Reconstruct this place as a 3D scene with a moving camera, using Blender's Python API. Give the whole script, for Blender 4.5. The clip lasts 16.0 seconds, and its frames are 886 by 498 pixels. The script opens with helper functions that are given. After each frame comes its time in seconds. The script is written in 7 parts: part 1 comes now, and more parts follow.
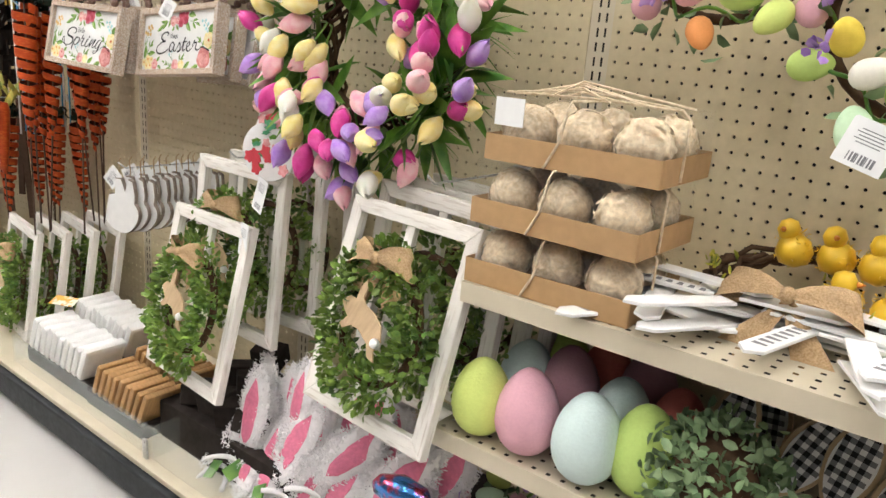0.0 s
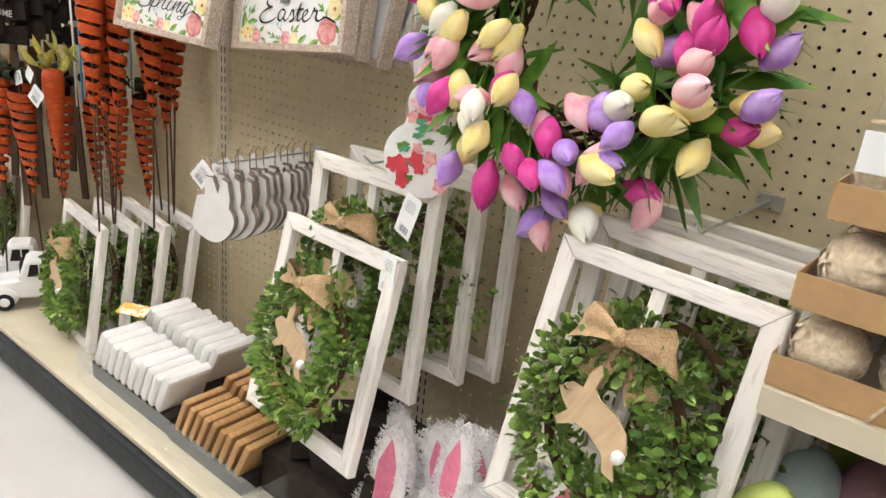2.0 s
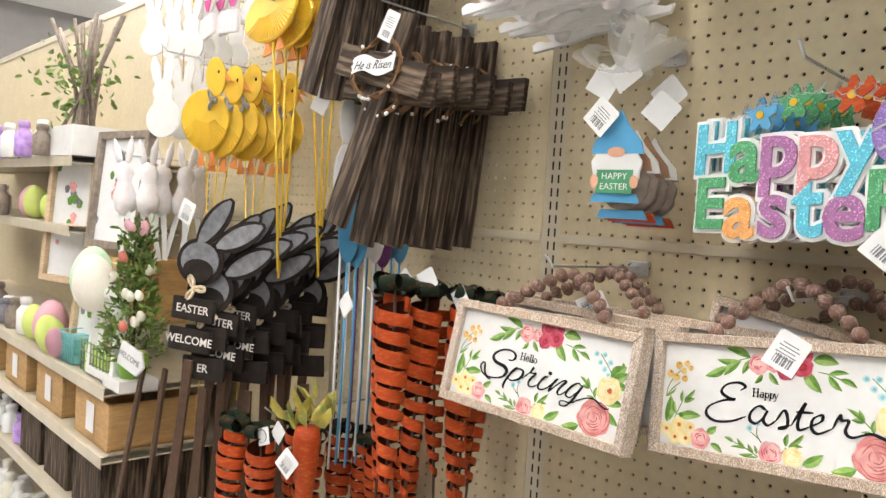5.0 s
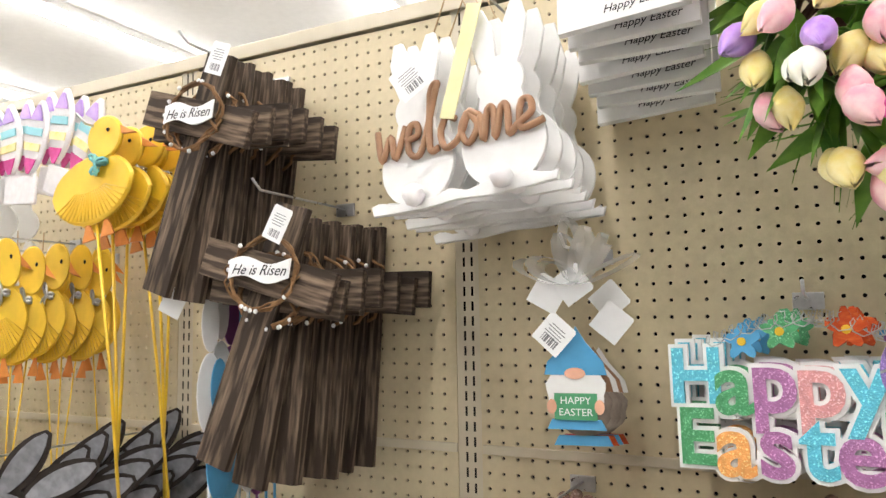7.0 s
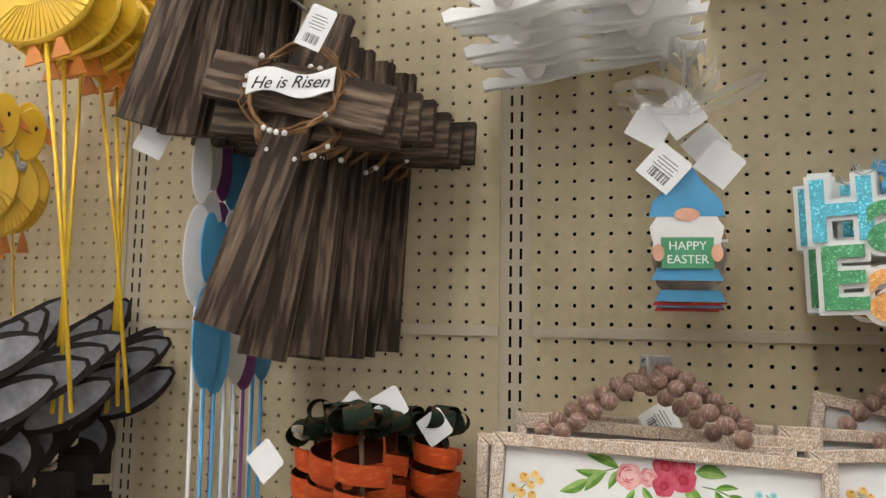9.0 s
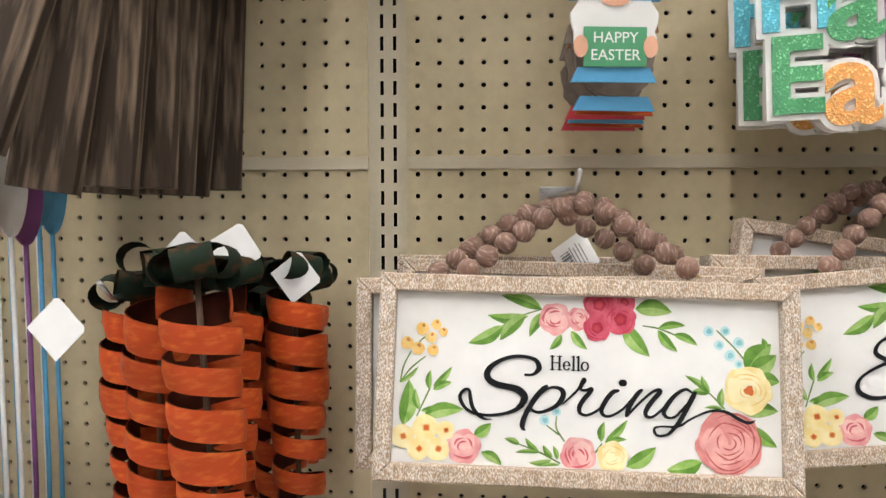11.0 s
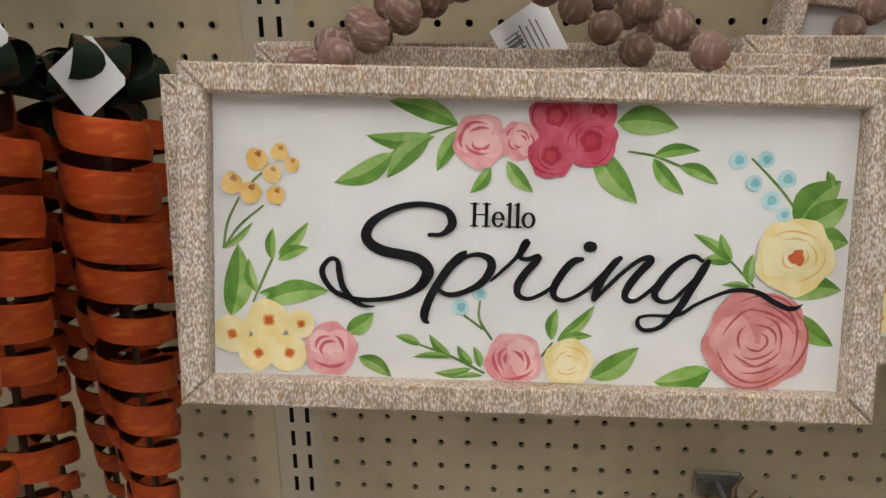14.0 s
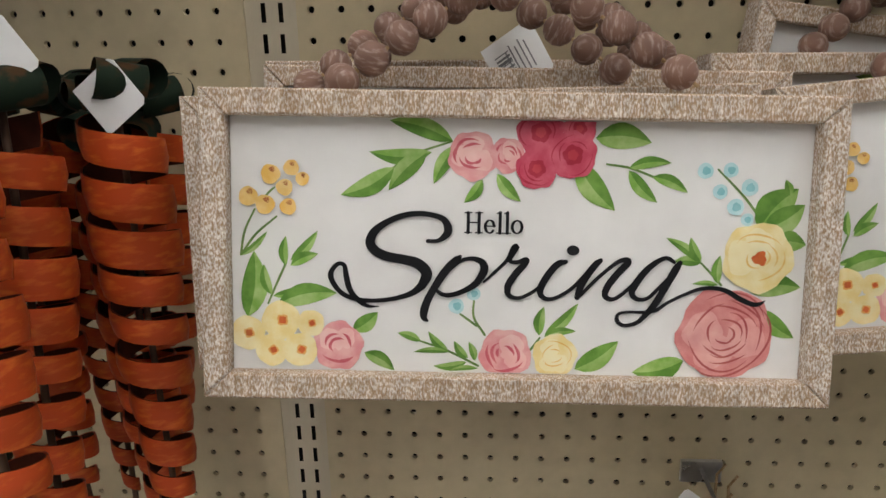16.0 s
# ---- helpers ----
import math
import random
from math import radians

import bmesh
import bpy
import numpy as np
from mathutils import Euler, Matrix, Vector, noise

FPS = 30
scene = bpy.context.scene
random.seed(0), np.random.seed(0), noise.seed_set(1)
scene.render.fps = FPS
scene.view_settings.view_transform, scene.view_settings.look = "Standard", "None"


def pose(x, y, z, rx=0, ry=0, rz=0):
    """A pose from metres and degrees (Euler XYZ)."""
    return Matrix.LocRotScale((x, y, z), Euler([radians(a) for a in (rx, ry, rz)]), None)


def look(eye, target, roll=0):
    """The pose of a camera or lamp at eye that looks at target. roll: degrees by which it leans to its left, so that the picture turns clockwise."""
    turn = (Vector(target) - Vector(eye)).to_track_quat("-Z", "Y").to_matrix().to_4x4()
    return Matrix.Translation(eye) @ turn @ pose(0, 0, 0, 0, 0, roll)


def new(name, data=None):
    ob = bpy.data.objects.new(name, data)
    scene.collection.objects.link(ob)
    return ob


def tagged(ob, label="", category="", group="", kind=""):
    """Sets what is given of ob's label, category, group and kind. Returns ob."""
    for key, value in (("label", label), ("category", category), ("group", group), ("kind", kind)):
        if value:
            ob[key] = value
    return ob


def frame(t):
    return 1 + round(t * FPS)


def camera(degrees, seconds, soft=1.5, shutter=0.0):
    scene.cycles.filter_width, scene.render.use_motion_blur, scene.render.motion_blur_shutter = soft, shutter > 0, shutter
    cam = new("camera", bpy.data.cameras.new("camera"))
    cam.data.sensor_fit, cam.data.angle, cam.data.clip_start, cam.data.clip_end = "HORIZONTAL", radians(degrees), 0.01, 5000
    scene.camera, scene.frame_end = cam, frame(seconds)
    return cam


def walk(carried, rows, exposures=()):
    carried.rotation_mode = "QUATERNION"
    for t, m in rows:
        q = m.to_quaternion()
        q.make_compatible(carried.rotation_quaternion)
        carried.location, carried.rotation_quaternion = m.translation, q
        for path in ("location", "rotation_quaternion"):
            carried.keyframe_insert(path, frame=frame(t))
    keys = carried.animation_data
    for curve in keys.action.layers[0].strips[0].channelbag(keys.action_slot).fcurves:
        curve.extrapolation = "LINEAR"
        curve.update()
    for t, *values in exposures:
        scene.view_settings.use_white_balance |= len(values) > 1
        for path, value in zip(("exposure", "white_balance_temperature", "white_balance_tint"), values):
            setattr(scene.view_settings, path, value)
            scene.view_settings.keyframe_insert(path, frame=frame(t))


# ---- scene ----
cam = camera(62.0, 16.0)
PATH = [
    (0, (2.126, -1.247, 1.245), (0.959, 0.285, 0.704), 4.6),
    (0.5, (2.028, -1.237, 1.219), (0.896, 0.263, 0.535), 5.4),
    (1, (1.91, -1.225, 1.228), (0.786, 0.271, 0.523), 5.6),
    (1.5, (1.784, -1.197, 1.249), (0.665, 0.3, 0.539), 5.6),
    (2, (1.647, -1.147, 1.268), (0.487, 0.335, 0.592), 5.8),
    (2.5, (1.492, -1.094, 1.295), (0.246, 0.371, 0.745), 5.9),
    (3, (1.354, -1.094, 1.322), (0.008, 0.318, 0.88), 5.4),
    (3.5, (1.227, -1.127, 1.334), (-0.205, 0.215, 0.948), 4.8),
    (4, (1.086, -1.177, 1.367), (-0.365, 0.169, 1.077), 4.1),
    (4.5, (0.957, -1.183, 1.389), (-0.504, 0.171, 1.209), 3.7),
    (5, (0.835, -1.118, 1.398), (-0.605, 0.268, 1.314), 3.6),
    (5.2, (0.791, -1.102, 1.407), (-0.61, 0.325, 1.39), 3.8),
    (7.3, (0.455, -1.169, 1.602), (-0.355, 0.646, 1.823), -0.8),
    (7.5, (0.411, -1.184, 1.584), (-0.332, 0.655, 1.844), -0.4),
    (8, (0.338, -1.189, 1.539), (-0.363, 0.665, 1.804), -0.3),
    (8.5, (0.282, -1.138, 1.454), (-0.395, 0.728, 1.699), 0.4),
    (9, (0.191, -1.047, 1.388), (-0.417, 0.849, 1.579), 1.0),
    (9.5, (0.156, -0.935, 1.373), (-0.363, 0.989, 1.552), 0.8),
    (10, (0.126, -0.887, 1.372), (-0.167, 1.091, 1.421), 0.4),
    (10.2, (0.08, -0.893, 1.349), (-0.06, 1.102, 1.378), 0.1),
    (12.3, (0.143, -0.727, 1.313), (-0.076, 1.226, 0.94), -0.5),
    (12.5, (0.143, -0.713, 1.306), (-0.065, 1.241, 0.933), -0.3),
    (13, (0.154, -0.686, 1.296), (-0.066, 1.262, 0.903), -0.7),
    (13.5, (0.155, -0.644, 1.294), (-0.028, 1.282, 0.789), -0.7),
    (14, (0.147, -0.61, 1.292), (0.016, 1.29, 0.681), -0.4),
    (14.5, (0.15, -0.595, 1.291), (0.041, 1.286, 0.62), -0.5),
    (15, (0.16, -0.597, 1.278), (0.045, 1.299, 0.652), -0.5),
    (15.5, (0.173, -0.602, 1.286), (0.017, 1.281, 0.63), -1.2),
    (16, (0.149, -0.644, 1.306), (0.028, 1.256, 0.693), -0.9),
]
walk(cam, [(t, look(eye, target, roll)) for t, eye, target, roll in PATH], exposures=[(0, 0.43), (2.0, 0.42), (2.5, 0.52), (4, 0.58), (5, 0.54), (7.5, 0.36), (8.0, 0.24), (8.5, 0.06), (9.0, 0.06), (9.5, 0.24), (10, 0.46), (12.5, 0.06), (13.5, -0.22), (14.5, -0.34), (16, -0.33)])

# ---- light ----
world = bpy.data.worlds.new("store_world")
scene.world = world
world.use_nodes = True
world.node_tree.nodes["Background"].inputs[0].default_value = (1.0, 0.985, 0.96, 1)
world.node_tree.nodes["Background"].inputs[1].default_value = 0.25

# ---- materials ----
def mat(name, col, rough=0.6, metal=0.0, var=0.15, scale=30.0, bump=0.1, col2=None, stretch=(1, 1, 1), per=0.0, detail=6.0, spec=0.5, trans=0.0, sss=0.0, thresh=(0.35, 0.65), fine=0.0):
    """A procedural surface: two noise scales mix col with col2, drive the roughness and a fine relief."""
    m = bpy.data.materials.new(name)
    m.use_nodes = True
    nt = m.node_tree
    b = nt.nodes["Principled BSDF"]
    tc = nt.nodes.new("ShaderNodeTexCoord")
    mp = nt.nodes.new("ShaderNodeMapping")
    mp.inputs["Scale"].default_value = stretch
    nt.links.new(tc.outputs["Object"], mp.inputs["Vector"])
    n1 = nt.nodes.new("ShaderNodeTexNoise")
    n1.inputs["Scale"].default_value, n1.inputs["Detail"].default_value = scale, detail
    n2 = nt.nodes.new("ShaderNodeTexNoise")
    n2.inputs["Scale"].default_value, n2.inputs["Detail"].default_value = scale * 0.17, 3.0
    for n in (n1, n2):
        nt.links.new(mp.outputs["Vector"], n.inputs["Vector"])
    ramp = nt.nodes.new("ShaderNodeMapRange")
    ramp.inputs["From Min"].default_value, ramp.inputs["From Max"].default_value = thresh
    nt.links.new(n1.outputs["Fac"], ramp.inputs["Value"])
    mix = nt.nodes.new("ShaderNodeMix")
    mix.data_type = "RGBA"
    c2 = col2 or tuple(max(0.0, c * (1 - var)) for c in col)
    mix.inputs["A"].default_value, mix.inputs["B"].default_value = (*col, 1), (*c2, 1)
    nt.links.new(ramp.outputs["Result"], mix.inputs["Factor"])
    hsv = nt.nodes.new("ShaderNodeHueSaturation")
    nt.links.new(mix.outputs["Result"], hsv.inputs["Color"])
    vmap = nt.nodes.new("ShaderNodeMapRange")
    vmap.inputs["From Min"].default_value, vmap.inputs["From Max"].default_value = 0.3, 0.7
    vmap.inputs["To Min"].default_value, vmap.inputs["To Max"].default_value = 1 - var * 0.6, 1 + var * 0.4
    nt.links.new(n2.outputs["Fac"], vmap.inputs["Value"])
    if per:
        oi = nt.nodes.new("ShaderNodeObjectInfo")
        ge = nt.nodes.new("ShaderNodeNewGeometry")
        ad = nt.nodes.new("ShaderNodeMath")
        ad.operation = "ADD"
        nt.links.new(oi.outputs["Random"], ad.inputs[0])
        nt.links.new(ge.outputs["Random Per Island"], ad.inputs[1])
        pm = nt.nodes.new("ShaderNodeMapRange")
        pm.inputs["From Max"].default_value = 2.0
        pm.inputs["To Min"].default_value, pm.inputs["To Max"].default_value = 1 - per, 1 + per
        nt.links.new(ad.outputs[0], pm.inputs["Value"])
        mu = nt.nodes.new("ShaderNodeMath")
        mu.operation = "MULTIPLY"
        nt.links.new(pm.outputs["Result"], mu.inputs[0])
        nt.links.new(vmap.outputs["Result"], mu.inputs[1])
        nt.links.new(mu.outputs[0], hsv.inputs["Value"])
    else:
        nt.links.new(vmap.outputs["Result"], hsv.inputs["Value"])
    nt.links.new(hsv.outputs["Color"], b.inputs["Base Color"])
    rr = nt.nodes.new("ShaderNodeMapRange")
    rr.inputs["To Min"].default_value, rr.inputs["To Max"].default_value = max(0.02, rough - 0.1), min(1, rough + 0.1)
    nt.links.new(n1.outputs["Fac"], rr.inputs["Value"])
    nt.links.new(rr.outputs["Result"], b.inputs["Roughness"])
    b.inputs["Metallic"].default_value = metal
    b.inputs["Specular IOR Level"].default_value = spec
    if trans:
        b.inputs["Transmission Weight"].default_value = trans
    if sss:
        b.inputs["Subsurface Weight"].default_value = sss
        b.inputs["Subsurface Radius"].default_value = (0.006, 0.004, 0.003)
    if bump:
        bp = nt.nodes.new("ShaderNodeBump")
        bp.inputs["Strength"].default_value, bp.inputs["Distance"].default_value = bump, 0.002
        nt.links.new(n1.outputs["Fac"], bp.inputs["Height"])
        nt.links.new(bp.outputs["Normal"], b.inputs["Normal"])
    return m


def glow(name, col, strength):
    m = bpy.data.materials.new(name)
    m.use_nodes = True
    b = m.node_tree.nodes["Principled BSDF"]
    b.inputs["Emission Color"].default_value, b.inputs["Emission Strength"].default_value = (*col, 1), strength
    return m


def clear(name, col=(0.95, 0.97, 0.97), alpha=0.12, rough=0.05):
    """Thin clear film: mostly see-through, with a glossy face."""
    m = bpy.data.materials.new(name)
    m.use_nodes = True
    nt = m.node_tree
    out = nt.nodes["Material Output"]
    tr = nt.nodes.new("ShaderNodeBsdfTransparent")
    gl = nt.nodes.new("ShaderNodeBsdfGlossy")
    gl.inputs["Roughness"].default_value = rough
    gl.inputs["Color"].default_value = (*col, 1)
    df = nt.nodes.new("ShaderNodeBsdfDiffuse")
    df.inputs["Color"].default_value = (*col, 1)
    ms = nt.nodes.new("ShaderNodeMixShader")
    m2 = nt.nodes.new("ShaderNodeMixShader")
    m2.inputs[0].default_value = 0.35
    nt.links.new(gl.outputs[0], m2.inputs[1])
    nt.links.new(df.outputs[0], m2.inputs[2])
    ms.inputs[0].default_value = alpha
    nt.links.new(tr.outputs[0], ms.inputs[1])
    nt.links.new(m2.outputs[0], ms.inputs[2])
    nt.links.new(ms.outputs[0], out.inputs["Surface"])
    return m


M_BOARD = mat("cream_hardboard", (0.60, 0.505, 0.325), 0.45, var=0.08, scale=60, bump=0.05)
M_METAL = mat("cream_steel", (0.58, 0.51, 0.38), 0.35, var=0.06, scale=20, bump=0.02)
# Near-black for sheets that paint shade in slots, peg holes and under shelves.
M_SHADE = mat("painted_shade", (0.03, 0.028, 0.025), 0.8, scale=40, spec=0.15)
M_FLOOR = mat("floor_concrete", (0.52, 0.50, 0.475), 0.35, var=0.08, scale=3, bump=0.02)
M_BLACK = mat("black_rubber", (0.025, 0.028, 0.03), 0.45, var=0.3, scale=60, bump=0.05, spec=0.15)
M_CEIL = mat("ceiling_tile", (0.75, 0.74, 0.71), 0.9, var=0.04, scale=20)
M_WALL = mat("store_wall", (0.16, 0.15, 0.14), 0.8, var=0.1, scale=4)
M_LIGHT = glow("tube_light", (1.0, 0.985, 0.975), 30.0)
M_STEEL = mat("zinc_steel", (0.6, 0.6, 0.6), 0.3, 0.9, scale=80)
M_WHITE = mat("white_paint", (0.80, 0.79, 0.77), 0.5, var=0.06, scale=40)
M_PAPER = mat("white_card", (0.82, 0.82, 0.81), 0.6, var=0.04, scale=50)
M_INK = mat("black_ink", (0.012, 0.012, 0.014), 0.5, scale=50, bump=0, spec=0.15)
M_GREYINK = mat("grey_print", (0.22, 0.22, 0.23), 0.6, scale=50, bump=0, spec=0.2)
M_WASH = mat("whitewashed_wood", (0.80, 0.76, 0.70), 0.75, var=0.2, scale=26, col2=(0.36, 0.27, 0.19), stretch=(7, 7, 0.7), bump=0.5, thresh=(0.54, 0.9), per=0.08)
M_WASHH = mat("whitewashed_rail", (0.80, 0.76, 0.70), 0.75, var=0.2, scale=26, col2=(0.36, 0.27, 0.19), stretch=(0.7, 7, 7), bump=0.5, thresh=(0.54, 0.9), per=0.08)
M_LIME = mat("limed_wood", (0.36, 0.24, 0.145), 0.8, var=0.3, scale=1150, col2=(0.80, 0.75, 0.69), stretch=(0.9, 0.8, 0.45), bump=0.6, thresh=(0.40, 0.66), per=0.08, detail=4.0, spec=0.25)
M_LIMEH = mat("limed_rail", (0.38, 0.255, 0.155), 0.8, var=0.3, scale=1150, col2=(0.78, 0.72, 0.65), stretch=(0.95, 0.8, 0.4), bump=0.6, thresh=(0.42, 0.68), per=0.08, detail=4.0, spec=0.25)
M_RAW = mat("raw_wood_edge", (0.62, 0.46, 0.29), 0.7, var=0.2, scale=60, stretch=(1, 1, 4))
M_BEAD = mat("brown_bead", (0.20, 0.115, 0.085), 0.6, var=0.25, scale=130, col2=(0.50, 0.40, 0.36), bump=0.15, stretch=(1, 1, 4), thresh=(0.50, 0.80), per=0.14, spec=0.3)
M_DARKWOOD = mat("weathered_plank", (0.040, 0.027, 0.019), 0.8, var=0.6, scale=44, col2=(0.27, 0.195, 0.135), stretch=(2.6, 2.6, 0.24), bump=0.7, thresh=(0.44, 0.80), per=0.38, detail=10.0, spec=0.2)
M_VINE = mat("grapevine", (0.27, 0.145, 0.065), 0.75, var=0.4, scale=60, per=0.2, spec=0.2)
M_HONEY = mat("honey_crate", (0.55, 0.33, 0.13), 0.6, var=0.2, scale=30, stretch=(1, 1, 5), per=0.12)
M_CARROT = mat("orange_metal", (0.46, 0.062, 0.014), 0.5, 0.1, var=0.35, scale=70, col2=(0.64, 0.16, 0.03), stretch=(1, 1, 3), bump=0.1, thresh=(0.48, 0.78), per=0.14, spec=0.25)
# Shaded copy of the orange tin: the coils' inner shade is in the colour.
M_CARROT_SHADE = mat("carrot_inner_shade", (0.085, 0.018, 0.008), 0.7, var=0.4, scale=50, spec=0.15)
M_PLAID = mat("plaid_ribbon", (0.012, 0.022, 0.013), 0.8, var=0.3, scale=60, col2=(0.06, 0.03, 0.012), thresh=(0.5, 0.62), spec=0.15)
M_ROD = mat("rusty_rod", (0.13, 0.08, 0.055), 0.6, 0.3, scale=60, spec=0.15)
M_LEAF = mat("boxwood_leaf", (0.26, 0.37, 0.075), 0.42, var=0.3, scale=25, col2=(0.075, 0.16, 0.028), per=0.5, bump=0.1, spec=0.4)
M_LEAF2 = mat("dusty_leaf", (0.25, 0.34, 0.17), 0.6, var=0.3, scale=25, col2=(0.13, 0.22, 0.09), per=0.3)
M_TLEAF = mat("tulip_leaf", (0.17, 0.33, 0.045), 0.4, var=0.3, scale=24, col2=(0.055, 0.17, 0.022), per=0.3, bump=0.05, spec=0.35)
M_TWIG = mat("twig_brown", (0.10, 0.055, 0.03), 0.8, var=0.4, scale=60, per=0.2, spec=0.15)
M_BURLAP = mat("burlap", (0.52, 0.36, 0.20), 0.9, var=0.2, scale=380, col2=(0.34, 0.22, 0.11), bump=0.6)
M_PLY = mat("plain_plywood", (0.56, 0.40, 0.235), 0.7, var=0.15, scale=30, stretch=(4, 1, 1))
M_CARD = mat("kraft_card", (0.44, 0.27, 0.125), 0.8, var=0.08, scale=60, bump=0.05)
M_RAFFIA = mat("raffia_straw", (0.84, 0.72, 0.53), 0.75, var=0.25, scale=120, col2=(0.62, 0.48, 0.31), bump=0.4, per=0.24, spec=0.25)
M_FILM = clear("clear_film", alpha=0.035)
M_GLASS = clear("acrylic_front", (0.86, 0.92, 0.9), 0.14)
M_TULLE = clear("white_tulle", (0.9, 0.9, 0.9), 0.34, 0.6)
TULIP = [mat("tulip_" + n, c, 0.5, var=0.2, scale=40, col2=c2, sss=0.15, per=0.08, bump=0.08) for n, c, c2 in (
    ("white", (0.84, 0.82, 0.74), (0.75, 0.75, 0.6)), ("yellow", (0.82, 0.66, 0.20), (0.87, 0.77, 0.42)), ("magenta", (0.52, 0.014, 0.20), (0.66, 0.06, 0.32)),
    ("pink", (0.80, 0.33, 0.40), (0.85, 0.60, 0.58)), ("purple", (0.36, 0.17, 0.60), (0.55, 0.38, 0.72)))]
def egg_mat(n, c):
    return mat("egg_" + n, c, 0.75, var=0.05, scale=220, bump=0.25)
M_EGG = {n: egg_mat(n, c) for n, c in dict(lime=(0.62, 0.72, 0.20), pink=(0.70, 0.38, 0.44), aqua=(0.60, 0.72, 0.70), mauve=(0.52, 0.27, 0.32), green=(0.48, 0.64, 0.17), coral=(0.68, 0.20, 0.16), yellow=(0.80, 0.60, 0.08), orange=(0.76, 0.30, 0.09), mint=(0.55, 0.74, 0.50), cream=(0.8, 0.76, 0.66), turq=(0.30, 0.60, 0.66)).items()}
M_FLUFF = mat("white_fluff", (0.82, 0.79, 0.79), 1.0, var=0.08, scale=80, per=0.06)
M_PINKF = mat("pink_plush", (0.80, 0.22, 0.34), 0.95, var=0.15, scale=150, bump=0.4)
M_YELLOW = mat("yellow_tin", (0.82, 0.52, 0.03), 0.4, 0.1, var=0.15, scale=25, per=0.08)
M_BEAK = mat("orange_tin", (0.75, 0.26, 0.04), 0.5, scale=30)
M_SLATE = mat("grey_slate", (0.25, 0.25, 0.265), 0.75, var=0.35, scale=60, per=0.2, spec=0.2)
M_DARK = mat("dark_brown_board", (0.035, 0.027, 0.023), 0.8, var=0.3, scale=40, per=0.15, spec=0.15)
M_GREYWOOD = mat("grey_bead_wood", (0.33, 0.27, 0.22), 0.8, var=0.3, scale=60, per=0.1, spec=0.2)
M_COPPER = mat("copper_wood", (0.36, 0.19, 0.10), 0.6, var=0.15, scale=60)
M_BLUE = mat("blue_paint", (0.09, 0.36, 0.62), 0.5, var=0.1, scale=40)
M_PURPLE = mat("purple_paint", (0.20, 0.05, 0.20), 0.5, var=0.1, scale=40)
M_SKIN = mat("peach_paint", (0.78, 0.42, 0.28), 0.6, scale=40)
M_GREEN = mat("green_paint", (0.08, 0.34, 0.16), 0.5, scale=40)
M_RED = mat("red_paint", (0.62, 0.05, 0.07), 0.5, scale=40)
M_TEAL = mat("teal_paint", (0.18, 0.50, 0.50), 0.5, scale=40)
def glitter(n, c):
    return mat("glitter_" + n, c, 0.35, 0.15, var=0.3, scale=420, col2=tuple(min(1, x * 1.7 + 0.15) for x in c), bump=0.9, thresh=(0.56, 0.68), detail=2)
GLIT = [glitter(n, c) for n, c in (("blue", (0.10, 0.48, 0.62)), ("green", (0.07, 0.32, 0.13)), ("mauve", (0.38, 0.15, 0.33)), ("rose", (0.68, 0.30, 0.30)), ("orange", (0.80, 0.36, 0.10)), ("violet", (0.25, 0.15, 0.42)))]
PAINT = {n: mat("print_" + n, c, 0.6, var=0.3, scale=110, col2=c2, thresh=(0.38, 0.66), bump=0, spec=0.25) for n, c, c2 in (
    ("rose", (0.50, 0.055, 0.10), (0.62, 0.13, 0.18)), ("wine", (0.36, 0.02, 0.045), (0.44, 0.04, 0.07)), ("rose_core", (0.46, 0.04, 0.06), (0.55, 0.07, 0.09)),
    ("pink", (0.70, 0.27, 0.28), (0.80, 0.45, 0.43)), ("pink_wash", (0.80, 0.44, 0.42), (0.84, 0.56, 0.52)), ("blush", (0.55, 0.09, 0.12), (0.64, 0.16, 0.18)),
    ("dusk", (0.58, 0.20, 0.19), (0.68, 0.30, 0.28)), ("dusk_wash", (0.66, 0.30, 0.28), (0.74, 0.40, 0.37)), ("dusk_line", (0.36, 0.07, 0.07), (0.44, 0.11, 0.10)),
    ("yellow", (0.80, 0.64, 0.27), (0.85, 0.75, 0.45)), ("yellow_wash", (0.84, 0.73, 0.42), (0.86, 0.78, 0.52)), ("gold", (0.74, 0.44, 0.10), (0.80, 0.58, 0.24)), ("amber", (0.74, 0.34, 0.08), (0.78, 0.46, 0.15)),
    ("leaf", (0.085, 0.21, 0.028), (0.17, 0.33, 0.06)), ("pale_leaf", (0.19, 0.36, 0.065), (0.36, 0.50, 0.18)), ("stem", (0.10, 0.19, 0.045), (0.20, 0.30, 0.09)),
    ("teal", (0.20, 0.48, 0.52), (0.30, 0.57, 0.60)), ("teal_wash", (0.42, 0.66, 0.68), (0.55, 0.74, 0.75)), ("centre", (0.52, 0.09, 0.02), (0.62, 0.16, 0.04)), ("brown", (0.36, 0.09, 0.03), (0.48, 0.15, 0.05)))}


# ---- building helpers ----
def mesh_of(name, verts, faces, smooth=False):
    me = bpy.data.meshes.new(name)
    me.from_pydata([tuple(v) for v in verts], [], [tuple(f) for f in faces])
    if smooth:
        me.polygons.foreach_set("use_smooth", [True] * len(me.polygons))
    me.update()
    return me


def from_bm(bm, name, smooth=False):
    bmesh.ops.recalc_face_normals(bm, faces=bm.faces)
    me = bpy.data.meshes.new(name)
    bm.to_mesh(me)
    bm.free()
    if smooth:
        me.polygons.foreach_set("use_smooth", [True] * len(me.polygons))
    return me


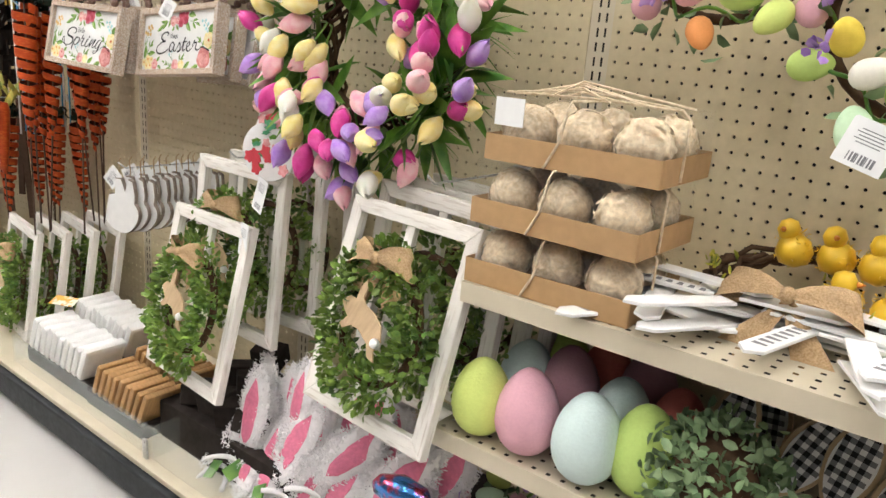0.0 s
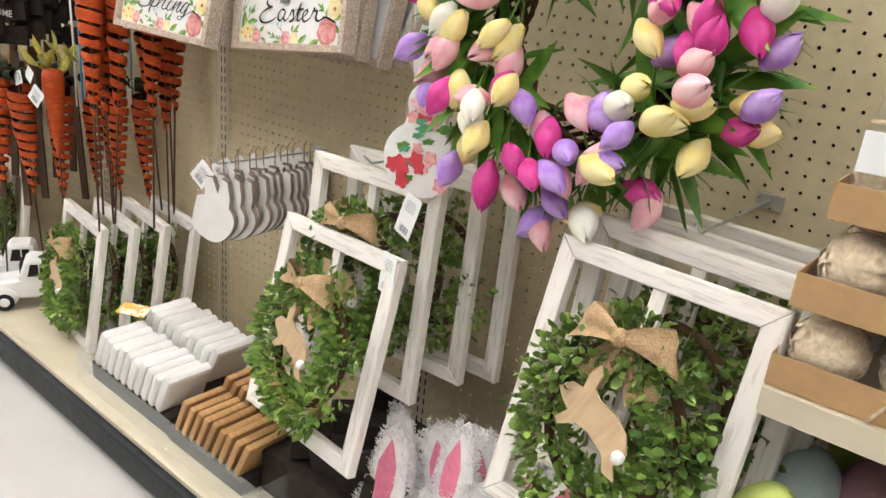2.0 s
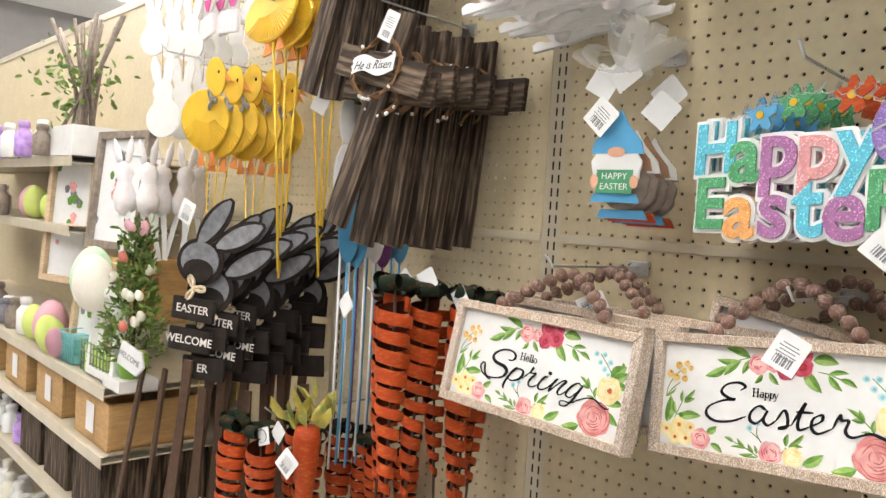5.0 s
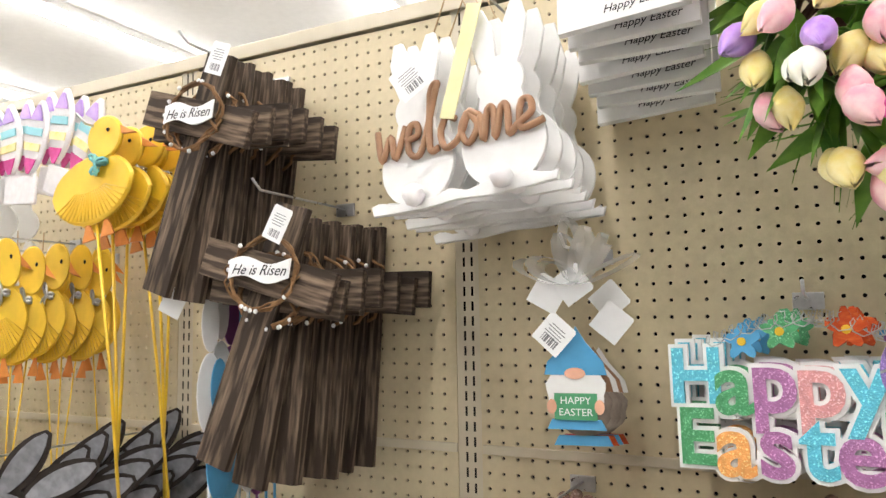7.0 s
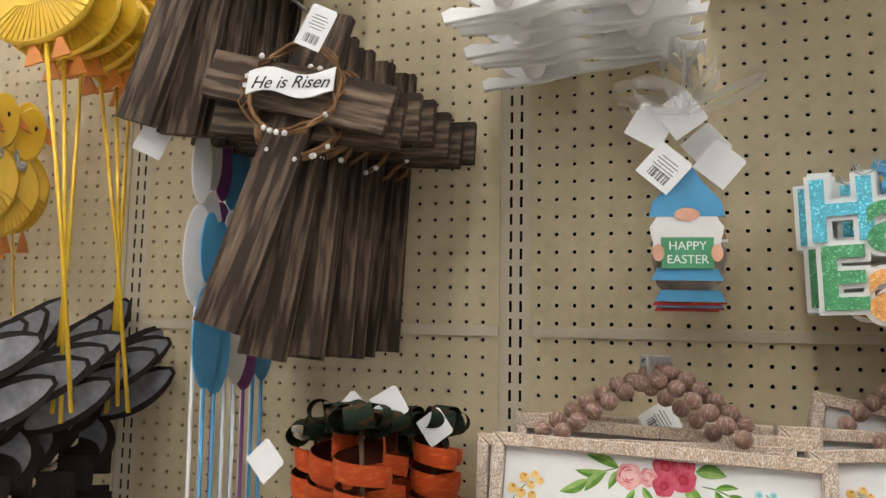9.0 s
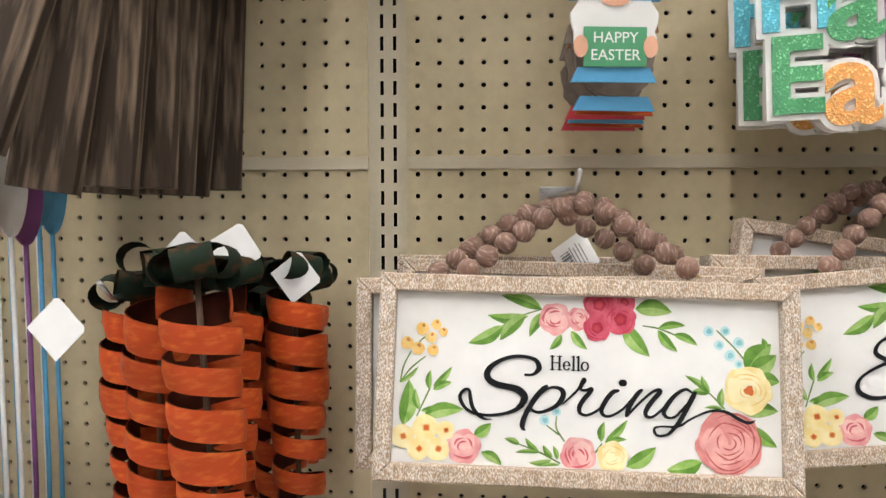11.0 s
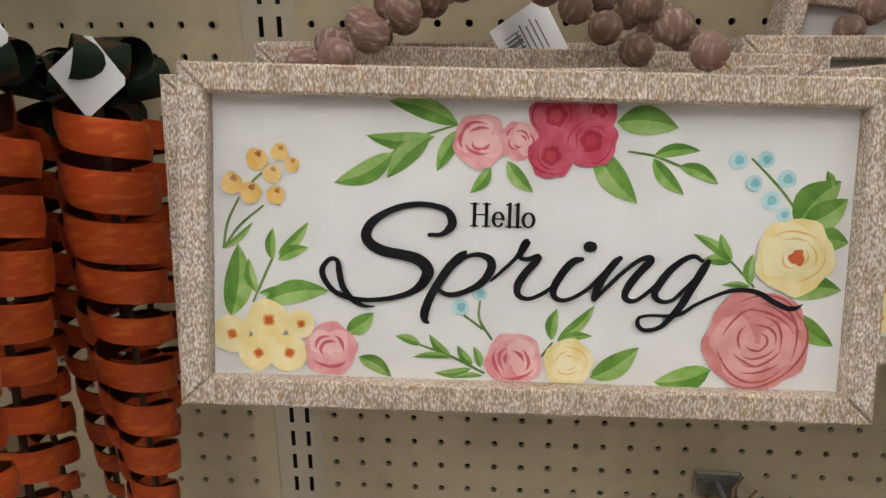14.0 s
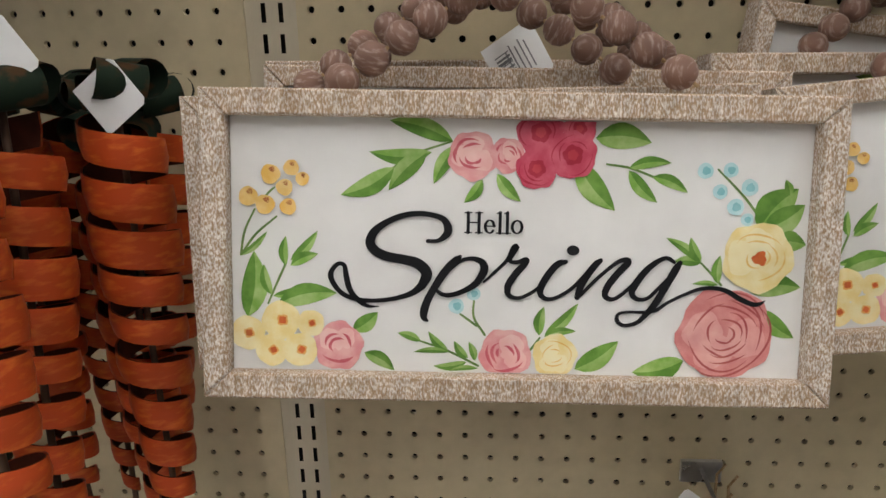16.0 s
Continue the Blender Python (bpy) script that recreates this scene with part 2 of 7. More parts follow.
LOOSE = {"greenery", "foliage", "fluff", "leaf_top", "yellow_sprig", "print", "black_checks", "grey_checks", "boxwood_wreath", "script", "small_word"}


def part(name, data, material, parent=None, label="", m=None):
    """Links a mesh (or bmesh) as one object under a thing or a part."""
    me = from_bm(data, name) if isinstance(data, bmesh.types.BMesh) else data
    if material and not me.materials:
        me.materials.append(material)
    ob = new(name, me)
    if parent:
        ob.parent = parent
    if m is not None:
        ob.matrix_basis = m
    if label:
        ob["label"] = label
    if name in LOOSE:
        ob["kind"] = "stuff"
    return ob


def thing(name, label, category, m, group="", kind=""):
    return_ob = tagged(new(name), label, category, group, kind)
    return_ob.empty_display_size = 0.02
    return_ob.matrix_basis = m
    return return_ob


def box(x0, y0, z0, x1, y1, z1, bevel=0.0):
    bm = bmesh.new()
    bmesh.ops.create_cube(bm, size=1)
    for v in bm.verts:
        v.co = Vector(((x0 + x1) / 2 + v.co.x * (x1 - x0), (y0 + y1) / 2 + v.co.y * (y1 - y0), (z0 + z1) / 2 + v.co.z * (z1 - z0)))
    if bevel:
        bmesh.ops.bevel(bm, geom=bm.edges[:], offset=bevel, segments=2, affect="EDGES", profile=0.6)
    return bm


def slab(points, y0, y1, bevel=0.0):
    """A flat shape drawn in x and z, thick from y0 to y1."""
    bm = bmesh.new()
    vs = [bm.verts.new((x, y0, z)) for x, z in points]
    f = bm.faces.new(vs)
    r = bmesh.ops.extrude_face_region(bm, geom=[f])
    bmesh.ops.translate(bm, vec=(0, y1 - y0, 0), verts=[g for g in r["geom"] if isinstance(g, bmesh.types.BMVert)])
    if bevel:
        bmesh.ops.bevel(bm, geom=[e for e in bm.edges if abs(e.verts[0].co.y - e.verts[1].co.y) < 1e-6], offset=bevel, segments=1, affect="EDGES")
    return bm


def lathe(profile, n=16, axis="z"):
    verts, faces = [], []
    for r, h in profile:
        for k in range(n):
            a = 2 * math.pi * k / n
            verts.append((r * math.cos(a), r * math.sin(a), h))
    for i in range(len(profile) - 1):
        for k in range(n):
            faces.append((i * n + k, i * n + (k + 1) % n, (i + 1) * n + (k + 1) % n, (i + 1) * n + k))
    faces.append(tuple(range(n))[::-1])
    faces.append(tuple((len(profile) - 1) * n + k for k in range(n)))
    return mesh_of("lathe", verts, faces, True)


def tube(path, r, n=6):
    path = [Vector(p) for p in path]
    verts, faces = [], []
    up = Vector((0.13, 0.31, 0.94))
    for i, p in enumerate(path):
        d = (path[min(i + 1, len(path) - 1)] - path[max(i - 1, 0)]).normalized()
        a = d.cross(up).normalized()
        b = d.cross(a)
        rr = r[i] if isinstance(r, (list, tuple)) else r
        verts += [p + rr * (math.cos(2 * math.pi * k / n) * a + math.sin(2 * math.pi * k / n) * b) for k in range(n)]
    for i in range(len(path) - 1):
        for k in range(n):
            faces.append((i * n + k, i * n + (k + 1) % n, (i + 1) * n + (k + 1) % n, (i + 1) * n + k))
    faces += [tuple(range(n))[::-1], tuple((len(path) - 1) * n + k for k in range(n))]
    return mesh_of("tube", verts, faces, True)


def spline(pts, n=8):
    """A smooth line through the points."""
    out = []
    q = [np.array(p, float) for p in pts]
    q = [2 * q[0] - q[1]] + q + [2 * q[-1] - q[-2]]
    for i in range(1, len(q) - 2):
        for k in range(n):
            t = k / n
            out.append(0.5 * (2 * q[i] + (q[i + 1] - q[i - 1]) * t + (2 * q[i - 1] - 5 * q[i] + 4 * q[i + 1] - q[i + 2]) * t * t + (3 * q[i] - q[i - 1] - 3 * q[i + 1] + q[i + 2]) * t ** 3))
    out.append(q[-2])
    return out


def ribbon2d(pts, width, y, thick=0.0008, nib=0.6):
    """A pen line in x and z, with a slanted nib."""
    p = spline(pts, 7)
    verts, faces = [], []
    for i in range(len(p)):
        d = p[min(i + 1, len(p) - 1)] - p[max(i - 1, 0)]
        d = d / (np.linalg.norm(d) + 1e-9)
        w = width * (0.5 + 0.5 * abs(d[0] * math.sin(nib) - d[1] * math.cos(nib))) * min(1, 0.45 + i / 4, 0.45 + (len(p) - 1 - i) / 4) / 2
        nrm = np.array((-d[1], d[0])) * w
        for s in (1, -1):
            verts.append((p[i][0] + s * nrm[0], y, p[i][1] + s * nrm[1]))
    for i in range(len(p) - 1):
        faces.append((2 * i, 2 * i + 1, 2 * i + 3, 2 * i + 2))
    return verts, faces


def pen_line(pts, unit, y):
    """A brush line in x and z whose width is given at every point, with round ends."""
    p = spline(pts, 6)
    verts, faces = [], []
    for i in range(len(p)):
        d = (p[min(i + 1, len(p) - 1)] - p[max(i - 1, 0)])[:2]
        d = d / (np.linalg.norm(d) + 1e-9)
        w = p[i][2] * unit / 2
        for s in (1, -1):
            verts.append((p[i][0] - s * d[1] * w, y, p[i][1] + s * d[0] * w))
    for i in range(len(p) - 1):
        faces.append((2 * i, 2 * i + 1, 2 * i + 3, 2 * i + 2))
    for q in (p[0], p[-1]):
        o = len(verts)
        verts += [(q[0] + q[2] * unit / 2 * math.cos(a), y - 0.00002, q[1] + q[2] * unit / 2 * math.sin(a)) for a in np.linspace(0, 5.76, 12)]
        faces.append(tuple(range(o, o + 12)))
    return verts, faces


def joined(pieces):
    verts, faces = [], []
    for v, f in pieces:
        o = len(verts)
        verts += list(v)
        faces += [tuple(i + o for i in q) for q in f]
    return verts, faces


def text(body, size, depth, fat=0.0, shear=0.0, space=1.0):
    """Words in Blender's own font, standing in x and z and facing -y, centred."""
    cu = bpy.data.curves.new("words", "FONT")
    cu.body, cu.size, cu.extrude, cu.offset, cu.shear, cu.space_character = body, size, depth / 2, fat, shear, space
    cu.align_x, cu.align_y, cu.resolution_u = "CENTER", "CENTER", 4
    ob = bpy.data.objects.new("words", cu)
    scene.collection.objects.link(ob)
    dg = bpy.context.evaluated_depsgraph_get()
    me = bpy.data.meshes.new_from_object(ob.evaluated_get(dg))
    bpy.data.objects.remove(ob)
    bpy.data.curves.remove(cu)
    me.transform(pose(0, 0, 0, 90))
    return me


def leaf_cloud(rng, centres, normals, size, spread=1.0, n=1, wide=0.5, bend=0.25):
    """Many small folded leaves round the points, pointing outwards."""
    verts, faces = [], []
    for c, nm in zip(centres, normals):
        for _ in range(n):
            d = np.array(nm, float) + rng.normal(0, 0.6 * spread, 3)
            d /= np.linalg.norm(d) + 1e-9
            s = np.cross(d, rng.normal(0, 1, 3))
            s /= np.linalg.norm(s) + 1e-9
            u = np.cross(s, d)
            L = size * rng.uniform(0.7, 1.25)
            w = L * wide
            c0 = np.array(c, float) + rng.normal(0, size * 0.35, 3)
            o = len(verts)
            verts += [c0, c0 + d * L * 0.35 + s * w * 0.45 + u * L * bend * 0.5, c0 + d * L * 0.75 + s * w * 0.42 + u * L * bend * 0.5, c0 + d * L, c0 + d * L * 0.75 - s * w * 0.42 + u * L * bend * 0.5, c0 + d * L * 0.35 - s * w * 0.45 + u * L * bend * 0.5, c0 + d * L * 0.55]
            faces += [(o, o + 1, o + 2, o + 6), (o + 2, o + 3, o + 6), (o + 6, o + 3, o + 4), (o, o + 6, o + 4, o + 5)]
    return mesh_of("leaves", verts, faces, True)


def egg_mesh(w, h, n=20):
    prof = []
    for i in range(13):
        a = math.pi * i / 12
        z = -math.cos(a)
        r = math.sin(a) * (1 - 0.16 * z)
        prof.append((max(r * w / 2, 0.0004), (z + 1) * h / 2))
    return lathe(prof, n)


def price_tag(m, w=0.042, h=0.055, print_side=True, parent=None):
    """A white hang tag with unreadable print and a bar code."""
    t = thing("price_tag", "white card price tag with small grey print and bar code", "tag", m, "price tags")
    part("card", slab([(-w / 2, -h), (w / 2, -h), (w / 2, -0.003), (w / 2 - 0.003, 0), (-w / 2 + 0.003, 0), (-w / 2, -0.003)], 0, 0.0006), M_PAPER, t)
    if print_side:
        vf = []
        for k in range(5):
            z = -0.012 - k * 0.0042
            ww = w * (0.32 if k % 2 else 0.25)
            vf.append(([(-ww, -0.0003, z), (ww, -0.0003, z), (ww, -0.0003, z - 0.0012), (-ww, -0.0003, z - 0.0012)], [(0, 1, 2, 3)]))
        for k in range(9):
            x = -w * 0.26 + k * w * 0.062
            vf.append(([(x, -0.0003, -h + 0.006), (x + w * (0.02 + 0.018 * (k % 3)), -0.0003, -h + 0.006), (x + w * (0.02 + 0.018 * (k % 3)), -0.0003, -h + 0.018), (x, -0.0003, -h + 0.018)], [(0, 1, 2, 3)]))
        part("print", mesh_of("print", *joined(vf)), M_GREYINK, t)
    return t


def peg_hook(x, z, length):
    t = thing("peg_hook", "zinc-plated steel display hook on the pegboard", "hook", pose(x, 0, z), "display hooks")
    part("rod", tube([(0, 0.004, 0), (0, -length * 0.5, 0.001), (0, -length + 0.02, 0.002), (0, -length, 0.018)], 0.0022), M_STEEL, t)
    part("plate", box(-0.02, -0.006, -0.014, 0.02, -0.001, 0.01, 0.001), M_STEEL, t)
    return t


# ---- setting ----
DECK, DECK_Y = 0.255, -0.45
FAR = -5.6
FLOOR = 0.15
tagged(part("floor", box(-9, -4.0, FLOOR - 0.1, 5, 6.0, FLOOR), M_FLOOR), "pale polished concrete shop floor", "floor", kind="structure")
# Added wall behind the camera, never in view: cuts fill light and reflections.
tagged(part("aisle_partition", box(-9, -2.75, FLOOR, 3.4, -2.65, 2.15), M_WALL), "plain unseen wall added across the aisle to block fill light", "wall", kind="structure")
tagged(part("ceiling", box(-9, -4.0, 3.6, 5, 6.0, 3.7), M_CEIL), "white shop ceiling", "ceiling", kind="structure")
for nm, b in (("wall_north", (-9, 6.0, 0, 5, 6.1, 3.6)), ("wall_south", (-9, -4.1, 0, 5, -4.0, 3.6)), ("wall_west", (-9.1, -4.1, 0, -9, 6.1, 3.6)), ("wall_east", (5, -4.1, 0, 5.1, 6.1, 3.6))):
    tagged(part(nm, box(*b), M_WALL), "plain painted shop wall", "wall", kind="structure")
for x in (-7.4, -5.55, -3.70, -1.85, 0.0, 1.85, 3.7):
    for y in (-2.75, -0.3, 2.15, 4.6):
        t = thing("ceiling_light", "long white fluorescent batten on the ceiling", "ceiling light", pose(x, y, 3.6, 0, 0, 90), "ceiling lights")
        part("housing", box(-1.2, -0.07, -0.05, 1.2, 0.07, 0, 0.004), M_WHITE, t)
        part("diffuser", box(-1.18, -0.055, -0.085, 1.18, 0.055, -0.051, 0.01), M_LIGHT, t)


def peg_panel(name, x0, cols, z0, rows, x1, r=0.0031, left=0.0105):
    """A hardboard panel with real round holes on a one-inch grid; hole (0, 0) at x0, z0."""
    P = 0.0254
    sq = np.array([(-.5, -.5), (0, -.5), (.5, -.5), (.5, 0), (.5, .5), (0, .5), (-.5, .5), (-.5, 0)]) * P
    ci = np.array([(math.cos(a), math.sin(a)) for a in np.radians([225, 270, 315, 0, 45, 90, 135, 180])]) * r
    verts, faces = [], []
    one = np.zeros((24, 3))
    one[0:8, 0], one[0:8, 2] = sq[:, 0], sq[:, 1]
    one[8:16, 0], one[8:16, 2] = ci[:, 0], ci[:, 1]
    one[16:24] = one[8:16]
    one[16:24, 1] = 0.005
    fq = [(k, (k + 1) % 8, 8 + (k + 1) % 8, 8 + k) for k in range(8)] + [(8 + k, 8 + (k + 1) % 8, 16 + (k + 1) % 8, 16 + k) for k in range(8)]
    V, F = [], []
    n = 0
    for i in range(cols):
        for j in range(rows):
            V.append(one + np.array((x0 + i * P, 0, z0 + j * P)))
            F += [tuple(q + n for q in f) for f in fq]
            n += 24
    V = np.concatenate(V).tolist()
    xa, xb, za, zb = x0 - P / 2, x0 + (cols - 1) * P + P / 2, z0 - P / 2, z0 + (rows - 1) * P + P / 2
    for a, b, c, d in ((x0 - left - 0.002, za, xa, zb), (xb, za, x1, zb)):
        V += [(a, 0, b), (c, 0, b), (c, 0, d), (a, 0, d), (a, 0.006, b), (a, 0.006, d), (c, 0.006, b), (c, 0.006, d)]
        F += [(n, n + 1, n + 2, n + 3), (n, n + 3, n + 5, n + 4), (n + 1, n + 6, n + 7, n + 2)]
        n += 8
    me = mesh_of(name, V, F)
    return tagged(part(name, me, M_BOARD), "cream pegboard panel with rows of round holes", "pegboard", "pegboard panels", "structure")


SEAMS = [-1.462, -0.70, -0.034, 0.728, 1.490, 2.252]
TOP = 2.14
for i in range(len(SEAMS) - 1):
    x0 = SEAMS[i] + 0.034
    cols = int((SEAMS[i + 1] - 0.034 - x0) / 0.0254) + 1
    peg_panel("pegboard_panel", x0, cols, 1.36 - 44 * 0.0254, 45, SEAMS[i + 1] - 0.0235)
    peg_panel("pegboard_panel", x0, cols, 1.36 + 0.0254, 30, SEAMS[i + 1] - 0.0235)
    tagged(part("trim_strip", box(SEAMS[i] + 0.0235, -0.0035, 1.3655, SEAMS[i + 1] - 0.0235, 0.0, 1.3805, 0.0008), M_METAL), "cream steel joint strip across the pegboard", "trim", kind="structure")
for s in SEAMS:
    up = tagged(new("upright_post"), "cream steel slotted upright between pegboard panels", "upright", "uprights", "structure")
    up.matrix_basis = pose(s, 0, 0)
    verts, faces = [], []
    P, n = 0.0254, 0
    for a, b in ((-0.0265, -0.0095), (-0.0055, 0.0055), (0.0095, 0.0265)):
        verts += [(a, 0.002, 0.05), (b, 0.002, 0.05), (b, 0.002, TOP), (a, 0.002, TOP)]
        faces.append((n, n + 1, n + 2, n + 3))
        n += 4
    for k in range(int((TOP - 0.1) / P)):
        z = 0.08 + k * P
        for a, b in ((-0.0095, -0.0055), (0.0055, 0.0095)):
            verts += [(a, 0.002, z + 0.016), (b, 0.002, z + 0.016), (b, 0.002, z + P), (a, 0.002, z + P)]
            faces.append((n, n + 1, n + 2, n + 3))
            n += 4
    part("face", mesh_of("face", verts, faces), M_METAL, up)
    # Dark sheets behind slots and holes: the shade inside is painted, not cast.
    part("backing", box(-0.03, 0.012, 0.05, 0.03, 0.014, TOP), M_SHADE, up)
tagged(part("board_backing", box(-1.47, 0.016, 0.2, 2.26, 0.02, TOP), M_SHADE), "near-black sheet that paints the shade behind the pegboard holes", "backing", kind="structure")
tagged(part("back_panel", box(FAR, 0.0, 0.2, -1.49, 0.02, TOP), M_BOARD), "cream shelving back panel", "back panel", kind="structure")
tagged(part("top_rail", box(FAR, -0.006, TOP, 2.3, 0.03, TOP + 0.03, 0.003), M_METAL), "cream steel rail along the shelving top", "trim", kind="structure")
deck = tagged(new("base_deck"), "cream steel base shelf with a black bumper edge", "shelf", kind="structure")
part("deck_plate", box(FAR, DECK_Y, DECK - 0.03, 2.4, 0.0, DECK, 0.002), M_METAL, deck)
part("kick_plate", box(FAR, DECK_Y + 0.002, FLOOR, 2.4, DECK_Y + 0.02, DECK - 0.03), M_BLACK, deck)
part("bumper", box(FAR, DECK_Y - 0.028, DECK - 0.085, 2.4, DECK_Y - 0.001, DECK - 0.012, 0.008), M_BLACK, deck)
part("price_channel", box(FAR, DECK_Y - 0.012, DECK - 0.010, 2.4, DECK_Y + 0.004, DECK + 0.004, 0.002), M_METAL, deck)


def shelf(x0, x1, y, z, label="cream perforated steel shelf with a folded front lip", under=None):
    t = thing("shelf", label, "shelf", pose(0, 0, z), "shelves")
    P = 0.0254
    nx, ny = int((x1 - x0) / P), int((-y) / P)
    V, F, n = [], [], 0
    sq = np.array([(-.5, -.5), (.5, -.5), (.5, .5), (-.5, .5)]) * P
    for i in range(nx):
        for j in range(ny):
            c = np.array((x0 + (i + .5) * (x1 - x0) / nx, y + (j + .5) * (-y) / ny))
            for k in range(4):
                V.append((c[0] + sq[k][0] * (x1 - x0) / nx / P, c[1] + sq[k][1] * (-y) / ny / P, 0))
            for k in range(4):
                V.append((c[0] + sq[k][0] * 0.28, c[1] + sq[k][1] * 0.28, 0))
            F += [(n + k, n + (k + 1) % 4, n + 4 + (k + 1) % 4, n + 4 + k) for k in range(4)]
            n += 8
    part("shelf_plate", mesh_of("plate", V, F), M_METAL, t)
    # Unless under is given, this sheet is near-black to paint the shelf's own shade.
    part("underside", box(x0 + 0.002, y + 0.003, -0.022, x1 - 0.002, -0.002, -0.018), under or M_SHADE, t)
    part("front_lip", box(x0, y - 0.003, -0.032, x1, y - 0.0002, 0.001, 0.001), M_METAL, t)
    part("shelf_end", box(x0 - 0.002, y, -0.03, x0 - 0.0002, 0, 0.0), M_METAL, t)
    return t


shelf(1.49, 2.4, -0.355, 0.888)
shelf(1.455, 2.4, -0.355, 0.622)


# ---- framed signs with bead hangers ----
S_UPPER = [(0.343, 0.474, 8), (0.362, 0.471, 9), (0.376, 0.445, 16), (0.378, 0.42, 17), (0.37, 0.388, 13), (0.351, 0.372, 11), (0.327, 0.367, 11), (0.3, 0.376, 12), (0.273, 0.401, 13), (0.251, 0.438, 17), (0.243, 0.481, 20), (0.251, 0.513, 20), (0.271, 0.536, 20), (0.301, 0.548, 20), (0.323, 0.56, 22), (0.337, 0.583, 23), (0.342, 0.61, 23), (0.334, 0.65, 18)]
S_LOWER = [(0.334, 0.65, 18), (0.319, 0.678, 13), (0.295, 0.699, 10), (0.267, 0.711, 9), (0.241, 0.714, 9), (0.215, 0.707, 10), (0.193, 0.685, 10), (0.179, 0.648, 11), (0.174, 0.615, 12), (0.178, 0.589, 10), (0.188, 0.569, 9), (0.198, 0.576, 9), (0.201, 0.613, 12), (0.206, 0.662, 12), (0.215, 0.695, 11), (0.227, 0.721, 11), (0.241, 0.736, 7), (0.258, 0.737, 2)]
SCRIPT_P = [(0.4, 0.533, 8), (0.391, 0.551, 16), (0.374, 0.594, 17), (0.358, 0.65, 16), (0.345, 0.704, 16), (0.338, 0.754, 17), (0.339, 0.78, 13), (0.344, 0.79, 6)]
SCRIPT_BOWL = [(0.358, 0.666, 8), (0.369, 0.683, 9), (0.384, 0.686, 10), (0.405, 0.671, 11), (0.427, 0.641, 14), (0.441, 0.595, 17), (0.441, 0.562, 16), (0.431, 0.545, 12), (0.417, 0.54, 9), (0.401, 0.55, 8), (0.389, 0.574, 6)]
SCRIPT_R = [(0.442, 0.632, 5), (0.46, 0.594, 7), (0.481, 0.546, 8), (0.492, 0.501, 13), (0.497, 0.491, 14), (0.492, 0.514, 12), (0.487, 0.546, 9), (0.5, 0.551, 9), (0.515, 0.542, 13), (0.511, 0.562, 14), (0.497, 0.598, 15), (0.485, 0.643, 15), (0.485, 0.677, 12), (0.495, 0.692, 9), (0.509, 0.69, 8), (0.53, 0.665, 8), (0.547, 0.632, 7)]
SCRIPT_I = [(0.584, 0.546, 9), (0.571, 0.555, 14), (0.557, 0.589, 15), (0.543, 0.644, 15), (0.542, 0.678, 12), (0.553, 0.695, 9), (0.57, 0.688, 8), (0.595, 0.653, 8), (0.615, 0.605, 8), (0.629, 0.567, 7)]
SCRIPT_N = [(0.644, 0.539, 10), (0.636, 0.555, 14), (0.62, 0.605, 15), (0.61, 0.651, 15), (0.606, 0.686, 12)]
SCRIPT_ARCH = [(0.609, 0.686, 6), (0.625, 0.644, 8), (0.649, 0.59, 8), (0.674, 0.544, 9), (0.689, 0.535, 12), (0.691, 0.548, 15), (0.675, 0.588, 15), (0.659, 0.638, 15), (0.654, 0.674, 13), (0.662, 0.691, 10), (0.675, 0.685, 8), (0.694, 0.65, 8), (0.704, 0.624, 6)]
SCRIPT_G = [(0.772, 0.54, 8), (0.759, 0.525, 9), (0.742, 0.54, 11), (0.722, 0.58, 14), (0.705, 0.636, 15), (0.701, 0.669, 13), (0.712, 0.69, 9), (0.729, 0.684, 8), (0.745, 0.649, 8), (0.764, 0.601, 7)]
SCRIPT_TAIL = [(0.782, 0.542, 10), (0.775, 0.569, 16), (0.76, 0.633, 15), (0.743, 0.703, 15), (0.727, 0.749, 12), (0.711, 0.784, 9), (0.689, 0.795, 8), (0.677, 0.776, 9), (0.679, 0.75, 7), (0.696, 0.741, 6), (0.722, 0.741, 7), (0.744, 0.732, 8), (0.764, 0.701, 7), (0.789, 0.671, 7), (0.818, 0.645, 8), (0.844, 0.64, 9), (0.866, 0.651, 10), (0.889, 0.681, 11), (0.911, 0.701, 10), (0.924, 0.699, 8), (0.933, 0.686, 2)]
SPRING = [S_UPPER, S_LOWER, SCRIPT_P, SCRIPT_BOWL, SCRIPT_R, SCRIPT_I, SCRIPT_N, SCRIPT_ARCH, SCRIPT_G, SCRIPT_TAIL]
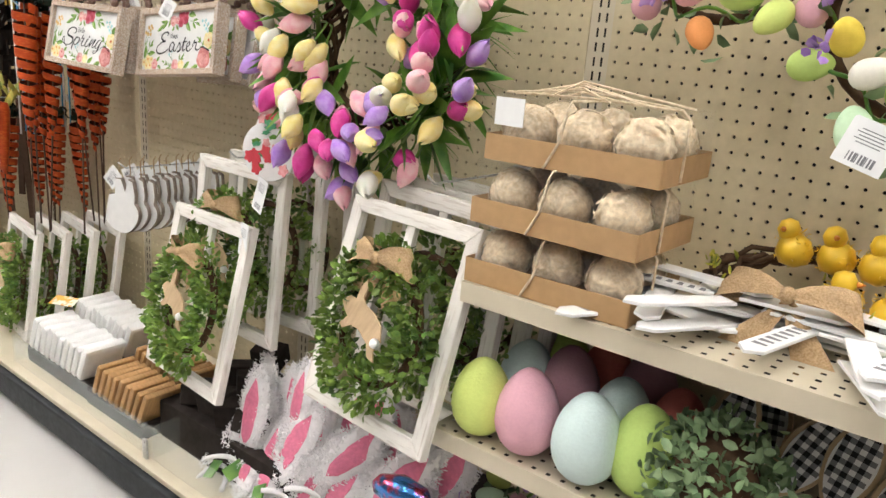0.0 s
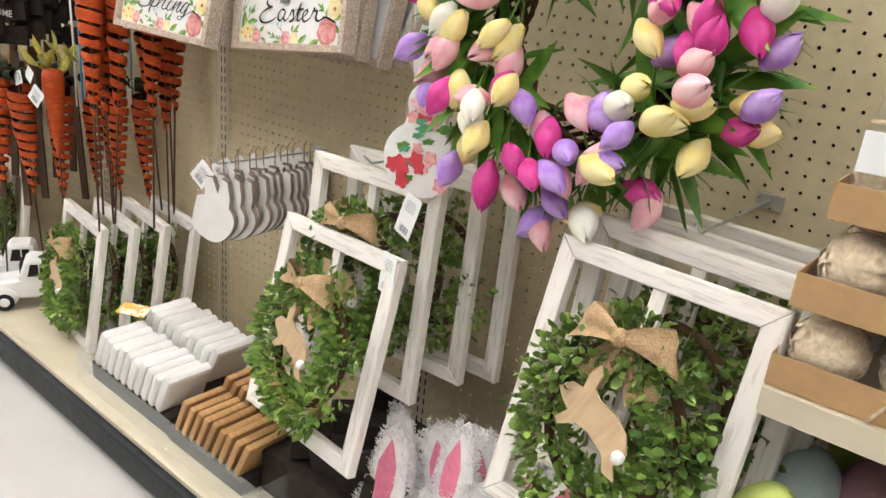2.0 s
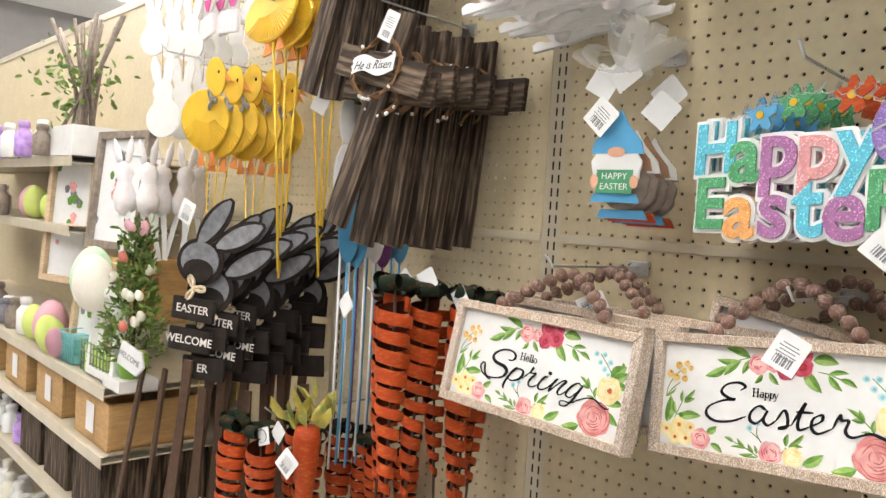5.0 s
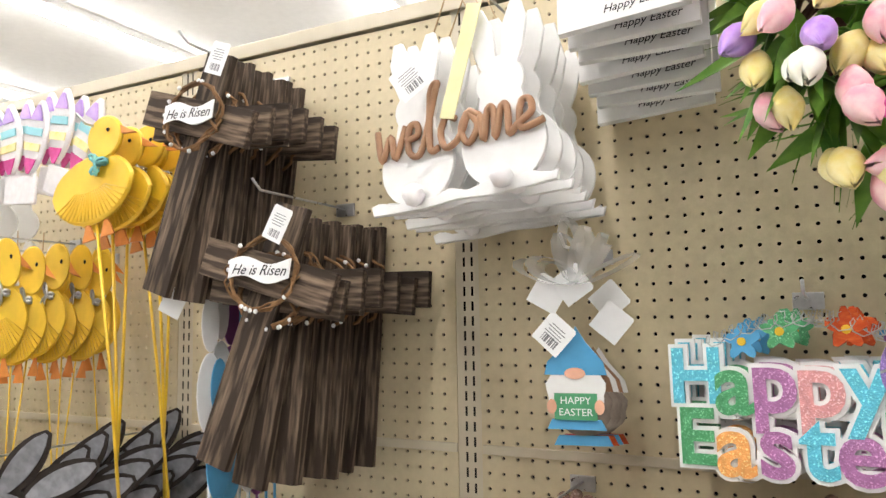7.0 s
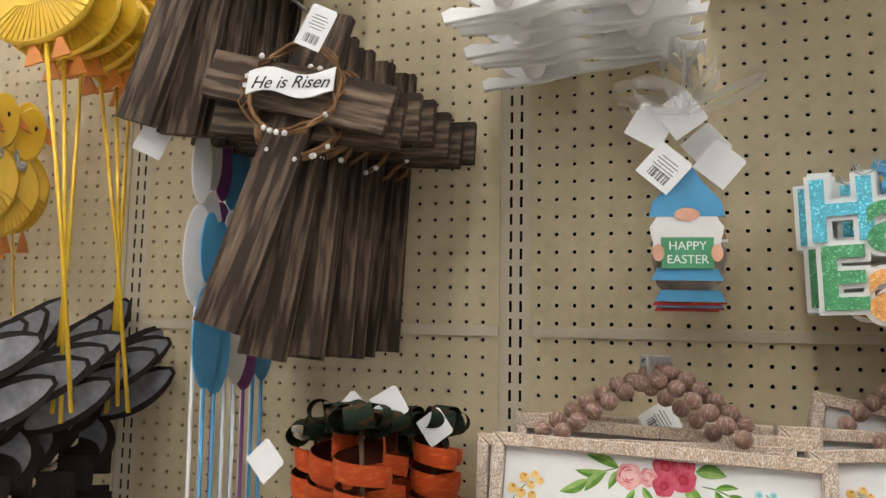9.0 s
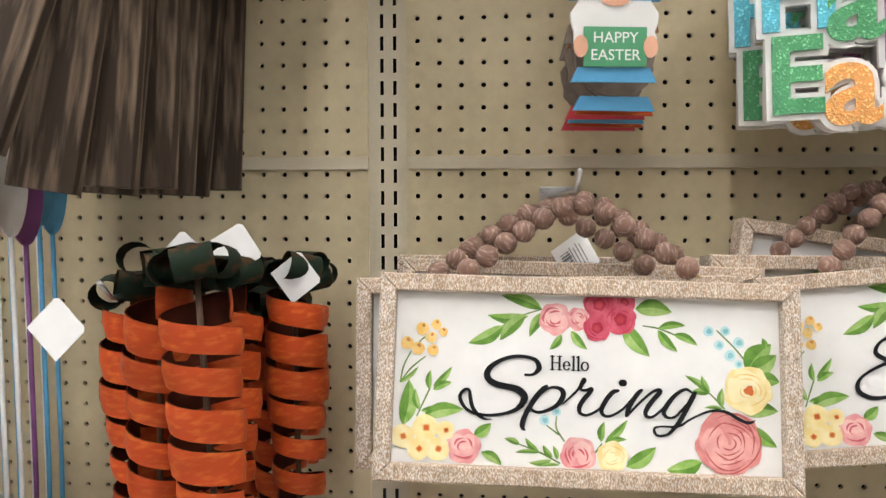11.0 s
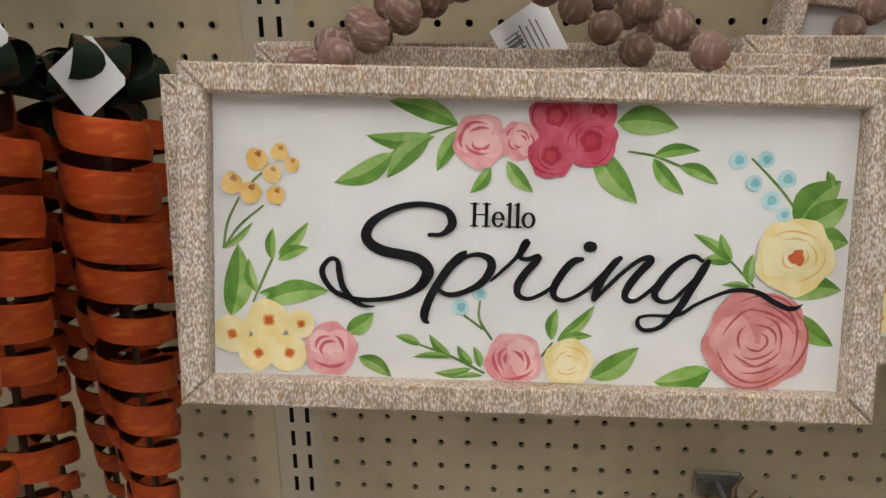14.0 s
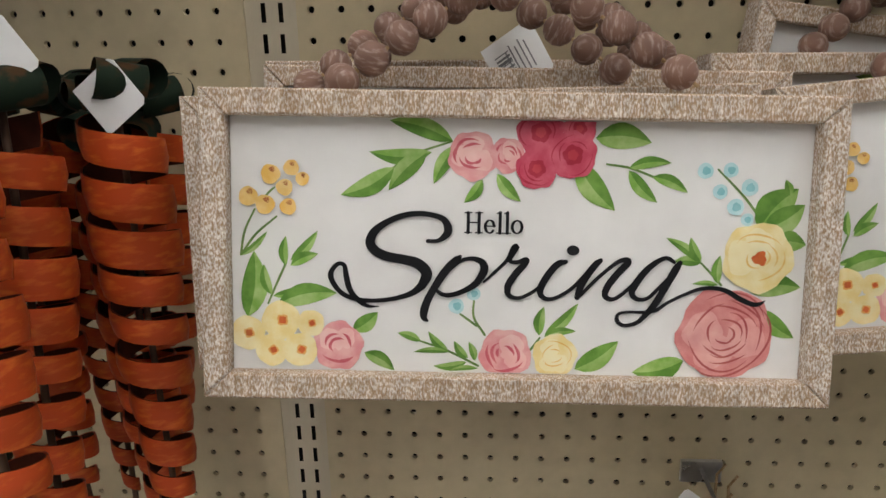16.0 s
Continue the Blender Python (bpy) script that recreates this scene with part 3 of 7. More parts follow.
EASTER = [
    [(0.35, 0.40), (0.37, 0.36), (0.34, 0.33), (0.29, 0.36), (0.27, 0.43), (0.30, 0.48), (0.33, 0.49), (0.28, 0.51), (0.22, 0.58), (0.21, 0.66), (0.25, 0.71), (0.32, 0.69), (0.38, 0.63)],
    [(0.46, 0.55), (0.43, 0.52), (0.40, 0.58), (0.395, 0.65), (0.42, 0.68), (0.45, 0.62), (0.465, 0.55), (0.45, 0.64), (0.47, 0.68), (0.50, 0.63)],
    [(0.50, 0.63), (0.53, 0.53), (0.545, 0.60), (0.54, 0.68), (0.51, 0.69), (0.56, 0.65)],
    [(0.56, 0.65), (0.61, 0.44), (0.585, 0.60), (0.59, 0.68), (0.63, 0.64)],
    [(0.575, 0.53), (0.64, 0.52)],
    [(0.63, 0.64), (0.67, 0.58), (0.67, 0.53), (0.64, 0.57), (0.635, 0.65), (0.66, 0.69), (0.71, 0.63)],
    [(0.71, 0.63), (0.735, 0.51), (0.74, 0.55), (0.765, 0.55), (0.755, 0.64), (0.78, 0.68), (0.84, 0.63), (0.89, 0.66), (0.94, 0.70)],
]
LEAVES_CROWN = [(0.384, 0.085, 0.275, 0.01, 40), (0.348, 0.13, 0.24, 0.131, 34), (0.339, 0.132, 0.274, 0.279, 40), (0.284, 0.19, 0.191, 0.3, 42), (0.393, 0.1, 0.352, 0.251, 32), (0.436, 0.231, 0.405, 0.323, 24), (0.461, 0.208, 0.503, 0.315, 28), (0.628, 0.066, 0.724, 0.08, 54), (0.597, 0.154, 0.666, 0.344, 52), (0.687, 0.178, 0.76, 0.156, 24), (0.687, 0.187, 0.738, 0.31, 30), (0.728, 0.209, 0.79, 0.27, 26)]
LEAVES_WEST = [(0.015, 0.545, 0.063, 0.446, 14), (0.094, 0.58, 0.095, 0.464, 20), (0.103, 0.56, 0.151, 0.441, 22), (0.103, 0.58, 0.152, 0.532, 24), (0.027, 0.791, 0.039, 0.524, 54), (0.069, 0.699, 0.056, 0.576, 22), (0.072, 0.703, 0.127, 0.663, 18), (0.08, 0.733, 0.185, 0.687, 46), (0.213, 0.837, 0.257, 0.761, 36), (0.233, 0.925, 0.287, 0.996, 30)]
LEAVES_FOOT = [(0.333, 0.875, 0.292, 0.843, 18), (0.382, 0.913, 0.346, 0.834, 18), (0.383, 0.917, 0.32, 0.92, 13), (0.417, 0.941, 0.392, 0.872, 18), (0.43, 0.951, 0.418, 0.874, 16), (0.415, 0.956, 0.356, 0.975, 18), (0.435, 0.981, 0.384, 0.994, 11), (0.542, 0.843, 0.549, 0.727, 24), (0.551, 0.843, 0.609, 0.71, 24), (0.551, 0.847, 0.607, 0.824, 18), (0.606, 0.978, 0.682, 0.86, 46), (0.798, 0.934, 0.708, 0.986, 50)]
LEAVES_EAST = [(0.819, 0.542, 0.756, 0.445, 20), (0.819, 0.536, 0.799, 0.442, 20), (0.819, 0.542, 0.772, 0.538, 22), (0.85, 0.624, 0.852, 0.511, 22), (0.852, 0.628, 0.805, 0.626, 11), (0.914, 0.415, 0.979, 0.247, 70), (0.925, 0.407, 0.992, 0.309, 54), (0.944, 0.458, 1.001, 0.464, 44), (0.965, 0.276, 0.956, 0.213, 18), (0.903, 0.645, 0.994, 0.632, 50), (0.923, 0.723, 0.988, 0.835, 40)]
STEMS = [(0.382, 0.087, 0.316, 0.14, 0.278, 0.198), (0.649, 0.165, 0.689, 0.178, 0.732, 0.213), (0.063, 0.733, 0.081, 0.64, 0.095, 0.57), (0.041, 0.361, 0.023, 0.448, 0.016, 0.539), (0.079, 0.388, 0.042, 0.46, 0.017, 0.539), (0.333, 0.875, 0.382, 0.913, 0.435, 0.971), (0.819, 0.542, 0.84, 0.589, 0.856, 0.628), (0.84, 0.179, 0.886, 0.28, 0.921, 0.377), (0.426, 0.7, 0.426, 0.774, 0.446, 0.845), (0.402, 0.763, 0.417, 0.786, 0.431, 0.809), (0.076, 0.274, 0.064, 0.299, 0.058, 0.322), (0.543, 0.853, 0.53, 0.894, 0.526, 0.905)]
ROSES = [(0.534, 0.047, 48), (0.6, 0.031, 34), (0.529, 0.186, 42), (0.59, 0.132, 48)]
PINKS = [(0.479, 0.138, 36), (0.419, 0.141, 50), (0.187, 0.899, 52), (0.483, 0.921, 54)]
BIG = [(0.866, 0.825, 98)]
YELLOWS = [(0.57, 0.923, 46), (0.916, 0.517, 72)]
GOLD_BIG = [(0.086, 0.798, 40), (0.139, 0.809, 28), (0.027, 0.852, 36), (0.07, 0.92, 34), (0.12, 0.917, 36)]
GOLD_SMALL = [(0.07, 0.223, 20), (0.106, 0.197, 16), (0.125, 0.239, 14), (0.094, 0.273, 17), (0.031, 0.31, 20), (0.06, 0.341, 20), (0.1, 0.348, 17)]
TEAL = [(0.818, 0.184, 16), (0.861, 0.18, 15), (0.845, 0.263, 15), (0.895, 0.246, 17), (0.873, 0.322, 17), (0.894, 0.37, 13), (0.425, 0.68, 14), (0.395, 0.731, 16)]
SW, SH, SD, RAIL = 0.3295, 0.1617, 0.034, 0.0135


def framed_sign(word, m, detail=True):
    """A box-framed sign: four limed rails, a white printed panel, and a string of beads to hang it by. Origin: middle of the back's lower edge."""
    t = thing("framed_sign", "limed box frame sign reading %s, flowers, bead hanger" % ("Hello Spring" if word == "spring" else "Happy Easter"), "sign", m, "bead-hung framed signs")
    w, h, d, r = SW / 2, SH, SD, RAIL
    part("rail", slab([(-w, 0), (w, 0), (w - r, r), (-w + r, r)], -d, 0, 0.0012), M_LIMEH, t)
    part("rail", slab([(-w, h), (-w + r, h - r), (w - r, h - r), (w, h)], -d, 0, 0.0012), M_LIMEH, t)
    part("rail", slab([(-w, 0.0003), (-w + r - 0.0003, r), (-w + r - 0.0003, h - r), (-w, h - 0.0003)], -d, 0, 0.0012), M_LIME, t)
    part("rail", slab([(w, 0.0003), (w, h - 0.0003), (w - r + 0.0003, h - r), (w - r + 0.0003, r)], -d, 0, 0.0012), M_LIME, t)
    pan = part("panel", box(-w + r, -0.024, r, w - r, -0.016, h - r), M_WHITE, t, "white printed panel")
    iw, ih = SW - 2 * r, SH - 2 * r
    U = lambda u, v: ((u - 0.5) * iw, h - r - v * ih)
    if detail:
        sign_art(word, pan, U, iw, ih, h - r)
    return t


def printed_leaf(p, q, wide, y, bow=0.0):
    """A flat leaf in two tones, one on each side of its rib."""
    d = q - p
    nn = np.array((-d[1], d[0])) / (np.linalg.norm(d) + 1e-9)
    rib, up, lo = [], [], []
    for k in range(9):
        u = k / 8
        c = p + d * u + nn * bow * math.sin(math.pi * u)
        w = wide / 2 * math.sin(math.pi * u ** 0.85) ** 0.85 if 0 < k < 8 else 0
        rib.append(c)
        up.append(c + nn * w)
        lo.append(c - nn * w)
    verts = [(a[0], y, a[1]) for a in rib + up[1:8] + lo[1:8]]
    me = mesh_of("leaf", verts, [tuple(range(9)) + tuple(range(15, 8, -1)), tuple(range(8, -1, -1)) + tuple(range(16, 23))])
    me.materials.append(PAINT["leaf"])
    me.materials.append(PAINT["pale_leaf"])
    me.polygons[1].material_index = 1
    return me


def sign_art(word, pan, U, iw, ih, top):
    """Flowers, leaves and brush lettering printed on the white panel; U turns shares of the panel into x and z."""
    rng = np.random.default_rng(7)
    yy, unit = -0.0243, iw / 1180
    xm, z0, z1 = iw / 2 - 0.0005, top - ih + 0.0005, top - 0.0005
    cut = lambda x, z: (min(xm, max(-xm, x)), min(z1, max(z0, z)))
    for a, b, c, e, f, g in STEMS:
        part("printed_stem", mesh_of("stem", *pen_line([(*U(a, b), 4), (*U(c, e), 5), (*U(f, g), 5)], unit, yy)), PAINT["stem"], pan)
    for n, (a, b, c, e, w) in enumerate(LEAVES_CROWN + LEAVES_WEST + LEAVES_FOOT + LEAVES_EAST):
        p, q = np.array(cut(*U(a, b))), np.array(cut(*U(c, e)))
        part("printed_leaf", printed_leaf(p, q, w * unit, yy - 0.000012 * (n % 9 + 2), (0.08 if n % 2 else -0.06) * np.linalg.norm(q - p)), None, pan)

    def blot(x, z, R, y, c, lobes=5, wob=0.05, n=34):
        k0 = rng.uniform(0, 6)
        pts = [cut(x + R * (1 + wob * math.sin(lobes * a + k0) + wob * 0.5 * math.sin(2 * lobes * a + 2 * k0)) * math.cos(a), z + R * (1 + wob * math.sin(lobes * a + k0) + wob * 0.5 * math.sin(2 * lobes * a + 2 * k0)) * math.sin(a)) for a in np.linspace(0, 2 * math.pi, n, endpoint=False)]
        part("printed_flower", mesh_of("flower", [(a, y, b) for a, b in pts], [tuple(range(n))]), PAINT[c], pan)

    def petal_edge(x, z, f, a0, span, fat, y, c):
        """A crescent brush mark that follows a petal's edge."""
        vs, fs, m = [], [], 16
        wob = rng.uniform(0, 6)
        for k in range(m + 1):
            a = a0 + span * k / m
            for sgn in (1, -1):
                rr = f * (1 + 0.06 * math.sin(3 * a + wob)) + sgn * fat * math.sin(math.pi * k / m) / 2
                q = cut(x + rr * math.cos(a), z + rr * math.sin(a) * 0.95)
                vs.append((q[0], y, q[1]))
        for k in range(m):
            fs.append((2 * k, 2 * k + 1, 2 * k + 3, 2 * k + 2))
        part("petal_edge", mesh_of("petal", vs, fs), PAINT[c], pan)

    y = yy - 0.00016
    for items, base, line, core in ((PINKS, "pink", "blush", "blush"), (ROSES, "rose", "wine", "wine"), (BIG, "dusk", "wine", "dusk_line"), (YELLOWS, "yellow", "gold", "gold")):
        for u, v, r in items:
            x, z = U(u, v)
            R = r * unit
            y -= 0.00002
            blot(x, z, R, y, base)
            if base in ("pink", "dusk", "yellow"):
                for j in range(3):
                    b = rng.uniform(0, 6.28)
                    blot(x + R * 0.45 * math.cos(b), z + R * 0.4 * math.sin(b), R * 0.42, y - 0.000004 * (j + 1), base + "_wash", 3, 0.08)
            y -= 0.00002
            big = base == "dusk"
            rings = (0.93, 0.8, 0.66, 0.5, 0.36, 0.2) if big else (0.72, 0.52, 0.32) if base != "rose" else (0.85, 0.6)
            for j, f in enumerate(rings):
                for b in range(3 if big else 2):
                    petal_edge(x, z, R * f, rng.uniform(0, 6.28), rng.uniform(1.3, 2.3), R * (0.05 if big else 0.13 if base == "pink" else 0.06), y - 0.000003 * (j + 1), "dusk_line" if big else line)
            if base == "rose":
                blot(x, z, R * 0.42, y - 0.00002, "wine", 5, 0.08)
                blot(x, z, R * 0.22, y - 0.00003, "rose_core", 5, 0.08)
            if base == "pink":
                blot(x, z, R * 0.18, y - 0.00002, "pink_wash", 3, 0.1)
            if base == "yellow" and r > 60:
                blot(x + 0.05 * R, z - 0.02 * R, R * 0.2, y - 0.00002, "centre", 3, 0.15)
            y -= 0.00002
    for u, v, r in GOLD_BIG:
        x, z = U(u, v)
        y -= 0.000006
        blot(x, z, r * unit, y, "yellow", 4, 0.03)
        blot(x + r * unit * 0.08, z, r * unit * 0.3, y - 0.00004, "amber", 4, 0.1)
        blot(x + r * unit * 0.08, z, r * unit * 0.2, y - 0.00005, "centre", 4, 0.1)
    for u, v, r in GOLD_SMALL:
        x, z = U(u, v)
        blot(x, z, r * unit, y - 0.00002, "gold", 3, 0.04)
        blot(x + r * unit * 0.15, z + r * unit * 0.5, r * unit * 0.3, y - 0.00002, "brown", 3, 0.15)
    for u, v, r in TEAL:
        x, z = U(u, v)
        blot(x, z, r * unit, yy - 0.0002, "teal_wash", 3, 0.03)
        blot(x + r * unit * 0.1, z, r * unit * 0.52, yy - 0.00022, "teal", 3, 0.08)
    yl = y - 0.0001
    if word == "spring":
        vf = [pen_line([(*U(u, v), w) for u, v, w in st], unit, yl) for st in SPRING]
        dx, dz = U(0.596, 0.501)
        vf.append(([(dx + 13 * unit * math.cos(a), yl, dz + 10.5 * unit * math.sin(a)) for a in np.linspace(0, 6.0, 18)], [tuple(range(18))]))
    else:
        vf = [ribbon2d([U(u, v) for u, v in st], 0.0043, yl) for st in EASTER]
    part("script", mesh_of("script", *joined(vf)), M_INK, pan, "black script lettering")
    # the small word, in upright letters with serifs: strokes in a box of 119 by 42 units
    x, z = U(0.407, 0.438) if word == "spring" else U(0.40, 0.44)
    k = unit if word == "spring" else unit * 0.92
    stem = lambda a, b, c: [[(a, b, 6.5), (a, c, 6.5)], [(a - 7, b, 2.6), (a + 7, b, 2.6)]]
    ring = lambda a, b, r0, r1, n0=0.0, n1=6.28: [[(a + r0 * math.cos(e), b + r1 * math.sin(e), 2.6 + 3.8 * abs(math.cos(e))) for e in np.linspace(n0, n1, 15)]]
    H = stem(7, 0, 41) + stem(29, 0, 41) + [[(0, 41, 2.6), (14, 41, 2.6)], [(22, 41, 2.6), (36, 41, 2.6)], [(7, 21, 2.8), (29, 21, 2.8)]]
    if word == "spring":
        small = H + ring(51, 13, 9, 13, 0.1, 5.6) + [[(43, 14, 2.6), (59, 14, 2.6)]] + stem(72, 0, 42) + [[(66, 40, 3), (72, 42, 3)]] + stem(87, 0, 42) + [[(81, 40, 3), (87, 42, 3)]] + ring(107, 13, 10, 13)
    else:
        small = list(H)
        small += ring(49, 8, 8, 8, 0.3, 6.0) + [[(57, 0, 5), (57, 20, 6), (50, 26, 3), (43, 23, 4)]]
        for a in (68, 93):
            small += [[(a, -12, 5.5), (a, 26, 5.5)], [(a - 6, -12, 2.6), (a + 6, -12, 2.6)]] + ring(a + 9, 13, 8, 12)
        small += [[(114, 26, 6), (122, 2, 5)], [(132, 26, 3), (120, -8, 3), (112, -12, 4)]]
    vf = [pen_line([(x + a * k, z + b * k, w) for a, b, w in st], k, yl) for st in small]
    part("small_word", mesh_of("small_word", *joined(vf)), M_INK, pan, "small black serif lettering")


def bead_mesh(r):
    return lathe([(r * 0.12, -r), (r * 0.5, -r * 0.87), (r * 0.87, -r * 0.5), (r, 0), (r * 0.87, r * 0.5), (r * 0.5, r * 0.87), (r * 0.12, r)], 14)


BEAD = bead_mesh(0.0098)
BEAD.materials.append(M_BEAD)


def bead_string(sign, apex=(0.0, 0.06), span=0.135, y=-0.017, seed=1, lean=0.0):
    """The loop of beads over a sign: a part of the sign. apex: x and height of the top over the sign."""
    rng = np.random.default_rng(seed)
    hx, hz = apex
    path = spline([(-span / 2, SH + 0.006), (-span / 4 + hx * 0.5, SH + hz * 0.62), (hx, SH + hz), (span / 4 + hx * 0.5, SH + hz * 0.62), (span / 2, SH + 0.006)], 40)
    last = None
    holder = part("bead_string", tube([(x, y + lean * (z - SH), z) for x, z in path[::8]], 0.0011), M_BURLAP, sign, "string of limed brown wooden beads")
    for x, z in path:
        if last is None or math.hypot(x - last[0], z - last[1]) > 0.0192:
            last = (x, z)
            b = part("bead", BEAD, None, holder, m=pose(x, y + lean * (z - SH) + rng.uniform(-0.002, 0.002), z, *(rng.uniform(0, 360, 3))))


# Hello Spring stack: the first one tips forward, the rest hang behind it
for k, (x, y, z, rx, ry, rz, det) in enumerate(((0.1621, -0.2646, 1.1023, -11.2, 1.6, 2.4, True), (0.139, -0.212, 1.099, -9, -0.5, 3, True), (0.166, -0.150, 1.108, -5, 1.2, -2, False), (0.156, -0.095, 1.11, -4, 0.5, 2, False))):
    s = framed_sign("spring", pose(x, y, z, rx, ry, rz), det)
    bead_string(s, (0.0 + 0.004 * k, 0.07 - 0.004 * k), 0.19, -0.012, 3 + k, 0.45)
for k, (x, y, z, rx, ry, rz, det) in enumerate(((0.494, -0.196, 1.113, -10, -5.5, 0, True), (0.456, -0.128, 1.112, -8, 0.5, 2, True), (0.478, -0.076, 1.124, -6, 9, -2, False), (0.525, -0.04, 1.095, -4, -3, 0, False))):
    s = framed_sign("easter", pose(x, y, z, rx, ry, rz), det)
    bead_string(s, (0.0, 0.075 - 0.004 * k), 0.18, -0.012, 13 + k, 0.35)
peg_hook(0.16, 1.335, 0.26)
peg_hook(0.50, 1.325, 0.24)
price_tag(pose(0.515, -0.238, 1.288, -12, 25, 10), 0.038, 0.045)
price_tag(pose(0.185, -0.13, 1.285, -25, 60, 10), 0.038, 0.045)


# ---- spiral carrots ----
def spiral_carrot(m, h=0.36, r=0.034, turns=9, seed=0, bow=True):
    rng = np.random.default_rng(seed)
    t = thing("spiral_carrot", "orange spiral tin carrot on a rusty stake with plaid ribbon", "garden stake", m, "spiral tin carrots")
    n = turns * 20
    # The second, slightly smaller strip is a dark liner that paints shade inside the coils.
    for nm, dk, mt in (("spiral", 0.0, M_CARROT), ("inner_face", 0.0016, M_CARROT_SHADE)):
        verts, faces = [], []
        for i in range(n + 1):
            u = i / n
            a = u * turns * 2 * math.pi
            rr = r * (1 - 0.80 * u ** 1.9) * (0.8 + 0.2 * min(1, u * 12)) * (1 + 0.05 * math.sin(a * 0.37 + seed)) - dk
            wv = h / turns * (0.80 - 0.12 * math.sin(a * 0.21 + seed)) * (1 - 0.35 * u)
            for dz, dr in ((0, 0.97), (-wv * 0.5, 1.0), (-wv, 0.93)):
                verts.append((rr * dr * math.cos(a), rr * dr * math.sin(a), -u * h + dz))
        for i in range(n):
            for k in (0, 1):
                faces.append((3 * i + k, 3 * i + k + 1, 3 * i + k + 4, 3 * i + k + 3))
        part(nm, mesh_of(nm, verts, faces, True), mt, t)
    part("stake", tube([(0, 0, 0.02), (0.002, 0, -h * 0.5), (0, 0, -h - 0.30)], 0.0027), M_ROD, t)
    if bow:
        for k in range(4):
            a = k * 90 + rng.uniform(-20, 20)
            verts, faces = [], []
            for i in range(17):
                b = 2 * math.pi * i / 16
                x, z = 0.019 + 0.015 * math.cos(b + math.pi), 0.0135 * math.sin(b)
                for y in (-0.016, 0.016):
                    verts.append((x, y, z))
            for i in range(16):
                faces.append((2 * i, 2 * i + 1, 2 * i + 3, 2 * i + 2))
            part("ribbon_loop", mesh_of("loop", verts, faces, True), M_PLAID, t, "dark green plaid ribbon", m=pose(0, 0, 0.014, rng.uniform(-15, 15), rng.uniform(-25, 10), a))
    return t


CARROTS = [(-0.145, -0.283, 1.258, 0.36, 0.033), (-0.152, -0.20, 1.25, 0.36, 0.033), (-0.105, -0.148, 1.245, 0.36, 0.032), (-0.235, -0.215, 1.235, 0.36, 0.033), (-0.188, -0.255, 1.262, 0.36, 0.032), (-0.135, -0.105, 1.205, 0.36, 0.033), (-0.178, -0.075, 1.235, 0.35, 0.032), (-0.205, -0.13, 1.24, 0.35, 0.032), (-0.115, -0.075, 1.23, 0.34, 0.03)]
LOW = [(-0.60, -0.33, 0.915, 0.30, 0.033), (-0.52, -0.31, 0.91, 0.31, 0.035), (-0.47, -0.22, 0.90, 0.30, 0.033), (-0.55, -0.2, 0.91, 0.31, 0.033), (-0.50, -0.12, 0.90, 0.30, 0.032), (-0.43, -0.1, 0.89, 0.29, 0.03), (-0.36, -0.12, 0.91, 0.28, 0.03), (-0.34, -0.06, 0.90, 0.3, 0.03)]
for k, (x, y, z, h, r) in enumerate(CARROTS + LOW):
    spiral_carrot(pose(x, y, z, (k * 37 % 7) - 3, (k * 53 % 9) - 4, k * 71), h, r, 11, k)
peg_hook(-0.23, 1.245, 0.28)
peg_hook(-0.53, 0.955, 0.3)
for k, (x, y, z, a) in enumerate(((-0.232, -0.315, 1.243, 45), (-0.165, -0.235, 1.292, 42), (-0.125, -0.21, 1.295, 58), (-0.082, -0.172, 1.268, 52), (-0.46, -0.30, 0.95, 30), (-0.50, -0.32, 0.94, -20))):
    price_tag(pose(x, y, z, -6, a, (k % 3) * 8 - 8), 0.036, 0.036, False)

# one solid carrot with burlap-like leaves
sc = thing("carrot_pick", "orange painted carrot pick with yellow-green leaf top and price tag", "garden stake", pose(-0.425, -0.26, 0.955))
part("root", lathe([(0.006, -0.23), (0.014, -0.18), (0.024, -0.09), (0.029, -0.03), (0.024, -0.004), (0.008, 0.0)], 14), M_CARROT, sc)
rng = np.random.default_rng(5)
part("leaf_top", leaf_cloud(rng, [(0, 0, 0.0)] * 14, [(math.cos(k) * 0.7, math.sin(k) * 0.7, 1) for k in range(14)], 0.075, 0.4, 1, 0.4), mat("yellow_leaf", (0.62, 0.50, 0.10), 0.6, col2=(0.25, 0.32, 0.08), scale=40), sc)
part("stake", tube([(0, 0, -0.2), (0, 0, -0.5)], 0.0025), M_ROD, sc)
price_tag(pose(-0.405, -0.305, 0.905, -8, 35, 10), 0.046, 0.046)


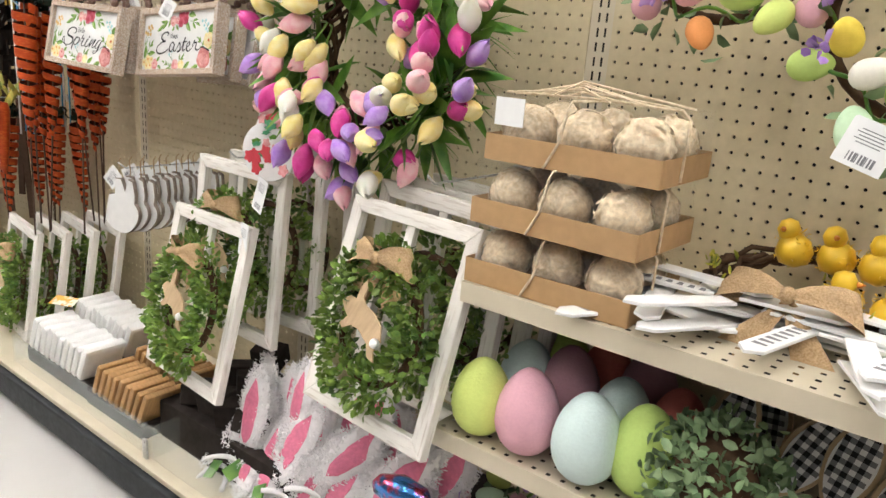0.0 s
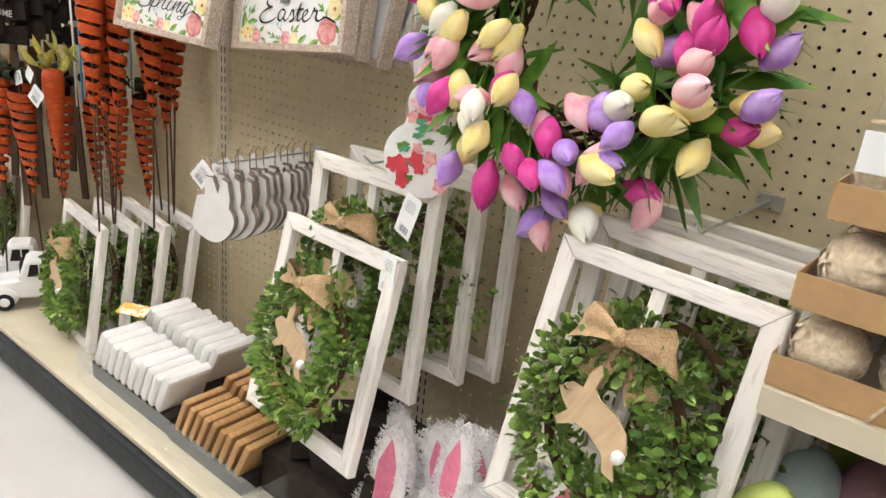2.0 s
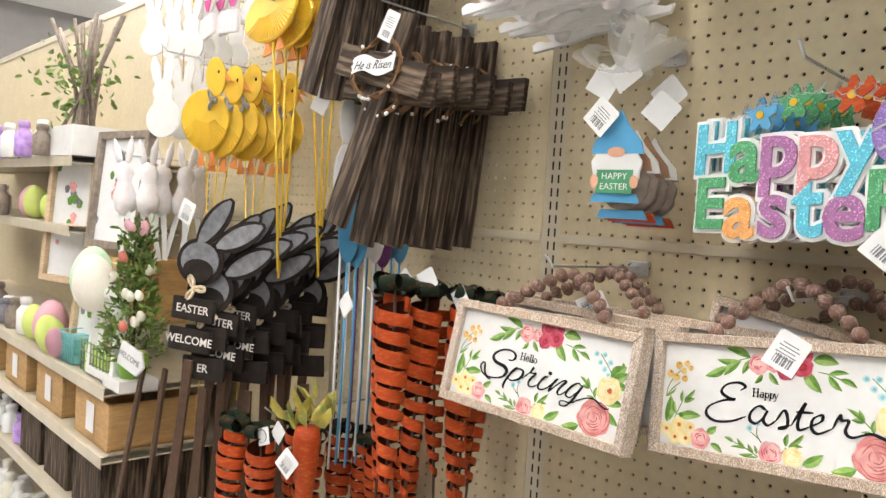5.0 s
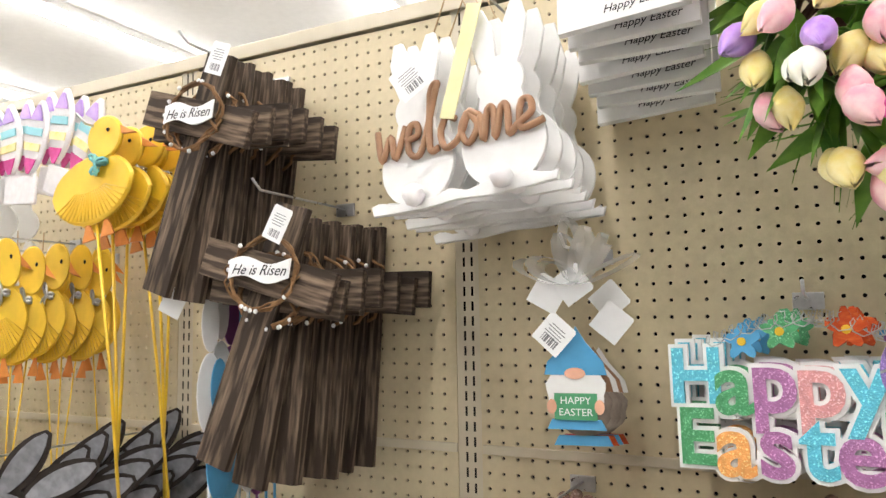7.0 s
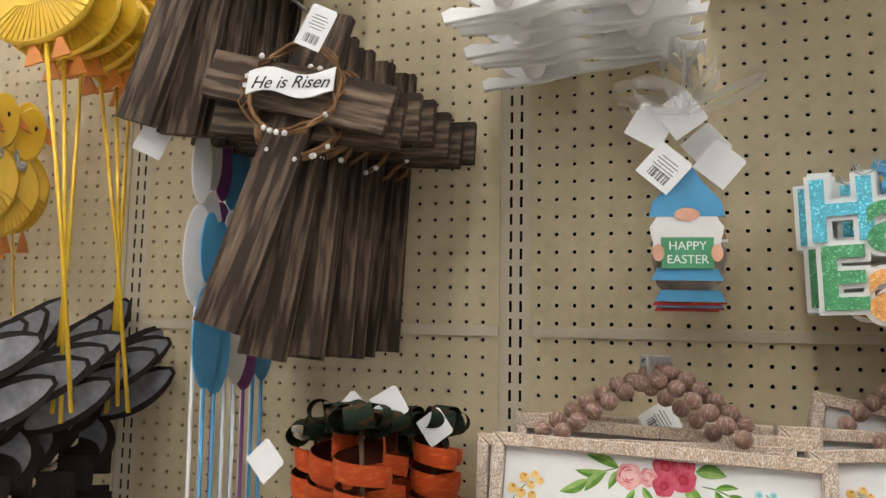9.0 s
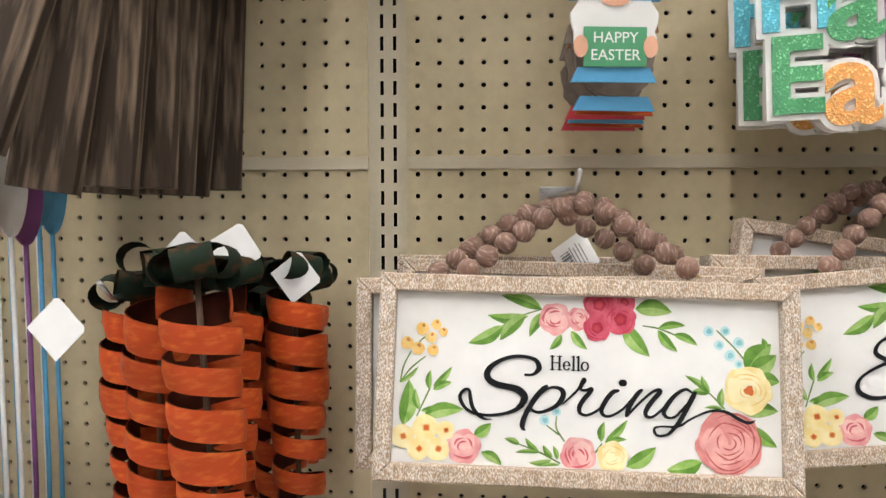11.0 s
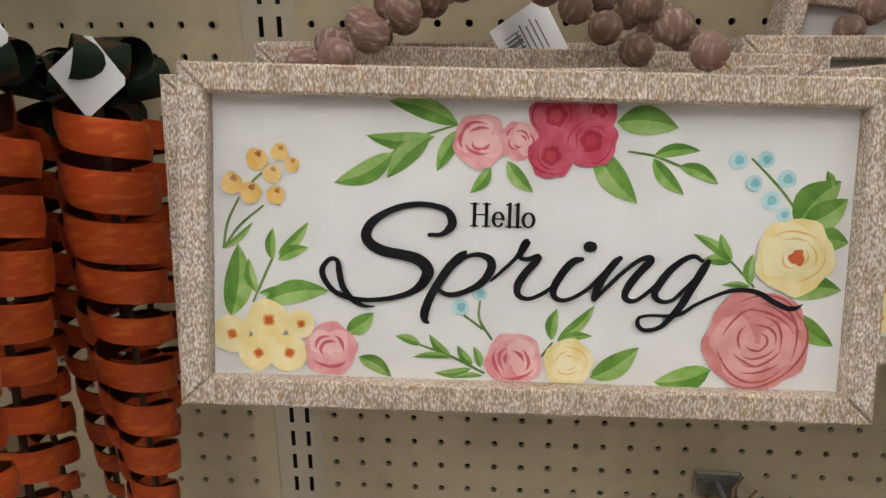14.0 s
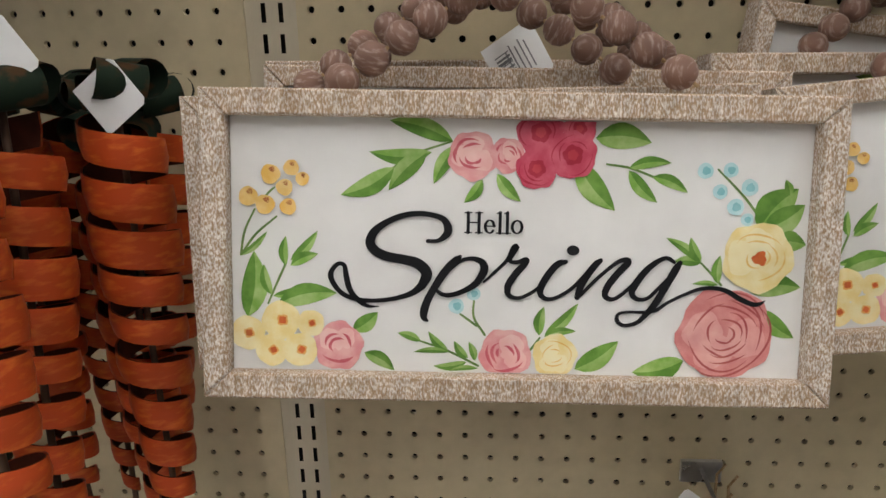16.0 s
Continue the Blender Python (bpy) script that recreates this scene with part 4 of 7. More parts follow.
# ---- plank crosses ----
def plank_cross(m, k, detail):
    t = thing("plank_cross", "weathered dark plank cross%s" % (" with grapevine ring and white banner" if detail else ", hung in a stack"), "cross", m, "plank crosses")
    h, w, th, bar = 0.418, 0.062, 0.014, 0.262
    part("upright", box(-w / 2, -th, -h * 0.70, w / 2, 0, h * 0.30, 0.0012), M_DARKWOOD, t)
    b = part("crossbar", box(-w / 2, -th, -bar / 2, w / 2, 0, bar / 2, 0.0012), M_DARKWOOD, t, m=pose(0, -th - 0.0006, 0.01, 0, 90, 0))
    rng = np.random.default_rng(k)
    ring = []
    for j in range(3):
        ring.append([(0.062 * (1 + 0.1 * rng.normal()) * math.cos(a), -2 * th - 0.006 + 0.004 * math.sin(3 * a + j), 0.01 + 0.058 * math.sin(a + 0.1 * j)) for a in np.linspace(0, 2 * math.pi, 26)])
    v = part("grapevine_ring", tube(ring[0], 0.003, 5), M_VINE, t)
    if detail:
        part("vine", tube(ring[1], 0.002, 5), M_VINE, v)
        part("vine", tube(ring[2], 0.0018, 5), M_VINE, v)
    for j in range(8 if detail else 4):
        a = rng.uniform(0, 6.28)
        part("berry", BERRY, None, v, "cream berry", m=pose(0.064 * math.cos(a), -2 * th - 0.01, 0.01 + 0.06 * math.sin(a)))
    if detail and k in (0, 20):
        pts = [(-0.058 + 0.116 * i / 10, 0.016 + 0.006 * math.sin(i * 0.7)) for i in range(11)] + [(0.058 - 0.116 * i / 10, -0.014 + 0.006 * math.sin((10 - i) * 0.7)) for i in range(11)]
        bn = part("banner", slab(pts, -2 * th - 0.016, -2 * th - 0.0135), M_PAPER, t, "white banner with black lettering", m=pose(0, 0, 0.012, 0, -12, 0))
        part("lettering", text("He is Risen", 0.023, 0.0003, 0, 0.35), M_INK, bn, m=pose(0, -2 * th - 0.0165, 0))
    return t


BERRY = bead_mesh(0.0036)
BERRY.materials.append(M_PAPER)
for k in range(9):
    y = -0.245 + k * 0.027
    plank_cross(pose(-0.258, -0.238, 1.652, -8, 15.5, 0) if k == 0 else pose(-0.262 + 0.004 * (k % 3) + 0.0045 * k, y, 1.632 - 0.006 * (k % 2), -5, (8 if k == 1 else 1 + (k * 5 % 4)), (k % 3 - 1) * 4), k, k < 3)
for k in range(8):
    y = -0.24 + k * 0.029
    plank_cross(pose(-0.405 + 0.004 * (k % 3), y, 1.92 - 0.005 * (k % 2), -4, (17 if k == 0 else 8 if k == 1 else 2 + (k * 5 % 4)), (k % 3 - 1) * 4), 20 + k, k < 2)
peg_hook(-0.285, 1.80, 0.26)
peg_hook(-0.44, 2.07, 0.27)
price_tag(pose(-0.215, -0.265, 1.765, -4, 25, 5), 0.036, 0.055)
price_tag(pose(-0.345, -0.265, 2.05, -4, 20, 5), 0.036, 0.055)


# ---- white bunny welcome boards ----
def bunny_outline(s=1.0, ears=2, flip=1):
    """A sitting rabbit seen from behind: body, head and two ears."""
    pts = []
    for a in np.linspace(-80, 55, 12):
        pts.append((0.062 * math.cos(math.radians(a)), 0.06 + 0.06 * math.sin(math.radians(a))))
    for a in np.linspace(-30, 40, 6):
        pts.append((0.036 * math.cos(math.radians(a)), 0.148 + 0.034 * math.sin(math.radians(a))))
    pts += [(0.036, 0.19), (0.044, 0.23), (0.036, 0.262), (0.022, 0.262), (0.008, 0.23), (0.004, 0.186)]
    full = pts + [(-x, z) for x, z in reversed(pts)]
    return [(x * s * flip, z * s) for x, z in full]


WELCOME = [
    [(0, 0.5), (0.03, 0.1), (0.08, 0.4), (0.11, 0.1), (0.17, 0.5)],
    [(0.17, 0.3), (0.24, 0.35), (0.23, 0.5), (0.19, 0.45), (0.19, 0.15), (0.26, 0.12), (0.33, 0.8), (0.35, 0.98), (0.31, 0.85), (0.31, 0.15), (0.36, 0.12)],
    [(0.45, 0.45), (0.40, 0.5), (0.37, 0.3), (0.40, 0.1), (0.47, 0.2), (0.52, 0.5), (0.48, 0.3), (0.52, 0.1), (0.57, 0.3), (0.52, 0.5), (0.58, 0.42)],
    [(0.58, 0.42), (0.60, 0.1), (0.62, 0.45), (0.65, 0.45), (0.66, 0.1), (0.69, 0.45), (0.72, 0.45), (0.73, 0.12), (0.77, 0.2), (0.84, 0.33), (0.83, 0.48), (0.79, 0.45), (0.79, 0.15), (0.9, 0.2)],
]


def welcome_board(m, k):
    t = thing("bunny_board", "white wooden double rabbit board%s" % (" with brown welcome lettering" if k == 0 else " hung in a stack"), "sign", m, "white bunny boards")
    for dx, s in ((-0.068, 1.0), (0.072, 1.03)):
        part("rabbit", slab([(x + dx, z) for x, z in bunny_outline(s)], -0.008, 0.0 if dx < 0 else -0.0006, 0.001), M_WHITE, t)
        part("pompom_tail", lathe([(0.002, -0.017), (0.011, -0.013), (0.017, 0), (0.011, 0.013), (0.002, 0.017)], 12), M_FLUFF, t, m=pose(dx, -0.018, 0.014))
    part("base_board", slab([(-0.15 + 0.3 * i / 24, 0.012 + 0.004 * math.sin(i * 1.3)) for i in range(25)] + [(0.146, -0.003), (0.05, -0.006), (0.0, -0.002), (-0.06, -0.006), (-0.146, -0.003)], -0.0085, -0.0006, 0.001), M_WHITE, t)
    if k == 0:
        vf = []
        for st in WELCOME:
            me = tube([(p[0] * 0.30 - 0.13, -0.0135, p[1] * 0.115) for p in spline(st, 6)], 0.0052, 7)
            vf.append(([v.co[:] for v in me.vertices], [tuple(q.vertices) for q in me.polygons]))
            bpy.data.meshes.remove(me)
        part("welcome_lettering", mesh_of("lettering", *joined(vf), smooth=True), M_COPPER, t, "brown wooden script", m=pose(-0.004, 0, 0.062, 0, 2, 0))
        part("ribbon", box(-0.012, -0.02, 0.12, 0.012, -0.0185, 0.29), mat("yellow_label", (0.82, 0.78, 0.42), 0.6, scale=20), t, "pale yellow paper strip", m=pose(-0.045, 0, 0, 0, 18, 0))
    part("twine", tube([(-0.06, -0.004, 0.2), (0.0, -0.004, 0.34), (0.06, -0.004, 0.2)], 0.0015), M_BURLAP, t)
    return t


for k in range(7):
    welcome_board(pose(0.072 + 0.004 * (k % 3), -0.235 + k * 0.032, 1.757 - 0.004 * k + 0.003 * (k % 2), -6, -5 + (k % 3) * 2, (k % 3 - 1) * 4), k)
peg_hook(0.07, 2.09, 0.27)
price_tag(pose(-0.015, -0.25, 1.955, -5, -35, 8), 0.05, 0.05)
# printed rabbit boards above
for k in range(7):
    t = thing("print_board", "white board with a %s" % ("brown rabbit print" if k == 0 else "script print, hung in a stack"), "sign", pose(0.305 + 0.005 * (k % 3), -0.235 + k * 0.03, 1.962 - 0.013 * k, -8, -3 + k % 3, 3 * (k % 3 - 1)), "rabbit print boards")
    part("board", box(-0.085, -0.012, 0, 0.085, 0, 0.16, 0.001), M_WHITE, t)
    if k == 0:
        part("rabbit_print", slab([(0.055 * math.cos(a) - 0.005, 0.075 + 0.03 * math.sin(a) + (0.02 if 0.6 < a < 1.5 else 0)) for a in np.linspace(0, 6.1, 24)], -0.0126, -0.0122), mat("rabbit_print", (0.45, 0.3, 0.22), 0.7, var=0.4, scale=90), t)
    part("lettering", text("Happy Easter", 0.016, 0.0003, 0, 0.3), M_INK, t, m=pose(0.02, -0.0124, 0.018))

# ---- gnome ornaments ----
def gnome(m, k):
    t = thing("gnome_ornament", "flat painted gnome with blue hat, white beard and green sign" if k == 0 else "flat painted wooden rabbit ornament in a stack", "ornament", m, "flat hanging ornaments")
    part("base", slab([(-0.036, 0), (0.036, 0), (0.03, 0.012), (-0.03, 0.012)], -0.004, 0), M_BLUE if k == 0 else (M_RED, M_BLUE, M_CARROT)[k % 3], t)
    beard = [(0.036 * math.cos(a) * (1 + 0.05 * math.sin(9 * a)), 0.048 + 0.036 * math.sin(a)) for a in np.linspace(0, 6.1, 28)]
    part("beard", slab(beard, -0.0045, -0.0005), M_WHITE if k == 0 else M_GREYWOOD, t)
    part("hat", slab([(-0.038, 0.066), (0.038, 0.066), (0.034, 0.082), (0.014, 0.105), (0.002, 0.125), (-0.012, 0.105), (-0.034, 0.082)], -0.005, -0.0008), M_BLUE if k == 0 else (M_GREYWOOD, M_COPPER, M_WHITE)[k % 3], t)
    part("nose", slab([(0.013 * math.cos(a), 0.068 + 0.007 * math.sin(a)) for a in np.linspace(0, 6, 14)], -0.0062, -0.0052), M_SKIN, t)
    if k == 0:
        sg = part("green_sign", box(-0.026, -0.0075, 0.012, 0.026, -0.0055, 0.044), M_GREEN, t)
        part("lettering", text("HAPPY", 0.0125, 0.0003), M_PAPER, sg, m=pose(0, -0.0078, 0.035))
        part("lettering", text("EASTER", 0.0125, 0.0003), M_PAPER, sg, m=pose(0, -0.0078, 0.021))
        for s in (-1, 1):
            part("mitten", slab([(s * 0.029 + 0.006 * math.cos(a), 0.028 + 0.009 * math.sin(a)) for a in np.linspace(0, 6, 12)], -0.0088, -0.0078), M_SKIN, t)
    return t


for k in range(7):
    gnome(pose(0.2 + 0.003 * (k % 3), -0.150 + k * 0.018, 1.438 - (0.022 if k else 0) - 0.002 * k, 0, 0, 8 + 4 * (k % 3)) @ Matrix.Scale(1.12, 4), k)
peg_hook(0.2, 1.685, 0.2)
rng = np.random.default_rng(3)
tl = thing("tulle_bow", "loops of white tulle ribbon on the ornament hook", "ribbon", pose(0.205, -0.13, 1.64))
for k in range(12):
    a, L = rng.uniform(-1.3, 1.3), rng.uniform(0.05, 0.085)
    verts, faces = [], []
    for i in range(13):
        b = 2 * math.pi * i / 12
        for y in (-0.014, 0.014):
            verts.append((math.sin(a) * L * (1 - math.cos(b)) * 0.6 + 0.012 * math.sin(b), y * (1 + 0.5 * math.sin(b / 2)) + rng.uniform(-0.004, 0.004) + k * 0.006 - 0.03, math.cos(a) * L * (1 - math.cos(b)) * 0.6 + 0.012 * math.sin(b)))
    for i in range(12):
        faces.append((2 * i, 2 * i + 1, 2 * i + 3, 2 * i + 2))
    part("loop", mesh_of("loop", verts, faces, True), M_TULLE, tl)
for k, (x, y, z, a) in enumerate(((0.192, -0.166, 1.585, 42), (0.172, -0.14, 1.645, 30), (0.215, -0.14, 1.65, 55), (0.255, -0.1, 1.60, 40), (0.245, -0.06, 1.63, 50))):
    price_tag(pose(x, y, z, -4, a, (k % 2) * 8), 0.046, 0.046, k == 0)

# ---- glitter letter signs ----
LET = [("H", -0.132, 0.128, 0), ("a", -0.082, 0.118, 1), ("p", -0.030, 0.122, 2), ("p", 0.026, 0.118, 3), ("y", 0.080, 0.120, 0), ("E", -0.136, 0.045, 1), ("a", -0.085, 0.036, 4), ("s", -0.032, 0.038, 2), ("t", 0.018, 0.040, 0), ("e", 0.066, 0.036, 2), ("R", 0.122, 0.045, 1)]


def letter_sign(m, k):
    t = thing("letter_sign", "white-edged glitter letters reading Happy Easter with wire hanger" if k == 0 else "glitter letter Easter sign in a stack", "sign", m, "glitter letter signs")
    for n, (c, x, z, g) in enumerate(LET):
        size = 0.105 if c.isupper() else 0.118
        if c not in LETTER_CACHE:
            LETTER_CACHE[c] = (text(c, size, 0.006, 0.0085), text(c, size, 0.003, 0.003))
        back, front = LETTER_CACHE[c]
        if k < 4 or n in (0, 5, 4, 10):
            lt = part("letter_backing", back.copy() if not back.materials else back, M_WHITE, t, m=pose(x, -0.004 - 0.0004 * (n % 3), z))
            part("glitter_letter", front.copy(), GLIT[g], lt, m=pose(0, -0.0052, 0))
    part("cross_rail", box(-0.14, -0.001, 0.075, 0.14, 0.002, 0.085), M_WHITE, t)
    part("wire_hanger", tube([(-0.12 + 0.24 * i / 60 + 0.008 * math.cos(i * 1.1), -0.006 + 0.006 * math.sin(i * 1.1), 0.175 + 0.03 * math.sin(math.pi * i / 60) + 0.01 * math.sin(i * 1.1)) for i in range(61)], 0.0009, 4), M_STEEL, t)
    if k < 2:
        egg = part("glitter_egg", slab([(0.128 + 0.034 * math.cos(a), 0.135 + (0.041 + 0.006 * (math.sin(a) > 0)) * math.sin(a)) for a in np.linspace(0, 6.1, 26)], -0.012, -0.004, 0.001), GLIT[5], t, "purple glitter egg with silver stripes")
        for q in (0.013, -0.013):
            part("stripe", box(0.098, -0.0128, 0.135 + q, 0.158, -0.0121, 0.138 + q), M_STEEL, egg, m=Matrix.Translation((0.128, 0, 0.135)) @ pose(0, 0, 0, 0, -25, 0) @ Matrix.Translation((-0.128, 0, -0.135)))
    for x, z, mt in ((-0.07, 0.178, M_BLUE), (0.125, 0.17, M_PURPLE if k == 0 else M_BLUE), (0.06, 0.19, M_CARROT), (-0.02, 0.19, GLIT[1])):
        pts = [(x + 0.02 * (1 + 0.35 * math.sin(5 * a)) * math.cos(a), z + 0.02 * (1 + 0.35 * math.sin(5 * a)) * math.sin(a)) for a in np.linspace(0, 6.15, 30)]
        fl_ = part("flower", slab(pts, 0.001, 0.004), mt, t)
        part("flower_centre", slab([(x + 0.006 * math.cos(a), z + 0.006 * math.sin(a)) for a in np.linspace(0, 6, 10)], -0.001, 0.0008), M_YELLOW, fl_)
    return t


LETTER_CACHE = {}
for k in range(6):
    letter_sign(pose(0.482 + 0.005 * (k % 3), -0.178 + k * 0.027, 1.400 + 0.004 * (k % 2), -3, -2 + (k % 3), -10 + (k % 3) * 4) @ Matrix.Diagonal((0.9, 1, 0.9, 1)), k)
peg_hook(0.49, 1.61, 0.24)
for k in range(7):
    price_tag(pose(0.622 + 0.012 * k, -0.225 + 0.026 * k, 1.425 - 0.004 * k, -4, 38 + 4 * (k % 3), 10), 0.046, 0.06, k < 3)
# teal picture plaques
for k in range(4):
    t = thing("beaded_plaque", "small teal-edged plaque with a gold rabbit picture", "sign", pose(0.85 + 0.006 * k, -0.24 + 0.04 * k, 1.365, -4, 4, -10), "teal plaques")
    part("board", box(-0.055, -0.008, 0, 0.055, 0, 0.17, 0.002), M_TEAL, t)
    part("picture", box(-0.04, -0.0095, 0.015, 0.04, -0.0082, 0.155), mat("gold_print", (0.55, 0.38, 0.14), 0.4, var=0.4, scale=60, col2=(0.65, 0.6, 0.5)), t)
    part("braid", tube([(x, -0.009, z) for x, z in ((-0.05, 0.005), (0.05, 0.005), (0.05, 0.165), (-0.05, 0.165), (-0.05, 0.005))], 0.003, 5), GLIT[3], t)
price_tag(pose(0.875, -0.27, 1.475, -4, 30, 5), 0.046, 0.055)
price_tag(pose(0.92, -0.22, 1.47, -4, 30, 5), 0.046, 0.055)


# ---- window frames with boxwood wreaths ----
def boxwood_wreath(rng, R=0.095, r=0.034, n=520, size=0.021):
    cs, ns = [], []
    for _ in range(n):
        a, b, q = rng.uniform(0, 6.283), rng.uniform(0, 6.283), r * rng.uniform(0.55, 1.1)
        e = np.array((math.cos(a), 0, math.sin(a) * 1.12))
        nn = e * math.cos(b) + np.array((0, -1, 0)) * abs(math.sin(b)) * 0.9
        cs.append(e * R + nn * q)
        ns.append(nn + np.array((0, -0.3, 0)))
    return leaf_cloud(rng, cs, ns, size, 0.8, 2, 0.64)


def rabbit_side(s):
    """A leaping rabbit cut from plywood."""
    pts = [(-0.5, 0.02), (-0.42, 0.16), (-0.3, 0.2), (-0.34, 0.36), (-0.3, 0.5), (-0.22, 0.44), (-0.2, 0.28), (-0.1, 0.24), (0.1, 0.26), (0.3, 0.2), (0.42, 0.06), (0.4, -0.12), (0.5, -0.22), (0.36, -0.24), (0.24, -0.12), (0.0, -0.08), (-0.14, -0.12), (-0.26, -0.26), (-0.34, -0.24), (-0.28, -0.08), (-0.4, -0.04)]
    return [(x * s, z * s) for x, z in pts]


def burlap_bow(rng, s=0.05):
    """Two puffed loops pinched at a knot, and two hanging tails with cut ends."""
    vf = []
    for a, loop in ((0.35, 1), (math.pi - 0.3, 1), (-1.0, 0), (math.pi + 1.05, 0)):
        verts, faces, n, m = [], [], 14, 4
        ph = rng.uniform(0, 6)
        for i in range(n + 1):
            u = i / n
            if loop:
                d, off = s * 1.15 * math.sin(math.pi * u) ** 0.8, 0.022 * math.cos(math.pi * u)
                wd = 0.005 + 0.024 * math.sin(math.pi * u) ** 0.7
            else:
                d, off = s * 1.25 * u, -0.004
                wd = 0.005 + 0.019 * u ** 0.7
            for k in range(m + 1):
                q = 2 * k / m - 1
                fold = 0.006 * math.sin(q * 4.5 + ph) * math.sin(math.pi * min(1, u + 0.15))
                dd = d + (0.006 * abs(q) if (not loop and i == n) else 0)
                verts.append((math.cos(a) * dd - math.sin(a) * wd * q, -0.012 - off + fold, math.sin(a) * dd + math.cos(a) * wd * q - (0.25 * d * d / s if loop else 0)))
        for i in range(n):
            for k in range(m):
                b = i * (m + 1) + k
                faces.append((b, b + 1, b + m + 2, b + m + 1))
        vf.append((verts, faces))
    knot = lathe([(0.004, -0.011), (0.010, -0.006), (0.011, 0.004), (0.005, 0.011)], 10)
    vf.append(([(v.co.x, v.co.y - 0.03, v.co.z) for v in knot.vertices], [tuple(p.vertices) for p in knot.polygons]))
    bpy.data.meshes.remove(knot)
    return mesh_of("bow", *joined(vf), smooth=True)


def wreath_frame(m, w=0.325, h=0.40, seed=0, full=True):
    """A whitewashed window frame with a centre bar, boxwood wreath, burlap bow and a plywood rabbit. Origin: lower left corner."""
    rng = np.random.default_rng(seed)
    t = thing("wreath_frame", "whitewashed wooden window frame with boxwood wreath, burlap bow and plywood rabbit" if full else "whitewashed wooden window frame with wreath, stacked behind another", "wall decor", m, "boxwood wreath frames")
    r, d = 0.029, 0.02
    part("rail", slab([(0, 0), (w, 0), (w - r, r), (r, r)], -d, 0, 0.0015), M_WASHH, t)
    part("rail", slab([(0, h), (r, h - r), (w - r, h - r), (w, h)], -d, 0, 0.0015), M_WASHH, t)
    part("stile", slab([(0, 0.0004), (r - 0.0004, r), (r - 0.0004, h - r), (0, h - 0.0004)], -d, 0, 0.0015), M_WASH, t)
    part("stile", slab([(w, 0.0004), (w, h - 0.0004), (w - r + 0.0004, h - r), (w - r + 0.0004, r)], -d, 0, 0.0015), M_WASH, t)
    part("centre_bar", box(w / 2 - 0.01, -d + 0.004, r, w / 2 + 0.01, -0.004, h - r, 0.001), M_WASH, t)
    wr = part("boxwood_wreath", boxwood_wreath(rng, w * 0.30, 0.036, 760 if full else 340, 0.0165), M_LEAF, t, "green artificial boxwood wreath", m=pose(w / 2, -d - 0.012, h * 0.46))
    part("vine_ring", tube([(w * 0.29 * math.cos(a), 0.006, w * 0.32 * math.sin(a)) for a in np.linspace(0, 6.283, 30)], 0.008, 6), M_TWIG, wr)
    if full:
        part("burlap_bow", burlap_bow(rng, 0.06), M_BURLAP, t, "tan burlap bow", m=pose(w / 2, -d - 0.03, h * 0.76))
        rb = part("plywood_rabbit", slab(rabbit_side(0.13), -0.004, 0, 0.0006), M_PLY, t, "plain plywood rabbit", m=pose(w / 2 - 0.005, -d - 0.044, h * 0.46, 0, 22, 0))
        part("pompom", lathe([(0.001, -0.009), (0.007, -0.006), (0.009, 0), (0.007, 0.006), (0.001, 0.009)], 10), M_FLUFF, rb, m=pose(0.05, -0.008, 0.0))
    return t


# front frame leaning on the bin, others hung behind it
wreath_frame(pose(0.5804, -0.3502, 0.4482, -14, -1.7, -5.8), 0.332, 0.388, 1)
wreath_frame(pose(0.5736, -0.2253, 0.5395, -5.5, -0.4, -1.6), 0.333, 0.40, 2)
wreath_frame(pose(0.61, -0.15, 0.555, -4, -1, 2), 0.33, 0.395, 3, False)
wreath_frame(pose(0.655, -0.085, 0.56, -3, -1, 0), 0.33, 0.395, 4, False)
wreath_frame(pose(1.175, -0.377, 0.585, -16.6, -0.5, -5), 0.313, 0.388, 5)
wreath_frame(pose(1.19, -0.27, 0.60, -8, 1, -3), 0.32, 0.39, 6, False)
wreath_frame(pose(1.205, -0.20, 0.60, -6, 2, -2), 0.32, 0.39, 7, False)
wreath_frame(pose(1.22, -0.135, 0.605, -4, 2, 0), 0.32, 0.39, 8, False)
for k in range(4):
    wreath_frame(pose(-0.41 + 0.03 * k, -0.30 + k * 0.07, DECK + 0.002, -9, 0, -8), 0.30, 0.345, 20 + k, k == 0)
wreath_frame(pose(-1.02, -0.24, DECK + 0.002, -8, 0, -5), 0.30, 0.345, 30)
peg_hook(0.75, 0.955, 0.25)
peg_hook(1.36, 1.01, 0.3)
price_tag(pose(0.885, -0.262, 0.935, -6, 15, -10), 0.042, 0.075)
price_tag(pose(0.885, -0.31, 0.845, -6, 0, -15), 0.042, 0.07)


